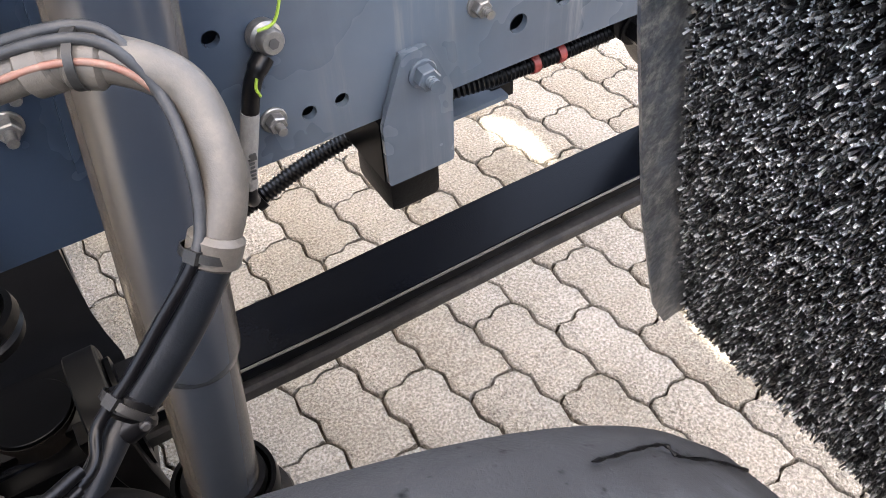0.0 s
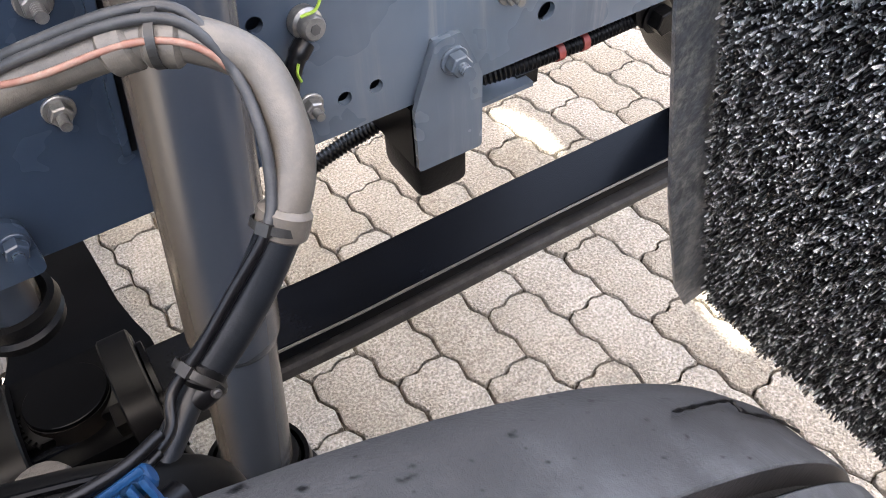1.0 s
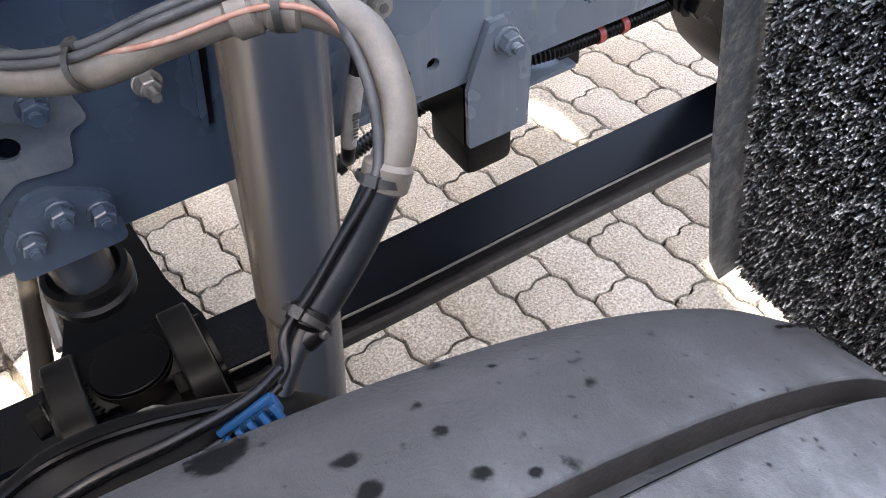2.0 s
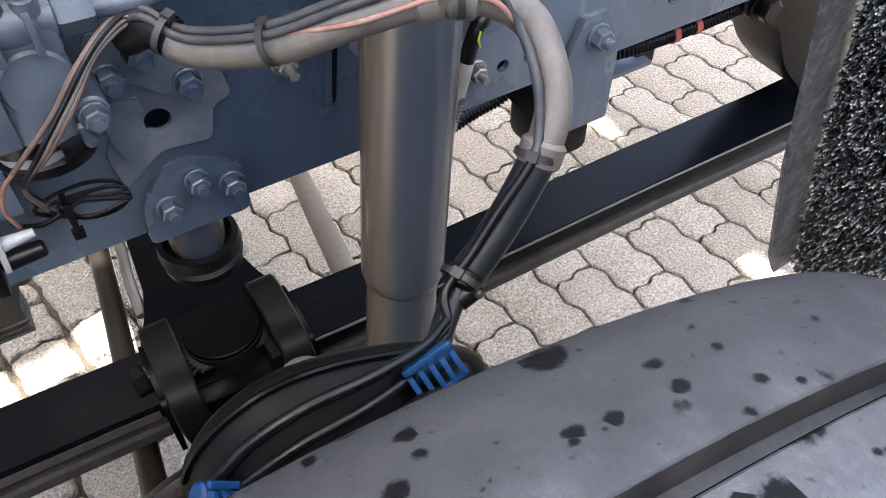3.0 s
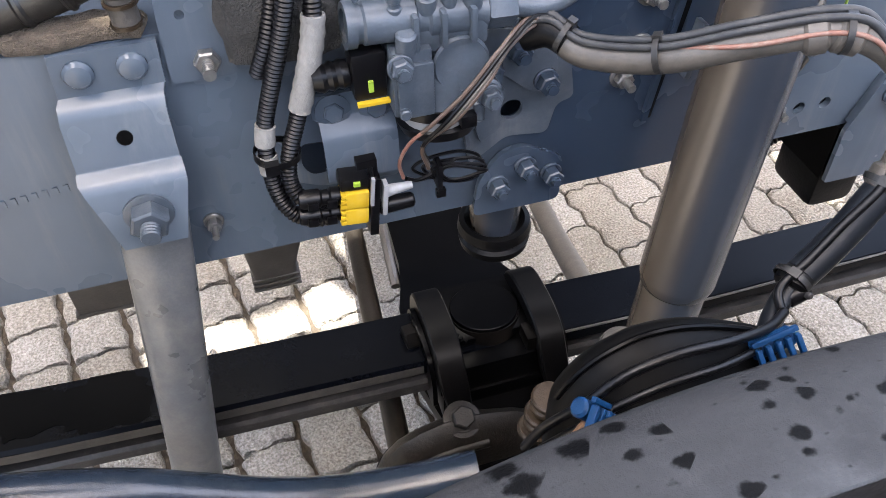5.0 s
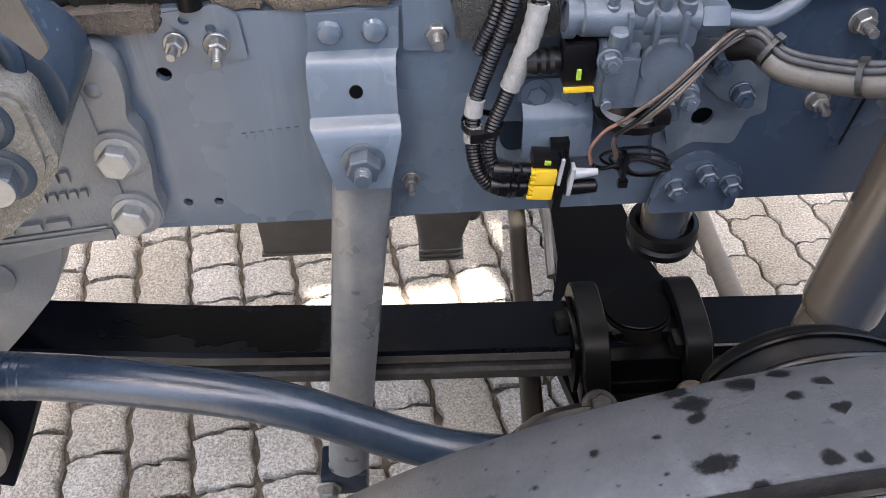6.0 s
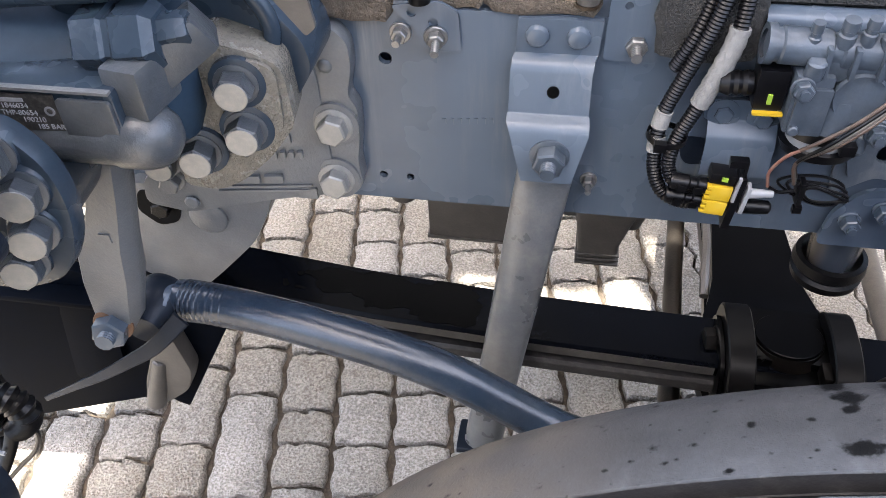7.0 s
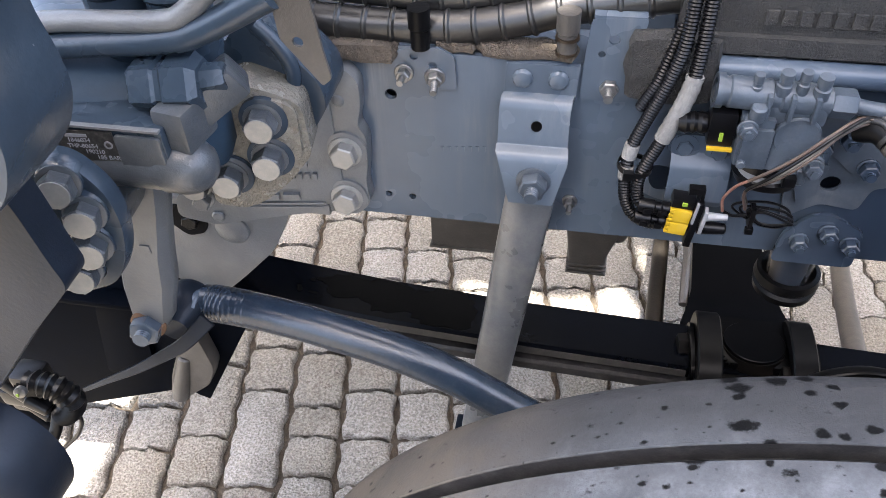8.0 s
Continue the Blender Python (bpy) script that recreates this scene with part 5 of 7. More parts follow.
for x, z, r in ((-0.214, 1.012, 0.008), (-0.177, 1.01, 0.0085), (-0.24, 1.008, 0.006), (-0.196, 1.014, 0.0065)):
    part("port", lathe(bmesh.new(), frame_to((x, -0.058, z - 0.012), (0, -0.15, 1)), [(0, r), (0.012, r), (0.013, r * 0.75), (0.017, r * 0.75), (0.018, r * 0.9), (0.027, r * 0.85)], 16), VALVE, va)
part("port", rod(bmesh.new(), (-0.2345, -0.068, 0.972), (-0.2345, -0.072, 0.992), 0.0085, seg=14, edge=0.002), VALVE, va)
part("union_nut", lathe(bmesh.new(), frame_to((-0.163, -0.05, 0.988), (1, 0.02, -0.05)), [(0, 0.0145), (0.002, 0.016), (0.022, 0.016), (0.024, 0.0145)], 6), VALVE, va)
part("end_ring", lathe(bmesh.new(), frame_to((-0.279, -0.052, 0.995), (1, 0.02, -0.06)), [(0, 0.013), (0, 0.0185), (0.008, 0.0185), (0.008, 0.013)], 24, caps=False), VALVE, va)
for x, z in ((-0.242, 0.966), (-0.164, 0.918)):
    bolt(va, (x, -0.077 if x < -0.2 else -0.070, z), (0, -1, 0.1), 0.016, 0.009, 0.011, 0.006, VALVE, "bolt", 12)
part("lug", rod(bmesh.new(), (-0.164, -0.02, 0.918), (-0.164, -0.069, 0.920), 0.012, seg=18, edge=0.002), VALVE, va)
part("pipe", sweep(bmesh.new(), spline([(-0.14, -0.05, 0.986), (-0.115, -0.05, 0.982), (-0.095, -0.048, 0.984), (-0.07, -0.04, 0.998), (-0.05, -0.02, 1.03)], 6), 0.0085, 14), VALVE, va)
part("finger", rod(bmesh.new(), (-0.174, -0.066, 0.915), (-0.172, -0.068, 0.892), 0.006, 0.0055, 14, 0.003), VALVE, va)

vc = thing("valve_connector", (-0.27, -0.055, 0.94), "black electric connector with a yellow lock tab", "connector")
bm = bmesh.new()
box(bm, (-0.264, -0.05, 0.953), (0.028, 0.028, 0.042))
part("shell", bm, CABLE, vc, bevel=0.003)
part("boot", lathe(bmesh.new(), frame_to((-0.279, -0.05, 0.952), (-1, 0, -0.05)), [(0, 0.011), (0.006, 0.0125), (0.01, 0.0105), (0.014, 0.0125), (0.018, 0.0105), (0.022, 0.0125), (0.03, 0.009)], 18), CABLE, vc)
part("lock_tab", box(bmesh.new(), (-0.263, -0.066, 0.930), (0.027, 0.005, 0.003)), YELLOW, vc, "yellow lock tab")
part("lock_pin", box(bmesh.new(), (-0.264, -0.0648, 0.945), (0.004, 0.003, 0.010), pose(0, 0, 0)), LIME, vc, "lime lock pin")

for nm, pts, tape in (
    ("left", [(-0.312, -0.03, 1.10), (-0.315, -0.04, 1.04), (-0.325, -0.042, 0.995), (-0.341, -0.04, 0.945), (-0.353, -0.04, 0.905), (-0.356, -0.044, 0.870), (-0.353, -0.05, 0.838), (-0.342, -0.056, 0.818), (-0.325, -0.06, 0.811), (-0.312, -0.06, 0.810)], 0),
    ("right", [(-0.296, -0.03, 1.10), (-0.298, -0.04, 1.03), (-0.302, -0.045, 0.99), (-0.312, -0.045, 0.952), (-0.326, -0.045, 0.91), (-0.337, -0.047, 0.88), (-0.341, -0.052, 0.855), (-0.335, -0.058, 0.838), (-0.322, -0.06, 0.832), (-0.312, -0.06, 0.832)], 1),
    ("third", [(-0.318, -0.02, 1.05), (-0.326, -0.03, 1.02), (-0.337, -0.035, 0.985), (-0.35, -0.03, 0.95)], 2),
):
    cg = thing("corrugated_tube", pts[4 if tape < 2 else 2], "black corrugated cable tube with white tape hanging down the rail" if tape < 2 else "black corrugated cable tube behind the others", "cable tube", "corrugated tubes")
    part("tube", corrugated(bmesh.new(), pts, 0.0077 if tape < 2 else 0.0072, 0.0038, 12), CABLE, cg)
    sp = spline(pts, 10)
    if tape == 0:
        for k in (39, 47):
            part("tape", sweep(bmesh.new(), sp[k : k + 6], 0.0089, 16), WHITE, cg, "white tape band")
    elif tape == 1:
        part("sleeve", sweep(bmesh.new(), sp[16:38], lambda k: 0.0097 + 0.0005 * math.sin(k * 2.1), 16), WHITE, cg, "white woven tape sleeve")
tie = thing("cable_tie", (-0.352, -0.05, 0.883), "black cable tie round the corrugated tubes", "cable tie")
part("band", lathe(bmesh.new(), frame_to((-0.347, -0.046, 0.883), (0.1, 0, 1)), [(-0.003, 0.019), (-0.003, 0.0205), (0.003, 0.0205), (0.003, 0.019)], 20, caps=False), CABLE, tie)
part("lock", box(bmesh.new(), (-0.354, -0.066, 0.883), (0.012, 0.008, 0.01)), CABLE, tie)

MPL = Matrix.Translation((-0.289, -0.066, 0.826)) @ pose(0, 0, 0, 0, 6, 0)  # the plugs lie a little askew
for dz in (0.0095, -0.0095):
    c = MPL @ Vector((0, 0, dz))
    yc = thing("plug_connector", c, "yellow and black electric plug connector on the rail", "connector", "yellow plugs")
    bm = bmesh.new()
    box(bm, (0.001, 0, dz), (0.021, 0.018, 0.0175), MPL)
    part("yellow_shell", bm, YELLOW, yc, "bright yellow shell", bevel=0.0015)
    for j in range(3):
        part("tooth", box(bmesh.new(), (-0.0115, -0.001, dz - 0.006 + 0.006 * j), (0.005, 0.017, 0.0036), MPL), YELLOW, yc, bevel=0.0006)
    part("back_shell", lathe(bmesh.new(), MPL @ frame_to((-0.010, 0.002, dz), (-1, 0, 0)), [(0, 0.0085), (0.012, 0.009), (0.014, 0.007), (0.020, 0.007), (0.022, 0.0088), (0.036, 0.0088), (0.040, 0.0075)], 18), CABLE, yc)
    for j in range(2):
        part("latch", box(bmesh.new(), (-0.022 - 0.017 * j, -0.0085, dz), (0.009, 0.004, 0.008), MPL), CABLE, yc, bevel=0.001)
ch = thing("plug_housing", (-0.27, -0.06, 0.82), "black connector housing with a light grey clip", "connector")
bm = bmesh.new()
box(bm, (-0.001, 0.004, 0.0255), (0.026, 0.02, 0.012), MPL)
box(bm, (0.0175, 0.002, -0.002), (0.0085, 0.022, 0.066), MPL)
part("housing", bm, CABLE, ch, bevel=0.0015)
part("wing", plate(bmesh.new(), [(-0.284, 0.874), (-0.266, 0.874), (-0.266, 0.852), (-0.27, 0.852), (-0.27, 0.866), (-0.284, 0.866)], 0.01, Matrix.Translation((0, -0.06, 0)) @ OUT), CABLE, ch)
part("grey_clip", box(bmesh.new(), (0.0265, -0.004, 0.006), (0.0045, 0.012, 0.034), MPL), GREYPL, ch, "light grey clip", bevel=0.001)
part("grey_collar", box(bmesh.new(), (0.0135, -0.011, 0.020), (0.003, 0.004, 0.030), MPL), GREYPL, ch, "light grey lever")
part("grey_arm", rod(bmesh.new(), MPL @ Vector((0.027, -0.003, 0.012)), MPL @ Vector((0.052, -0.003, 0.016)), 0.0062, 0.0035, 12), GREYPL, ch)
part("lime_dot", box(bmesh.new(), (0.0, -0.007, 0.0275), (0.006, 0.003, 0.004), MPL), LIME, ch)
part("lower_plug", rod(bmesh.new(), MPL @ Vector((0.022, 0.0, -0.008)), MPL @ Vector((0.056, 0.0, -0.004)), 0.0085, 0.007, 16, 0.002), CABLE, ch)

wr = thing("wire_bundle", (-0.2, -0.065, 0.85), "thin brown, red and black wires coiled on the rail", "wires")
part("red_wire", sweep(bmesh.new(), spline([(-0.243, -0.068, 0.845), (-0.246, -0.07, 0.865), (-0.238, -0.078, 0.89), (-0.226, -0.084, 0.905)], 8), 0.0017, 8), ORANGE, wr, "dusty red wire")
part("copper_wire", sweep(bmesh.new(), spline([(-0.228, -0.083, 0.903), (-0.218, -0.088, 0.915), (-0.19, -0.088, 0.94), (-0.16, -0.08, 0.968), (-0.13, -0.06, 0.978), (-0.105, -0.062, 0.972)], 8), 0.0019, 8), COPPER, wr, "brown wire")
for k in range(3):
    part("brown_wire", sweep(bmesh.new(), spline([(-0.22, -0.07, 0.86 - 0.004 * k), (-0.226, -0.078, 0.885), (-0.208 + 0.004 * k, -0.09, 0.915), (-0.18 + 0.004 * k, -0.088, 0.945), (-0.15, -0.078 + 0.002 * k, 0.972 - 0.004 * k), (-0.12, -0.058, 0.979 - 0.004 * k), (-0.1, -0.065, 0.972 - 0.003 * k)], 8), 0.0019, 8), HOSE if k == 1 else COPPER if k == 2 else CABLE, wr)
for k in range(4):
    a, b = 0.034 - 0.004 * k, 0.0165 - 0.0032 * k
    loop_pts = [(-0.196 + 0.004 * k + a * math.cos(t), -0.052 - 0.004 * k, 0.834 + b * math.sin(t) - 0.18 * a * math.cos(t) + 0.003 * math.sin(2 * t + k)) for t in (2 * math.pi * j / 10 + 0.3 * k for j in range(11))]
    part("coil", sweep(bmesh.new(), spline(loop_pts, 5), 0.0017, 8), CABLE, wr)
part("coil_tail", sweep(bmesh.new(), spline([(-0.24, -0.066, 0.842), (-0.228, -0.062, 0.834), (-0.21, -0.058, 0.836), (-0.19, -0.056, 0.845)], 6), 0.002, 8), CABLE, wr)
part("coil_tie", box(bmesh.new(), (-0.208, -0.058, 0.834), (0.005, 0.018, 0.030)), CABLE, wr, bevel=0.001)
part("tie_end", box(bmesh.new(), (-0.208, -0.066, 0.817), (0.009, 0.006, 0.008)), CABLE, wr)

# ---- conduits and covers along the top of the rail ----
cd = thing("cable_conduit", (-0.6, 0.02, 0.99), "dark grey ribbed cable conduit lying along the rail", "conduit")


def ribbed(pts, r, pitch, ring):
    bm = bmesh.new()
    path = even(spline(pts, 12), 0.0025)
    per = int(pitch / 0.0025)
    return sweep(bm, path, lambda k: r * (ring if k % per < 2 else 1.0), 18)


part("main_conduit", ribbed([(-0.77, 0.02, 1.012), (-0.70, 0.02, 1.008), (-0.63, 0.02, 1.006), (-0.56, 0.022, 1.009), (-0.49, 0.024, 1.022), (-0.42, 0.028, 1.04), (-0.2, 0.03, 1.08)], 0.0195, 0.034, 1.12), CONDUIT, cd)
part("upper_conduit", ribbed([(-0.735, 0.045, 1.04), (-0.66, 0.045, 1.035), (-0.58, 0.045, 1.032), (-0.51, 0.045, 1.045), (-0.45, 0.045, 1.068), (-0.38, 0.045, 1.10)], 0.017, 0.03, 1.12), CONDUIT, cd)
for x in (-0.603, -0.437):
    bt = thing("rubber_mount", (x, 0.0, 0.99), "dark rubber bush standing on the rail bracket", "rubber mount")
    z0 = 0.994 if x < -0.5 else 1.0
    part("bush", lathe(bmesh.new(), frame_to((x, -0.004, z0), (0, 0, 1)), [(0, 0.011), (0.024, 0.011), (0.026, 0.013), (0.05, 0.013)], 20), RUBBER if x < -0.5 else BOXPL, bt)
    if x > -0.5:
        part("washer", lathe(bmesh.new(), frame_to((x, -0.004, 0.999), (0, 0, 1)), [(0, 0.0125), (0.003, 0.0125)], 20), BRASSY, bt)
        part("washer", lathe(bmesh.new(), frame_to((x, -0.004, 1.017), (0, 0, 1)), [(0, 0.0135), (0.003, 0.0135)], 20), BRASSY, bt)


def lump(bm, c, size, seed, cuts=5, amp=0.004):
    r = bmesh.ops.create_cube(bm, size=1)
    bmesh.ops.subdivide_edges(bm, edges=list({e for v in r["verts"] for e in v.link_edges}), cuts=cuts, use_grid_fill=True)
    for v in bm.verts:
        n = v.co.copy()
        sph = n.normalized() * 0.5
        q = n.lerp(sph, 0.35)
        p = Vector((c[0] + q.x * size[0], c[1] + q.y * size[1], c[2] + q.z * size[2]))
        v.co = p + Vector([noise.noise(p * 60 + Vector((seed, k * 7, 0))) * amp for k in range(3)])
    return bm


for c, s, sd in (((-0.675, 0.0, 0.986), (0.09, 0.03, 0.022), 1), ((-0.48, 0.01, 0.993), (0.12, 0.03, 0.014), 2), ((-0.565, 0.01, 0.992), (0.05, 0.02, 0.012), 3)):
    fo = thing("foam_strip", (c[0], c[1], c[2] - s[2] / 2), "crumbling brown foam strip on the rail's edge", "foam")
    part("foam", lump(bmesh.new(), c, s, sd), FOAM, fo)
ic = thing("insulation_cover", (-0.2, 0.0, 0.99), "charcoal foam-lined insulation cover above the rail", "cover")
part("flap", lump(bmesh.new(), (-0.322, -0.013, 0.995), (0.10, 0.03, 0.085), 4, 7), CHARCOAL, ic)
bm = bmesh.new()
box(bm, (-0.17, 0.02, 1.09), (0.30, 0.05, 0.17))
part("panel", bm, CHARCOAL, ic, bevel=0.01)
part("lip", box(bmesh.new(), (-0.17, -0.008, 1.026), (0.28, 0.012, 0.02)), CHARCOAL, ic)
for k in range(9):
    part("embossed_bar", box(bmesh.new(), (-0.232 + 0.017 * k, -0.0062, 1.056), (0.012, 0.004, 0.016)), CHARCOAL, ic)
tu = thing("top_tube", (-0.1, -0.02, 1.0), "blue-grey painted tube along the rail top", "tube")
part("tube", rod(bmesh.new(), (-0.275, -0.012, 0.998), (0.3, -0.012, 0.995), 0.014, seg=20), PAINT, tu)

# ---- steering gear ----
cast = thing("steering_bracket", (-0.8, -0.02, 0.74), "grey cast iron steering bracket bolted to the rail", "casting")
col_out = rounded([(-0.678, 0.955), (-0.700, 0.975), (-0.735, 0.962), (-0.738, 0.905), (-0.745, 0.86), (-0.742, 0.77), (-0.738, 0.742), (-0.700, 0.742), (-0.680, 0.765), (-0.684, 0.80), (-0.678, 0.83), (-0.676, 0.872), (-0.686, 0.89), (-0.678, 0.92)], 0.012)
part("bolt_flange", plate(bmesh.new(), col_out, 0.022, Matrix.Translation((0, -0.0005, 0)) @ OUT), CAST, cast, bevel=0.004)
web = rounded([(-0.72, 0.93), (-0.716, 0.75), (-0.79, 0.742), (-0.86, 0.73), (-0.905, 0.722), (-0.955, 0.738), (-0.95, 0.775), (-0.90, 0.80), (-0.84, 0.83), (-0.79, 0.885), (-0.76, 0.94)], 0.012)
mweb = Matrix.Translation((-0.72, -0.006, 0)) @ pose(0, 0, 0, 0, 0, 8) @ Matrix.Translation((0.72, 0, 0))
part("web", plate(bmesh.new(), web, 0.02, mweb @ OUT), CAST, cast, bevel=0.003)
for a, b, z in ((-0.86, -0.74, 0.757), (-0.855, -0.745, 0.764)):
    part("cast_rib", box(bmesh.new(), ((a + b) / 2, -0.021, z), (b - a, 0.004, 0.003), mweb), CAST, cast)
for k in range(3):
    part("cast_letter", box(bmesh.new(), (-0.845 + 0.028 * k, -0.0225, 0.7765), (0.022, 0.006, 0.010), mweb), CAST, cast)
for k in range(3):
    part("cast_letter", box(bmesh.new(), (-0.785 + 0.011 * k, -0.0225, 0.835), (0.007, 0.006, 0.013), mweb), CAST, cast)
for k in range(5):
    part("cast_letter", box(bmesh.new(), (-0.792 + 0.010 * k, -0.0225, 0.812), (0.006, 0.006, 0.009), mweb), CAST, cast)
part("foot", box(bmesh.new(), (-0.755, -0.022, 0.752), (0.035, 0.02, 0.016)), CAST, cast)
for x, z, w in ((-0.704, 0.852, 0.024), (-0.711, 0.775, 0.024)):
    part("washer", lathe(bmesh.new(), frame_to((x, -0.0225, z), (0, -1, 0)), [(0, 0.028), (0.004, 0.028), (0.005, 0.024)], 28), CAST, cast)
    bolt(cast, (x, -0.0275, z), (0.05, -1, 0.05), 0.030, 0.016, 0.022, 0.0, PRIMER, "bolt", 10 + 40 * z)
bolt(cast, (-0.706, -0.0225, 0.925), (0, -1, 0), 0.014, 0.003, 0.0, 0.0, CAST, "rivet", dome=True)
bolt(cast, (-0.893, -0.052, 0.74), (0.1, -1, 0), 0.016, 0.004, 0.0, 0.0, CAST, "rivet", dome=True)
# lower spring eye casting under the rail
eye = thing("spring_eye_bracket", (-0.93, 0.05, 0.55), "grey cast spring eye bracket under the rail", "casting")
outl = rounded([(-0.80, 0.735), (-0.815, 0.70), (-0.84, 0.65), (-0.90, 0.585), (-0.95, 0.535), (-1.03, 0.57), (-1.06, 0.66), (-1.0, 0.735)], 0.02)
part("cheek", plate(bmesh.new(), outl, 0.05, Matrix.Translation((0, 0.03, 0)) @ OUT), CAST, eye, bevel=0.008)
# flat black plate that paints the opening's shade
part("recess", plate(bmesh.new(), rounded([(-0.985, 0.725), (-0.925, 0.72), (-0.94, 0.675), (-0.97, 0.665), (-0.995, 0.69)], 0.01), 0.0025, Matrix.Translation((0, -0.0198, 0)) @ OUT), MATTE, eye, "black plate painting the shade of an opening in the casting")
bolt(eye, (-0.958, -0.0222, 0.70), (0.1, -1, 0), 0.022, 0.012, 0.0, 0.0, CHARCAST, "nut", 15)
part("boss", lathe(bmesh.new(), frame_to((-0.897, -0.019, 0.687), (0, -1, 0)), [(0, 0.026), (0.004, 0.026), (0.006, 0.023)], 28), CAST, eye)
part("rear_cheek", plate(bmesh.new(), [(x, z) for x, z in outl], 0.03, Matrix.Translation((0.01, 0.155, 0)) @ OUT), CAST, eye)

gear = thing("steering_gear", (-0.85, -0.2, 0.85), "blue-grey painted steering gear housing with bolted covers", "steering gear")
bm = bmesh.new()
lathe(bm, frame_to((-0.80, -0.150, 0.985), (-1, -0.10, 0.02)), [(-0.02, 0.03), (-0.01, 0.055), (0.02, 0.072), (0.09, 0.08), (0.16, 0.083), (0.5, 0.085)], 48)
part("housing", bm, GEARBODY, gear)
sh = rounded([(-0.789, 1.052), (-0.76, 1.07), (-0.739, 1.067), (-0.724, 1.033), (-0.695, 0.998), (-0.690, 0.968), (-0.707, 0.941), (-0.743, 0.884), (-0.763, 0.856), (-0.833, 0.866), (-0.815, 0.988)], 0.018)
part("shoulder", plate(bmesh.new(), sh, 0.075, Matrix.Translation((0, -0.024, 0)) @ OUT), GEAR, gear, bevel=0.014)
part("shoulder_rib", sweep(bmesh.new(), spline([(-0.755, -0.10, 1.066), (-0.735, -0.101, 1.045), (-0.722, -0.101, 1.015), (-0.728, -0.103, 0.98), (-0.742, -0.105, 0.93)], 6), 0.009, 12), GEAR, gear)
ear = rounded([(-0.800, 0.985), (-0.786, 1.016), (-0.772, 1.020), (-0.735, 1.008), (-0.711, 0.994), (-0.708, 0.93), (-0.737, 0.893), (-0.772, 0.862), (-0.80, 0.850), (-0.835, 0.858), (-0.83, 0.885), (-0.816, 0.91), (-0.798, 0.955)], 0.012)
mear = Matrix.Translation((-0.77, -0.095, 0)) @ pose(0, 0, 0, 0, 0, 8) @ Matrix.Translation((0.77, 0, 0))
part("mounting_ear", plate(bmesh.new(), ear, 0.05, mear @ OUT), EAR, gear, bevel=0.008)
part("bolt_pad", plate(bmesh.new(), rounded([(-0.764, 0.996), (-0.74, 1.006), (-0.716, 0.993), (-0.718, 0.925), (-0.748, 0.898), (-0.774, 0.905)], 0.02, 5), 0.006, mear @ Matrix.Translation((0, -0.0495, 0)) @ OUT), EAR, gear, bevel=0.004)
for x, z in ((-0.746, 0.980), (-0.747, 0.930), (-0.797, 0.904)):
    y = -0.095 - 0.05 + (x + 0.77) * math.tan(radians(8))
    part("washer", lathe(bmesh.new(), frame_to((x, y - 0.0005, z), (0.14, -1, 0)), [(0, 0.0265), (0.006, 0.0265), (0.007, 0.0245)], 28), GEAR, gear)
    lit_face_bolt(gear, (x, y - 0.0065, z), (0.14, -1, 0.0), 0.031, 0.019, 0.021, 22 + 400 * z)
lit_face_bolt(gear, (-0.850, -0.142, 0.878), (0.1, -1, 0), 0.028, 0.014, 0.02, 20)
bolt(gear, (-0.862, -0.12, 0.835), (0.1, -1, 0), 0.02, 0.012, 0.015, 0.0, CAST, "bolt", 5)
bm = bmesh.new()
lathe(bm, frame_to((-0.836, -0.207, 1.052), (1, 0.05, 0.10)), [(0, 0.026), (0.003, 0.030), (0.026, 0.031), (0.029, 0.028), (0.034, 0.028), (0.037, 0.031), (0.062, 0.031), (0.066, 0.027), (0.07, 0.024)], 6)
part("adjuster_hex", bm, GEAR, gear, bevel=0.002)
bm = bmesh.new()
rod(bm, (-0.77, -0.203, 1.062), (-0.745, -0.2, 1.066), 0.016, 0.014, 6, 0.002)
part("adjuster_nut", bm, GEAR, gear)
bm = bmesh.new()
box(bm, (0, 0, 0), (0.036, 0.05, 0.046), pose(-0.787, -0.225, 1.030, 0, 0, -10))
part("port_block", bm, GEARLOW, gear, bevel=0.005)
bm = bmesh.new()
box(bm, (0, 0, 0), (0.070, 0.042, 0.034), pose(-0.768, -0.196, 1.042, 0, -33, 25))
part("port_arm", bm, GEARLOW, gear, bevel=0.006)
bm = bmesh.new()
lathe(bm, frame_to((-1.2, -0.238, 0.984), (1, 0.0, 0.0)), [(0, 0.027), (0.385, 0.027), (0.39, 0.029), (0.412, 0.029), (0.423, 0.0265), (0.432, 0.021), (0.438, 0.012), (0.440, 0.003)], 36)
part("lower_cylinder", bm, GEARLOW, gear)
bm = bmesh.new()
box(bm, (-0.888, -0.228, 1.012), (0.185, 0.06, 0.052))
part("plate_seat", bm, GEAR, gear, bevel=0.004)
bm = plate(bmesh.new(), rounded([(-0.8445, 0.992), (-0.8445, 1.031), (-0.798, 1.031), (-0.798, 0.992)], 0.004, 3), 0.004, Matrix.Translation((0, -0.2575, 0)) @ OUT)
part("blank_pad", bm, GEARLOW, gear, bevel=0.0015)
part("edge_strip", box(bmesh.new(), (-0.855, -0.2585, 1.0385), (0.118, 0.006, 0.0025)), CAST, gear)
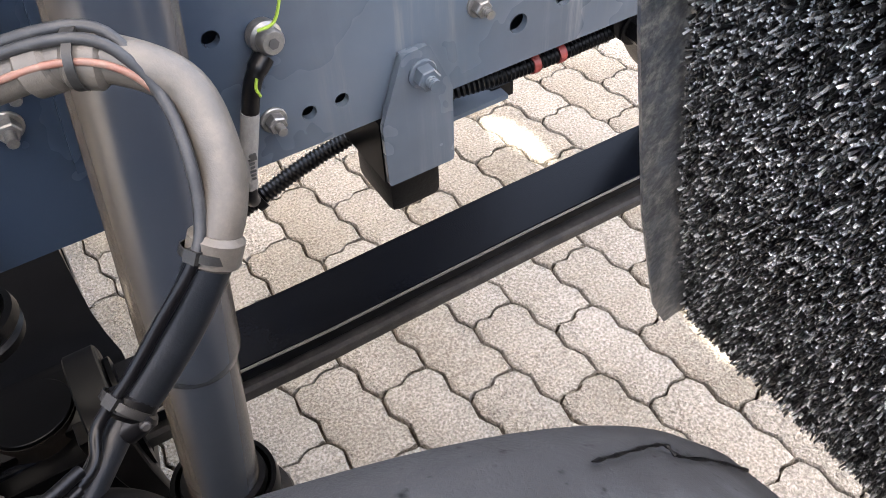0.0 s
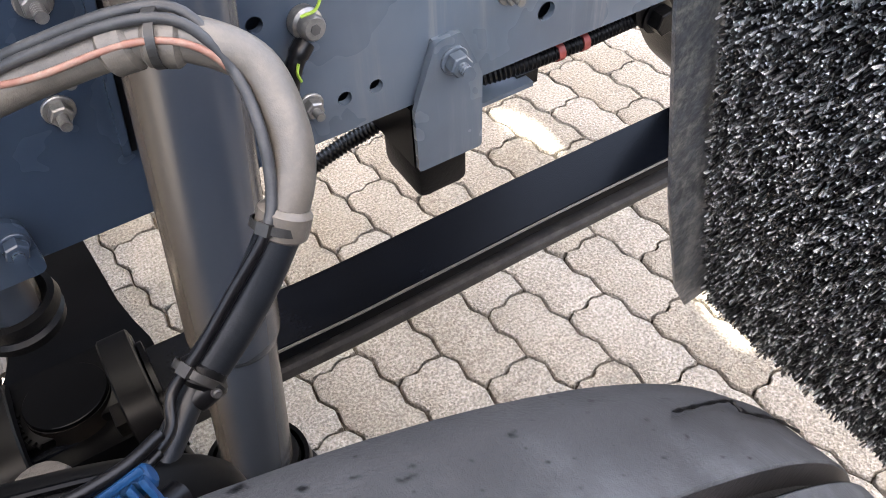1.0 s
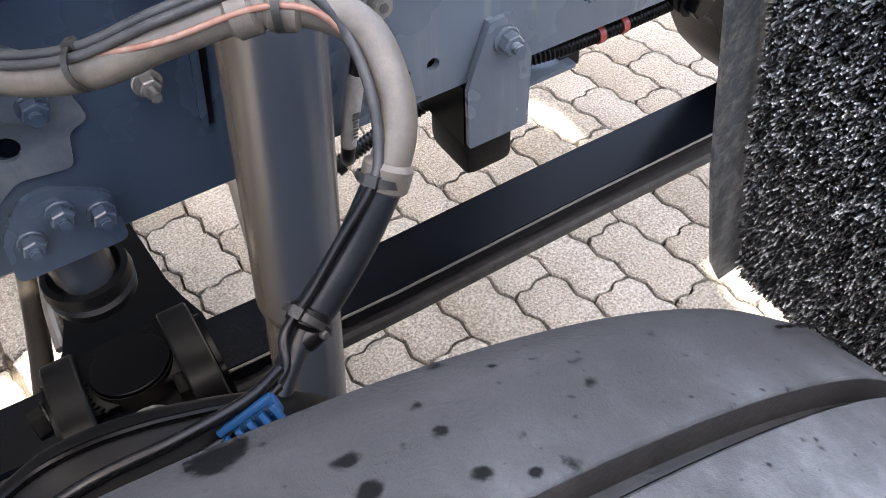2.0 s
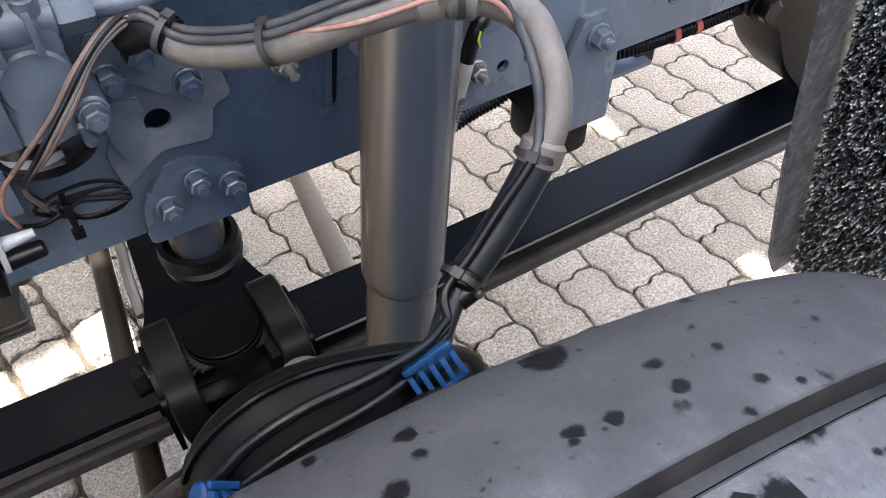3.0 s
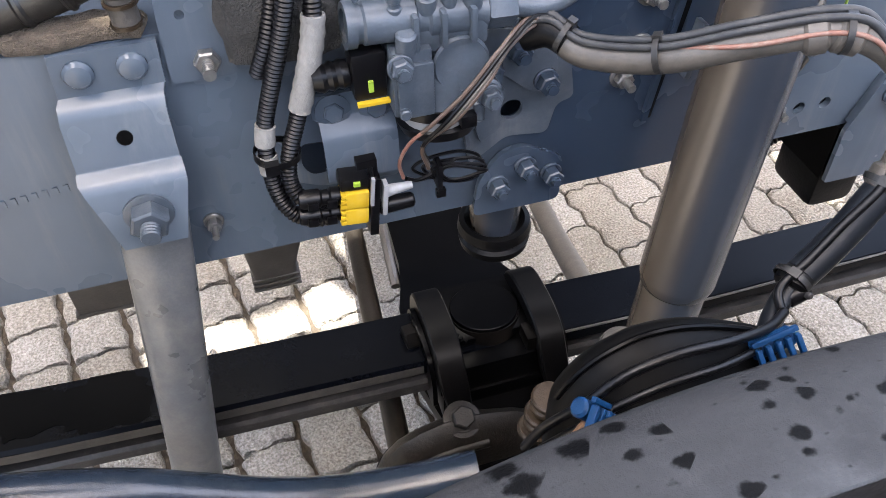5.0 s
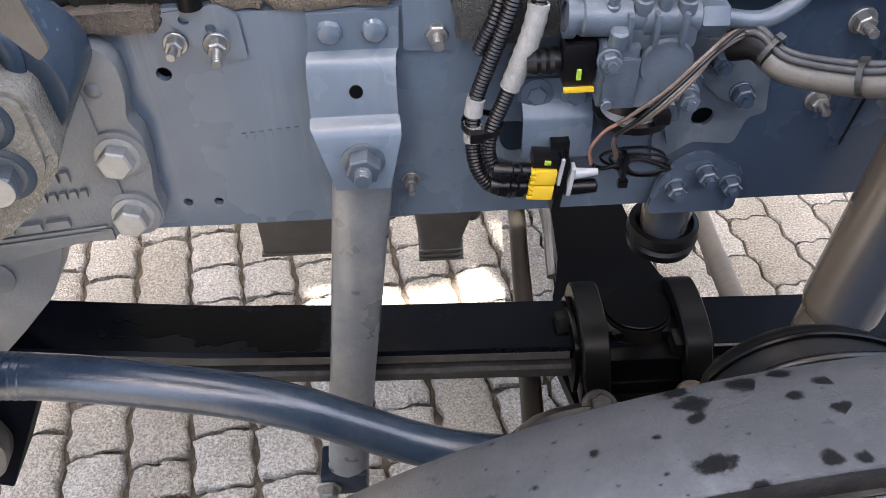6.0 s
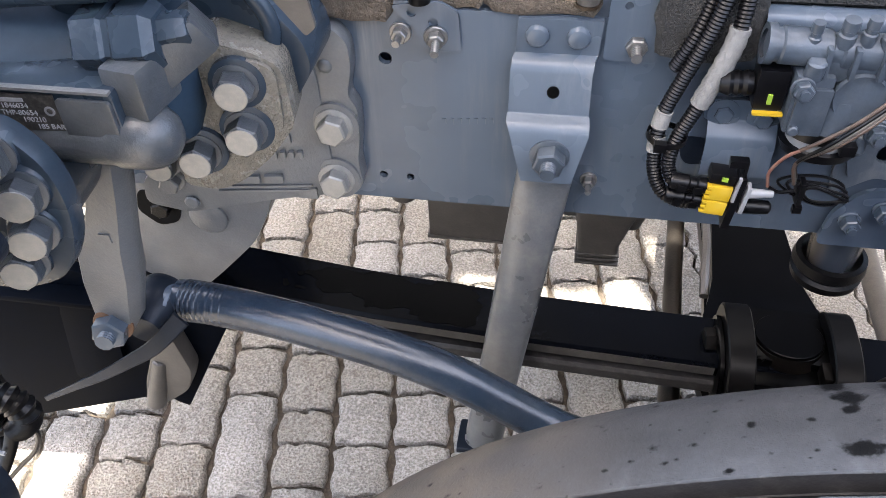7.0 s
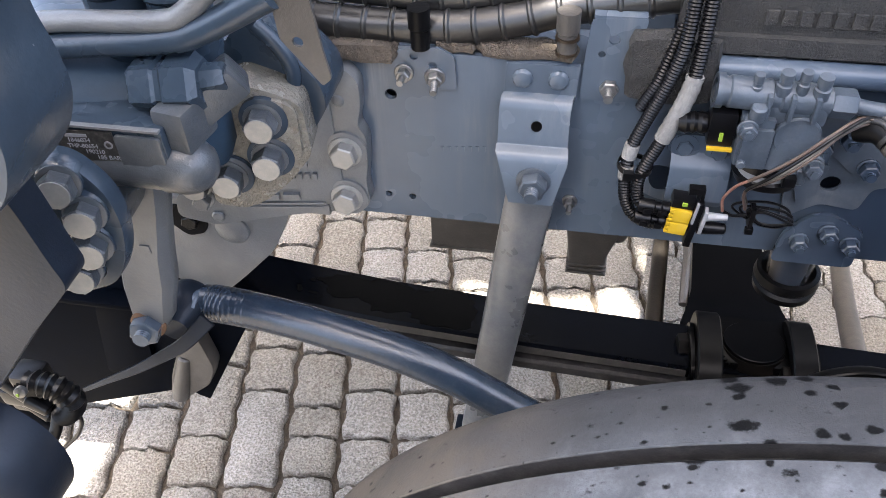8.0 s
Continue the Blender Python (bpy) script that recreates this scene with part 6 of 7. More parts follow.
for x in (-0.865, -0.80):
    part("top_fitting", lathe(bmesh.new(), frame_to((x, -0.15, 1.06), (0, -0.1, 1)), [(0, 0.03), (0.07, 0.03), (0.075, 0.034), (0.11, 0.034), (0.114, 0.03)], 28), GEAR, gear)
mp = frame_to((-0.877, -0.2605, 1.0165), (0.06, -1, 0.02))
np_ = part("name_plate", box(bmesh.new(), (0, 0, 0), (0.062, 0.034, 0.002), mp), NAMEPL, gear, "black metal name plate with worn print")
part("print_bar", box(bmesh.new(), (-0.006, 0.012, 0.0012), (0.022, 0.0035, 0.0006), mp), GREYPL, np_)
part("print_bar", box(bmesh.new(), (-0.02, -0.0135, 0.0012), (0.016, 0.0022, 0.0006), mp), GREYPL, np_)
part("stamp_ring", lathe(bmesh.new(), mp @ pose(0.024, 0.002, 0.001), [(0, 0.0026), (0, 0.0044), (0.0006, 0.0044), (0.0006, 0.0026)], 16, caps=False), GREYPL, np_)


def lettering(text, m, size, mat, parent, depth=0.0004):
    cu = bpy.data.curves.new("lettering", "FONT")
    cu.body, cu.size, cu.extrude = text, size, depth
    tmp = bpy.data.objects.new("lettering", cu)
    scene.collection.objects.link(tmp)
    me = bpy.data.meshes.new_from_object(tmp.evaluated_get(bpy.context.evaluated_depsgraph_get()))
    bpy.data.objects.remove(tmp)
    me.transform(Matrix.Translation(-origin(parent)) @ m)
    me.materials.append(mat)
    ob = new("lettering", me)
    ob.parent = parent
    return ob


for text, u, v in (("1846034", -0.016, 0.0045), ("THP-80654", -0.018, -0.0022), ("190210", -0.002, -0.0085), ("185 BAR", 0.008, -0.0150)):
    lettering(text, mp @ Matrix.Translation((u, v, 0.0012)), 0.0066, GREYPL, np_)
bm = bmesh.new()
cov = rounded([(-0.96, 1.02), (-0.905, 1.036), (-0.868, 1.034), (-0.840, 1.0), (-0.836, 0.96), (-0.846, 0.915), (-0.87, 0.872), (-0.92, 0.85), (-1.0, 0.85), (-1.05, 0.93)], 0.02)
part("sector_cover", plate(bmesh.new(), cov, 0.02, Matrix.Translation((0, -0.286, 0)) @ OUT), GEAR, gear, bevel=0.007)
part("cover_neck", rod(bmesh.new(), (-0.95, -0.2, 0.935), (-0.945, -0.29, 0.935), 0.075, seg=36), GEAR, gear)
for x, z in ((-0.873, 1.013), (-0.860, 0.978), (-0.868, 0.935), (-0.892, 0.897)):
    bm = bmesh.new()
    rod(bm, (x - 0.008, -0.296, z), (x - 0.004, -0.314, z), 0.024, 0.0225, 24, 0.004)
    part("bolt_boss", bm, GEAR, gear)
    lit_face_bolt(gear, (x - 0.003, -0.3145, z), (0.3, -1, 0.1), 0.030, 0.017, 0.0205, 31 * (z * 10 % 3))
for nm, pts, r, mat in (("supply_pipe", [(-1.0, -0.22, 1.08), (-0.945, -0.205, 1.105), (-0.90, -0.2, 1.113), (-0.80, -0.2, 1.119), (-0.77, -0.2, 1.13), (-0.735, -0.2, 1.16)], 0.0105, CAST), ("return_pipe", [(-1.0, -0.215, 1.045), (-0.955, -0.2, 1.075), (-0.925, -0.2, 1.086), (-0.80, -0.2, 1.10), (-0.755, -0.2, 1.115), (-0.685, -0.2, 1.152)], 0.0135, GEAR)):
    pp = thing(nm, pts[2], "painted steering oil pipe bending over the gear", "pipe", "steering oil pipes")
    part("pipe", sweep(bmesh.new(), spline(pts, 8), r, 18), mat, pp)
sb = thing("support_strap", (-0.66, -0.18, 1.07), "thin grey flat steel strap with a hole", "strap")
part("strap", plate(bmesh.new(), rounded([(-0.690, 1.20), (-0.656, 1.20), (-0.6455, 1.10), (-0.641, 1.072), (-0.650, 1.064), (-0.684, 1.11)], 0.003, 3), 0.004, Matrix.Translation((0, -0.198, 0)) @ OUT, [(-0.6675, 1.108, 0.0052)]), BOXPL, sb)

# ---- steering arm and drag link ----
pit = thing("pitman_arm", (-0.95, -0.17, 0.62), "grey forged steering arm with a rust-ringed nut", "steering arm")
bm = bmesh.new()
rows = []
for p, w, h in (((-0.880, -0.17, 0.95), 0.022, 0.022), ((-0.900, -0.172, 0.86), 0.023, 0.022), ((-0.910, -0.172, 0.83), 0.026, 0.022), ((-0.929, -0.172, 0.785), 0.035, 0.022), ((-0.940, -0.172, 0.732), 0.036, 0.022), ((-0.951, -0.172, 0.68), 0.030, 0.02), ((-0.955, -0.172, 0.655), 0.026, 0.019), ((-0.958, -0.172, 0.636), 0.015, 0.016)):
    sec = [(-1, -0.5), (-0.75, -1), (0.75, -1), (1, -0.5), (1, 0.5), (0.75, 1), (-0.75, 1), (-1, 0.5)]
    rows.append([bm.verts.new((p[0] + u * w, p[1] + v * h, p[2] + u * w * 0.2)) for u, v in sec])
for a, b in zip(rows[:-1], rows[1:]):
    for j in range(8):
        bm.faces.new((a[j], a[(j + 1) % 8], b[(j + 1) % 8], b[j]))
bm.faces.new(rows[0])
bm.faces.new(rows[-1][::-1])
part("arm", bm, CAST, pit, bevel=0.003)
part("rust_ring", lathe(bmesh.new(), frame_to((-0.956, -0.190, 0.661), (0.12, -1, 0.12)), [(0, 0.024), (0.003, 0.024), (0.004, 0.022)], 28), RUST, pit, "rusty washer ring")
bolt(pit, (-0.9565, -0.194, 0.659), (0.12, -1, 0.12), 0.037, 0.017, 0.0, 0.012, PAINT, "nut", 15)
part("cap_letter", box(bmesh.new(), (-0.912, -0.195, 0.81), (0.012, 0.002, 0.012)), CAST, pit)

drag = thing("drag_link", (-0.928, -0.123, 0.60), "blue-grey painted bent tubular drag link", "drag link")
DP = [(-0.915, -0.115, 0.628), (-0.85, -0.119, 0.629), (-0.77, -0.122, 0.618), (-0.70, -0.125, 0.602), (-0.63, -0.128, 0.583), (-0.56, -0.132, 0.556), (-0.50, -0.137, 0.523), (-0.43, -0.144, 0.488), (-0.36, -0.152, 0.470), (-0.28, -0.162, 0.468), (-0.20, -0.172, 0.475)]
part("tube", sweep(bmesh.new(), spline(DP, 8), 0.0262, 28), LINK, drag)
bm = bmesh.new()
sweep(bm, spline([(-0.905, -0.1156, 0.6285), (-0.88, -0.1173, 0.6297), (-0.845, -0.1193, 0.6285)], 12), lambda k: (0.0274 if k % 3 else 0.0264) - 0.00003 * k, 28)
part("crimp", bm, LINK, drag, "crimped threaded end")
bm = bmesh.new()
lathe(bm, frame_to((-0.940, -0.098, 0.625), (0, -1, 0)), [(0, 0.03), (0.01, 0.035), (0.04, 0.034), (0.055, 0.026), (0.07, 0.022)], 28)
part("ball_socket", bm, DARKBLUE, drag, "dark ball joint socket")
part("clamp_ring", rod(bmesh.new(), (-0.925, -0.123, 0.6245), (-0.912, -0.1245, 0.6255), 0.030, seg=28, edge=0.003), PAINT, drag)
tie = thing("strap_tail", (-0.98, -0.2, 0.58), "thin dark blue-grey strap hanging from the joint", "strap")
part("strap", ribbon(bmesh.new(), spline([(-0.885, -0.165, 0.652), (-0.92, -0.185, 0.618), (-0.96, -0.190, 0.588), (-1.01, -0.190, 0.550), (-1.06, -0.190, 0.517), (-1.12, -0.190, 0.477)], 6), lambda f: 0.012 - 0.0085 * f, 0.005, (0.3, -0.7, 0.6)), DARKBLUE, tie)

# ---- lower front plate ----
hp = thing("front_hanger_plate", (-1.1, -0.03, 0.28), "black painted plate below the steering gear", "plate")
outl = [(-0.905, 0.50), (-1.026, 0.272), (-1.045, 0.28), (-1.063, 0.297), (-1.53, 0.10), (-1.8, 0.10), (-1.8, 0.60), (-1.2, 0.60), (-1.0, 0.55)]
part("plate", plate(bmesh.new(), outl, 0.02, Matrix.Translation((0, -0.025, 0)) @ OUT), NAVY, hp, bevel=0.003)
part("edge_plate", plate(bmesh.new(), [(-0.905, 0.50), (-0.93, 0.50), (-1.05, 0.28), (-1.026, 0.272)], 0.07, Matrix.Translation((0, 0.04, 0)) @ OUT), NAVY, hp)
part("top_lip", box(bmesh.new(), (-1.23, -0.062, 0.545), (0.40, 0.035, 0.012), pose(0, 0, 0)), NAVY, hp, bevel=0.004)
part("stiffener", plate(bmesh.new(), rounded([(-1.16, 0.52), (-1.08, 0.53), (-1.10, 0.36), (-1.2, 0.33)], 0.02), 0.012, Matrix.Translation((0, -0.0455, 0)) @ OUT), NAVY, hp, bevel=0.004)
part("lever", plate(bmesh.new(), rounded([(-0.985, 0.51), (-0.972, 0.412), (-0.990, 0.365), (-1.045, 0.316), (-1.077, 0.31), (-1.056, 0.38), (-1.02, 0.463)], 0.014), 0.03, Matrix.Translation((0, -0.046, 0)) @ OUT), BOXPL, hp, bevel=0.006)
part("lever_rib", rod(bmesh.new(), (-1.055, -0.078, 0.322), (-1.02, -0.07, 0.43), 0.0155, 0.012, 16, 0.003), BOXPL, hp)
bolt(hp, (-1.056, -0.078, 0.320), (0, -0.6, -1), 0.024, 0.008, 0.0, 0.0, BOXPL, "bolt", dome=True)

lc = thing("corner_loom", (-1.06, -0.3, 0.6), "black corrugated loom and plug at the front corner", "cable loom")
part("conduit", corrugated(bmesh.new(), [(-1.058, -0.3, 0.586), (-1.075, -0.3, 0.55), (-1.10, -0.3, 0.507), (-1.134, -0.3, 0.456), (-1.2, -0.3, 0.38)], 0.0085, 0.0052, 14), CABLE, lc)
bm = bmesh.new()
box(bm, (-1.075, -0.29, 0.650), (0.04, 0.035, 0.03), pose(0, 0, 0))
box(bm, (-1.105, -0.285, 0.61), (0.05, 0.04, 0.03), pose(0, 0, 0))
box(bm, (-1.12, -0.275, 0.572), (0.04, 0.03, 0.025), pose(0, 0, 0))
rod(bm, (-1.09, -0.30, 0.615), (-1.06, -0.305, 0.600), 0.012, 0.01, 14, 0.002)
part("plug_block", bm, CABLE, lc, bevel=0.006)
part("plug_screw", lathe(bmesh.new(), frame_to((-1.058, -0.326, 0.672), (0.2, -1, 0.4)), [(0, 0.0075), (0.006, 0.0075), (0.008, 0.004)], 16), STEEL, lc)
part("screw_mark", box(bmesh.new(), (-1.0565, -0.336, 0.675), (0.003, 0.002, 0.004)), LIME, lc)
part("boot", sweep(bmesh.new(), even(spline([(-1.085, -0.295, 0.640), (-1.06, -0.3, 0.652), (-1.035, -0.3, 0.645), (-1.024, -0.3, 0.625), (-1.033, -0.3, 0.603), (-1.052, -0.3, 0.585)], 8), 0.0042), lambda k: 0.018 if k % 2 else 0.0145, 18), CABLE, lc, "ribbed rubber boot")
part("stray_wire", sweep(bmesh.new(), spline([(-1.03, -0.3, 0.60), (-1.028, -0.3, 0.575), (-1.05, -0.3, 0.535), (-1.085, -0.3, 0.495), (-1.14, -0.3, 0.43)], 8), 0.003, 8), CABLE, lc)
for p, q in (((-1.16, -0.28, 0.66), (-1.07, -0.3, 0.60)), ((-1.15, -0.27, 0.60), (-1.08, -0.29, 0.56)), ((-1.17, -0.27, 0.54), (-1.11, -0.285, 0.50))):
    part("plug", rod(bmesh.new(), p, q, 0.016, 0.012, 14, 0.003), CABLE, lc)
part("side_clip", box(bmesh.new(), (-1.083, -0.315, 0.548), (0.016, 0.004, 0.004)), GREYPL, lc)

# ---- near corner parts ----
bl = thing("air_bellow", (-0.86, -0.46, 1.1), "dark blue rounded housing near the front corner", "housing")
shell = rounded([(-0.99, 1.33), (-0.706, 1.33), (-0.711, 1.269), (-0.706, 1.244), (-0.705, 1.220), (-0.716, 1.192), (-0.742, 1.163), (-0.789, 1.135), (-0.99, 1.06)], 0.03, 5)
part("shell", plate(bmesh.new(), shell, 0.07, Matrix.Translation((0, -0.452, 0)) @ OUT), GEAR, bl, bevel=0.016)
part("inner_flange", plate(bmesh.new(), [(0.97 * (x + 0.86) - 0.87, 0.97 * (z - 1.2) + 1.2) for x, z in shell], 0.02, Matrix.Translation((-0.03, -0.435, -0.005)) @ OUT), DARKBLUE, bl)
wd = thing("corner_wedge", (-0.85, -0.43, 0.64), "dark blue painted wedge bracket near the front corner", "bracket")
part("plate", plate(bmesh.new(), rounded([(-1.1, 1.12), (-0.80, 1.147), (-0.791, 1.114), (-0.784, 1.059), (-0.779, 1.036), (-0.842, 0.965), (-0.944, 0.839), (-1.188, 0.639), (-1.3, 0.70)], 0.012), 0.03, Matrix.Translation((0, -0.425, 0)) @ OUT), DARKBLUE, wd, bevel=0.008)
part("support_arm", rod(bmesh.new(), (-1.03, -0.43, 0.95), (-1.03, -0.24, 0.95), 0.03, seg=18), GEAR, wd)
part("support_arm", rod(bmesh.new(), (-0.95, -0.46, 1.15), (-1.02, -0.20, 1.02), 0.03, seg=18), GEAR, bl)

hc = thing("hub_cover", (-0.99, -0.50, 0.66), "grey-blue rounded cover low at the front corner", "cover")
part("dome", lathe(bmesh.new(), frame_to((-0.985, -0.46, 0.745), (0, -1, 0.1)), [(-0.02, 0.085), (0.02, 0.085), (0.035, 0.08), (0.05, 0.066), (0.06, 0.045), (0.065, 0.02)], 36), DARKBLUE, hc)
part("arm", rod(bmesh.new(), (-0.99, -0.44, 0.75), (-1.12, -0.42, 0.70), 0.025, seg=16), DARKBLUE, hc)

# ---- mud flap with bristles ----
flap = thing("spray_flap", (0.56, -0.4, 0.42), "black bristled spray flap with a worn grey edge strip", "mud flap")


def fx(z):
    """x of the flap's face at height z."""
    return float(np.interp(z, [0.40, 0.432, 0.66, 0.89, 1.1], [0.606, 0.60, 0.535, 0.487, 0.455]))


bm = bmesh.new()
rows = [[bm.verts.new((fx(z) + dx, y, z)) for dx, y in ((0.004, -0.205), (0.004, -0.80), (0.012, -0.80), (0.012, -0.205))] for z in np.linspace(0.425, 1.06, 12)]
for a, b in zip(rows[:-1], rows[1:]):
    for j in range(4):
        bm.faces.new((a[j], a[(j + 1) % 4], b[(j + 1) % 4], b[j]))
bm.faces.new(rows[0])
bm.faces.new(rows[-1][::-1])
part("backing", bm, RUBBER, flap)
bm = bmesh.new()
zs = np.linspace(0.437, 1.02, 14)
rows = []
for z in zs:
    x1 = fx(z) + 0.012
    x0 = x1 - 0.064 + (0.012 if z < 0.44 else 0)
    rows.append([bm.verts.new(v) for v in ((x0, -0.203, z), (x1, -0.199, z), (x1, -0.1925, z), (x0 + 0.002, -0.1965, z))])
for a, b in zip(rows[:-1], rows[1:]):
    for j in range(4):
        bm.faces.new((a[j], a[(j + 1) % 4], b[(j + 1) % 4], b[j]))
bm.faces.new(rows[0])
bm.faces.new(rows[-1][::-1])
part("edge_strip", bm, FLAP, flap, "worn grey plastic edge strip")
bm = bmesh.new()
box(bm, (0, -0.3, 0.027), (0.06, 0.62, 0.05), Matrix.Translation((fx(0.95) - 0.012, -0.2, 0.915)) @ pose(0, 0, 0, -25))
part("top_rail", bm, FLAP, flap, "dusty grey top rail", bevel=0.006)
part("support_tube", rod(bmesh.new(), (fx(0.95) + 0.03, -0.75, 0.955), (fx(0.95) + 0.03, 0.0, 0.955), 0.02, seg=18), BLACK, flap)
rb_ = random.Random(11)
bv, bf = [], []
for k in range(23000):
    y = rb_.uniform(-0.66, -0.2075)
    z = rb_.uniform(0.428, min(1.02, 0.93 + 0.45 * (-0.2 - y)))
    p = Vector((fx(z) + 0.004, y, z))
    d = Vector((-1, rb_.gauss(-0.16, 0.15), rb_.gauss(0.26, 0.17))).normalized()
    n = rb_.uniform(0.010, 0.021)
    u = d.orthogonal().normalized()
    v = d.cross(u)
    r = rb_.uniform(0.0011, 0.0017)
    q = p + d * n + Vector((0, 0, rb_.uniform(-0.004, 0.001)))
    o = len(bv)
    for c in (p, q):
        for a in (0.0, 2.094, 4.189):
            bv.append(tuple(c + (u * math.cos(a) + v * math.sin(a)) * r))
    bf += [(o, o + 1, o + 4, o + 3), (o + 1, o + 2, o + 5, o + 4), (o + 2, o, o + 3, o + 5), (o + 3, o + 4, o + 5)]
me = bpy.data.meshes.new("bristles")
me.from_pydata(bv, [], bf)
me.materials.append(BRISTLE)
br = new("bristles", me)
br.parent = flap
br.matrix_basis = Matrix.Translation(-origin(flap))
br["kind"] = "stuff"
br["label"] = "dense stiff black plastic bristles"

# ---- ground ----
ground = new("ground", bpy.data.meshes.new("ground"))
bm = bmesh.new()
bmesh.ops.create_grid(bm, x_segments=1, y_segments=1, size=400)
bmesh.ops.translate(bm, vec=(0, 0, -0.02), verts=bm.verts)
bm.to_mesh(ground.data)
bm.free()
ground.data.materials.append(SAND)
tagged(ground, "dark sandy ground round and under the grey concrete paving", "ground", kind="structure")
far_paving = new("pavement", bpy.data.meshes.new("pavement"))
HX, HY0, HY1, FAR = 2.2, -0.85, 3.1, 60.0
me = far_paving.data
me.from_pydata([(x, y, -0.004) for x, y in ((-FAR, -FAR), (FAR, -FAR), (FAR, FAR), (-FAR, FAR), (-HX, HY0), (HX, HY0), (HX, HY1), (-HX, HY1))], [], [(0, 1, 5, 4), (1, 2, 6, 5), (2, 3, 7, 6), (3, 0, 4, 7)])
me.materials.append(STONE)
tagged(far_paving, "grey concrete paving that goes on round the truck", "pavement", kind="structure")
PS, PE = Vector((-0.1743, 0.9847, 0)), Vector((0.9847, 0.1743, 0))
P0 = Vector((0.583, 0.199, 0))
PL, PW = 0.2225, 0.1125
# joints of the columns whose half pavers lie unevenly
LAID = {-15: [0.142, 0.024], -14: [0.732, 0.6175, 0.5, 0.385, 0.2595, 0.024], -13: [0.831, 0.60, 0.48, 0.365, 0.2157, 0.1378, 0.0452], -12: [0.83, 0.712, 0.6, 0.49, 0.375, 0.255, 0.131, 0.02], -11: [0.70, 0.588, 0.48, 0.365, 0.25, 0.13, 0.02]}


def column(c):
    """Where the joint left of a paver column runs."""
    if c > 4:
        return 0.378 + (c - 4) * 0.1085
    if c < -15:
        return -1.791 + (c + 15) * 0.1185
    return float(np.interp(c, [-15, -6, 0, 4], [-1.791, -0.7275, -0.052, 0.378]))


def paver_outline(L, gap, worn):
    """A paver with three waves along its sides and two at its ends, alike in both halves."""
    amp, per, out = (0.0034 if worn else 0.0062), PL / 3, []
    ns = max(6, round((24 if worn else 12) * L / PL))
    tri = lambda f: 1 - 4 * abs((f + 0.5) % 1.0 - 0.5)
    side = lambda y: amp * tri((y - PL / 2) / per)
    end = lambda x: (0.0035 if worn else 0.0058) * tri((x + PW / 2 - 0.019) / 0.056)
    h = PW / 2 - gap / 2
    for k in range(1, ns):
        out.append((h + side(L * k / ns), L * k / ns))
    for k in range(8, -1, -1):
        x = (-1 + 0.25 * k) * (h - 0.004)
        out.append((x, L - gap / 2 + end(x)))
    for k in range(ns - 1, 0, -1):
        out.append((-h - side(L * k / ns), L * k / ns))
    for k in range(9):
        x = (-1 + 0.25 * k) * (h - 0.004)
        out.append((x, gap / 2 + end(x)))
    return out


def paver_verts(L, worn, seed):
    rnd = random.Random(seed)
    o = paver_outline(L, 0.0105 if worn else 0.006, worn)
    wob = 0.004 if worn else 0.0012
    o = [(x + wob * noise.noise(Vector((x * 42, y * 42, seed))), y + wob * noise.noise(Vector((x * 42, y * 42, seed + 9)))) for x, y in o]
    if worn:
        o = [(x + 0.0016 * noise.noise(Vector((x * 170, y * 170, seed))), y + 0.0016 * noise.noise(Vector((x * 170, y * 170, seed + 5)))) for x, y in o]
    c = Vector((0.0, L / 2))
    rings = []
    for z, inset in ((-0.04, -0.001), (-0.006, 0.0), (-0.0022, 0.0014), (0.0, 0.0045)) if not worn else ((-0.04, -0.002), (-0.011, 0.0), (-0.004, 0.003), (0.0, 0.010)):
        ring = []
        for x, y in o:
            d = c - Vector((x, max(0.03, min(L - 0.03, y)) if abs(x) > 0.045 else L / 2))
            p = Vector((x, y)) + d.normalized() * inset
            ring.append((p.x, p.y, z + (rnd.uniform(-1, 1) * (0.0016 if worn else 0.0006) if z > -0.03 else 0)))
        rings.append(ring)
    m = len(o)
    verts = [v for r in rings for v in r]
    faces = [(a * m + k, a * m + (k + 1) % m, (a + 1) * m + (k + 1) % m, (a + 1) * m + k) for a in range(3) for k in range(m)]
    faces.append(tuple(range(3 * m, 4 * m)))
    return verts, faces


PAVERS = {}


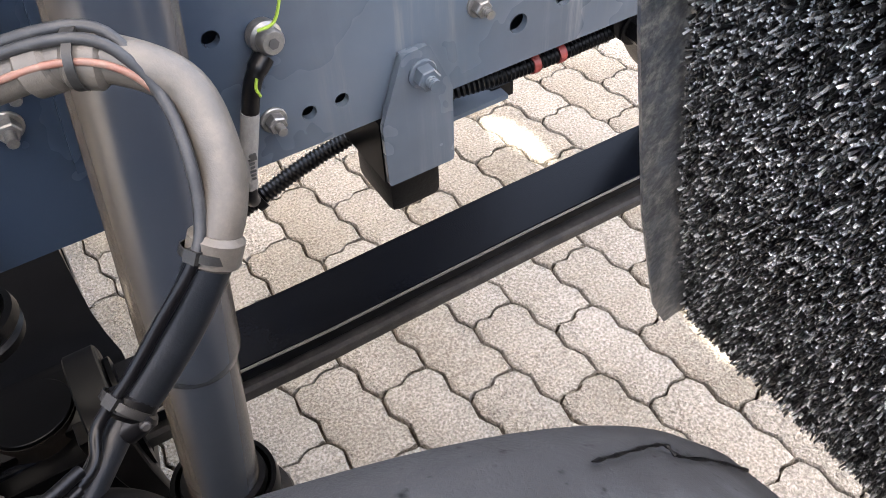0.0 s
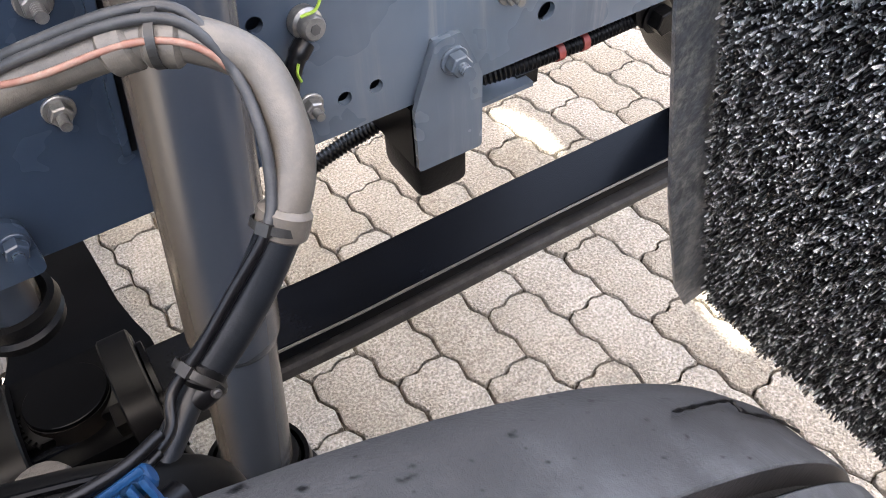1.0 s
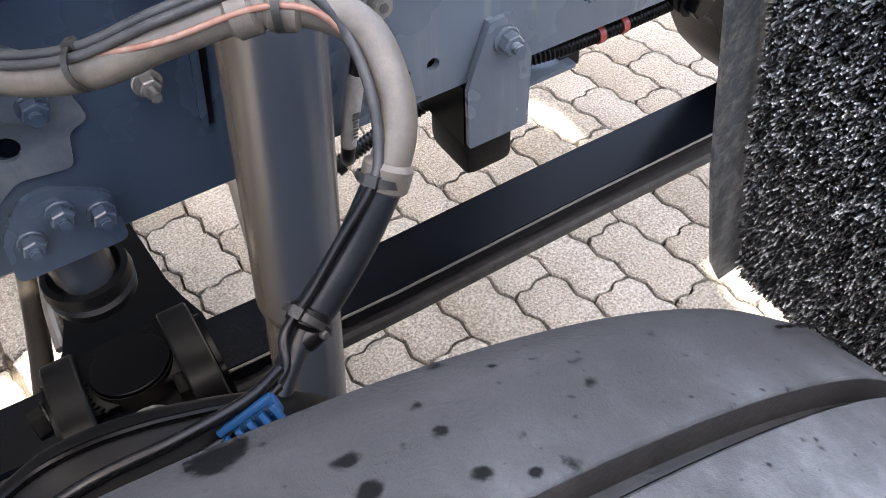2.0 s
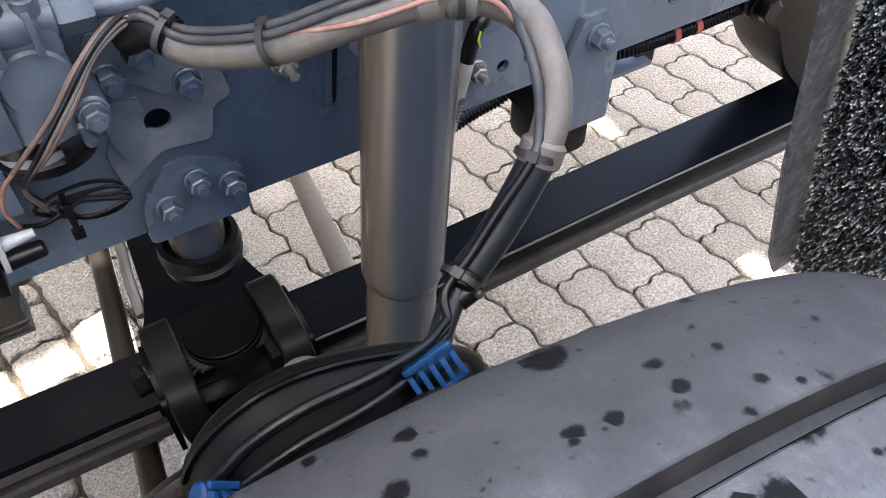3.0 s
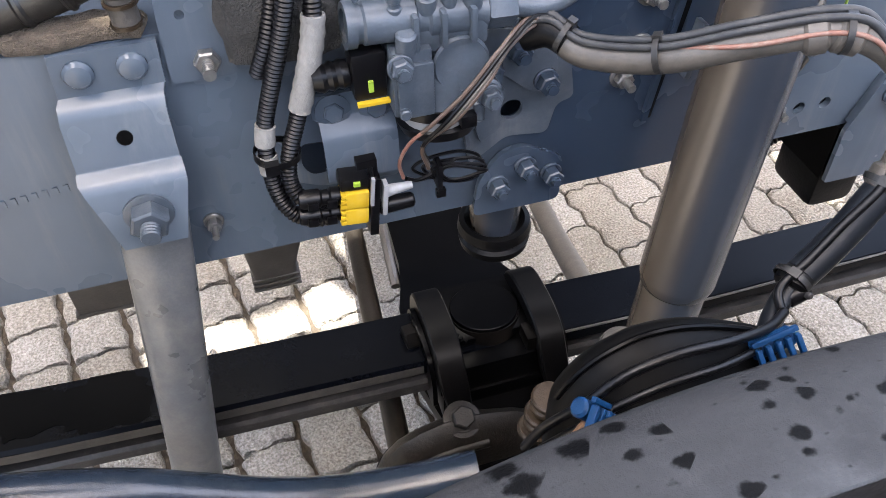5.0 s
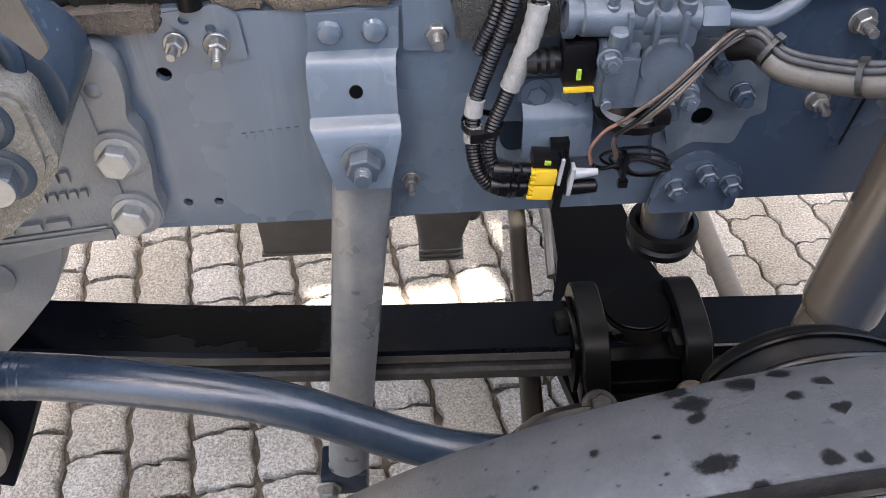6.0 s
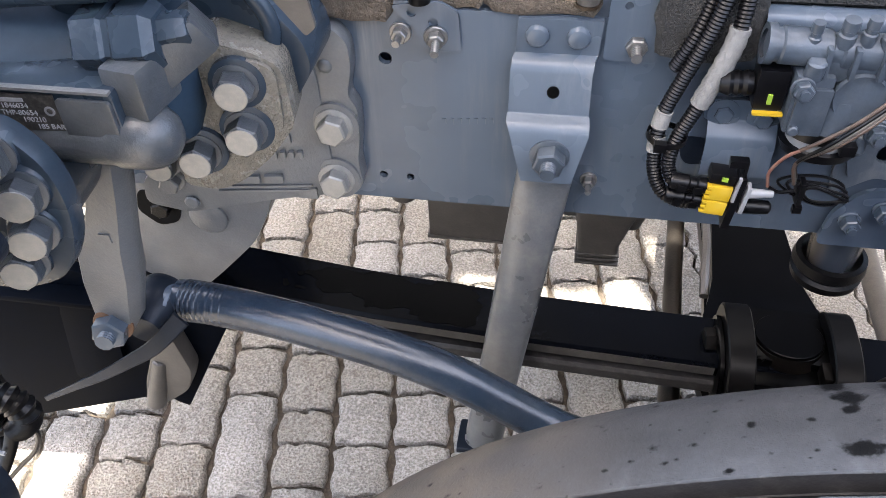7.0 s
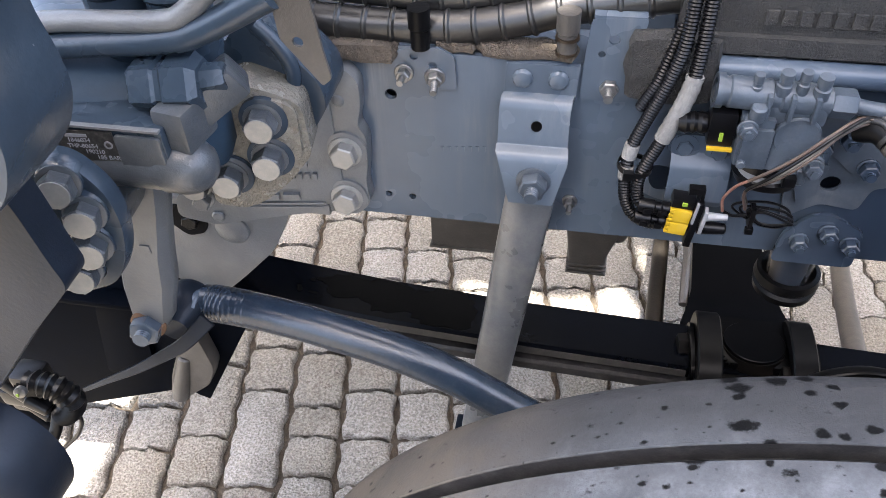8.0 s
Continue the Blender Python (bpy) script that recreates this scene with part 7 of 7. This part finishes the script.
def paver_mesh(L, worn, v):
    L = round(L / 0.01) * 0.01 if abs(L - PL) > 0.004 else PL
    key = (L, worn, v)
    if key not in PAVERS:
        vs, fs = paver_verts(L, worn, len(PAVERS))
        me = bpy.data.meshes.new("paver")
        me.from_pydata(vs, [], fs)
        me.materials.append(STONE)
        smooth_by_angle(me, 50)
        PAVERS[key] = (me, vs, fs)
    return L, PAVERS[key]


rnd = random.Random(5)
ROT = Matrix((PE, PS, Vector((0, 0, 1)))).transposed().to_4x4()
spots = []
for col in range(-26, 22):
    e0, e1 = column(col), column(col + 1)
    cuts = []
    s = (-14 if col % 2 == 0 else -14.5) * PL
    while s < 3.4:
        base = P0 + PE * e0 + PS * s
        half = base.x < -0.24 + 0.1 * math.sin(col * 1.7) and rnd.random() < 0.72
        cuts.append(s)
        s += PL / 2 if half else PL
    if col in LAID:
        own = LAID[col]
        cuts = [c for c in cuts if c < own[-1] - 0.08] + sorted(own) + [c for c in cuts if c > own[0] + 0.08]
    for s0, s1 in zip(cuts[:-1], cuts[1:]):
        base = P0 + PE * ((e0 + e1) / 2) + PS * s0
        mid = base + PS * ((s1 - s0) / 2)
        if -2.3 < mid.x < 2.3 and mid.y > -0.95 and mid.y < 3.2:
            spots.append((mid, base, s1 - s0, (e1 - e0) / PW))
spots.sort(key=lambda q: (q[0].x + 0.05) ** 2 * 0.55 + (q[0].y - 0.75) ** 2)
stuff_v, stuff_f = [], []
for k, (mid, base, length, wide) in enumerate(spots):
    worn = mid.x < -0.2 + 0.08 * math.sin(mid.y * 9)
    L, (me, vs, fs) = paver_mesh(length, worn, rnd.randrange(4))
    t = 1.0 if worn else 0.45
    m = Matrix.Translation(base + zup(rnd.uniform(-0.004, 0.001) * t)) @ ROT @ pose(0, 0, 0, rnd.uniform(-1, 1) * t, rnd.uniform(-1.3, 1.3) * t, rnd.uniform(-0.8, 0.8) * t) @ Matrix.Diagonal((wide, length / L, 1, 1))
    if k < 300:
        ob = new("paver", me)
        ob.parent = ground
        ob.matrix_basis = m
    else:
        off = len(stuff_v)
        stuff_v += [tuple(m @ Vector(q)) for q in vs]
        stuff_f += [tuple(i + off for i in f) for f in fs]
me = bpy.data.meshes.new("paver_field")
me.from_pydata(stuff_v, [], stuff_f)
me.materials.append(STONE)
smooth_by_angle(me, 50)
field = new("paver_field", me)
field.parent = ground
field["kind"] = "stuff"
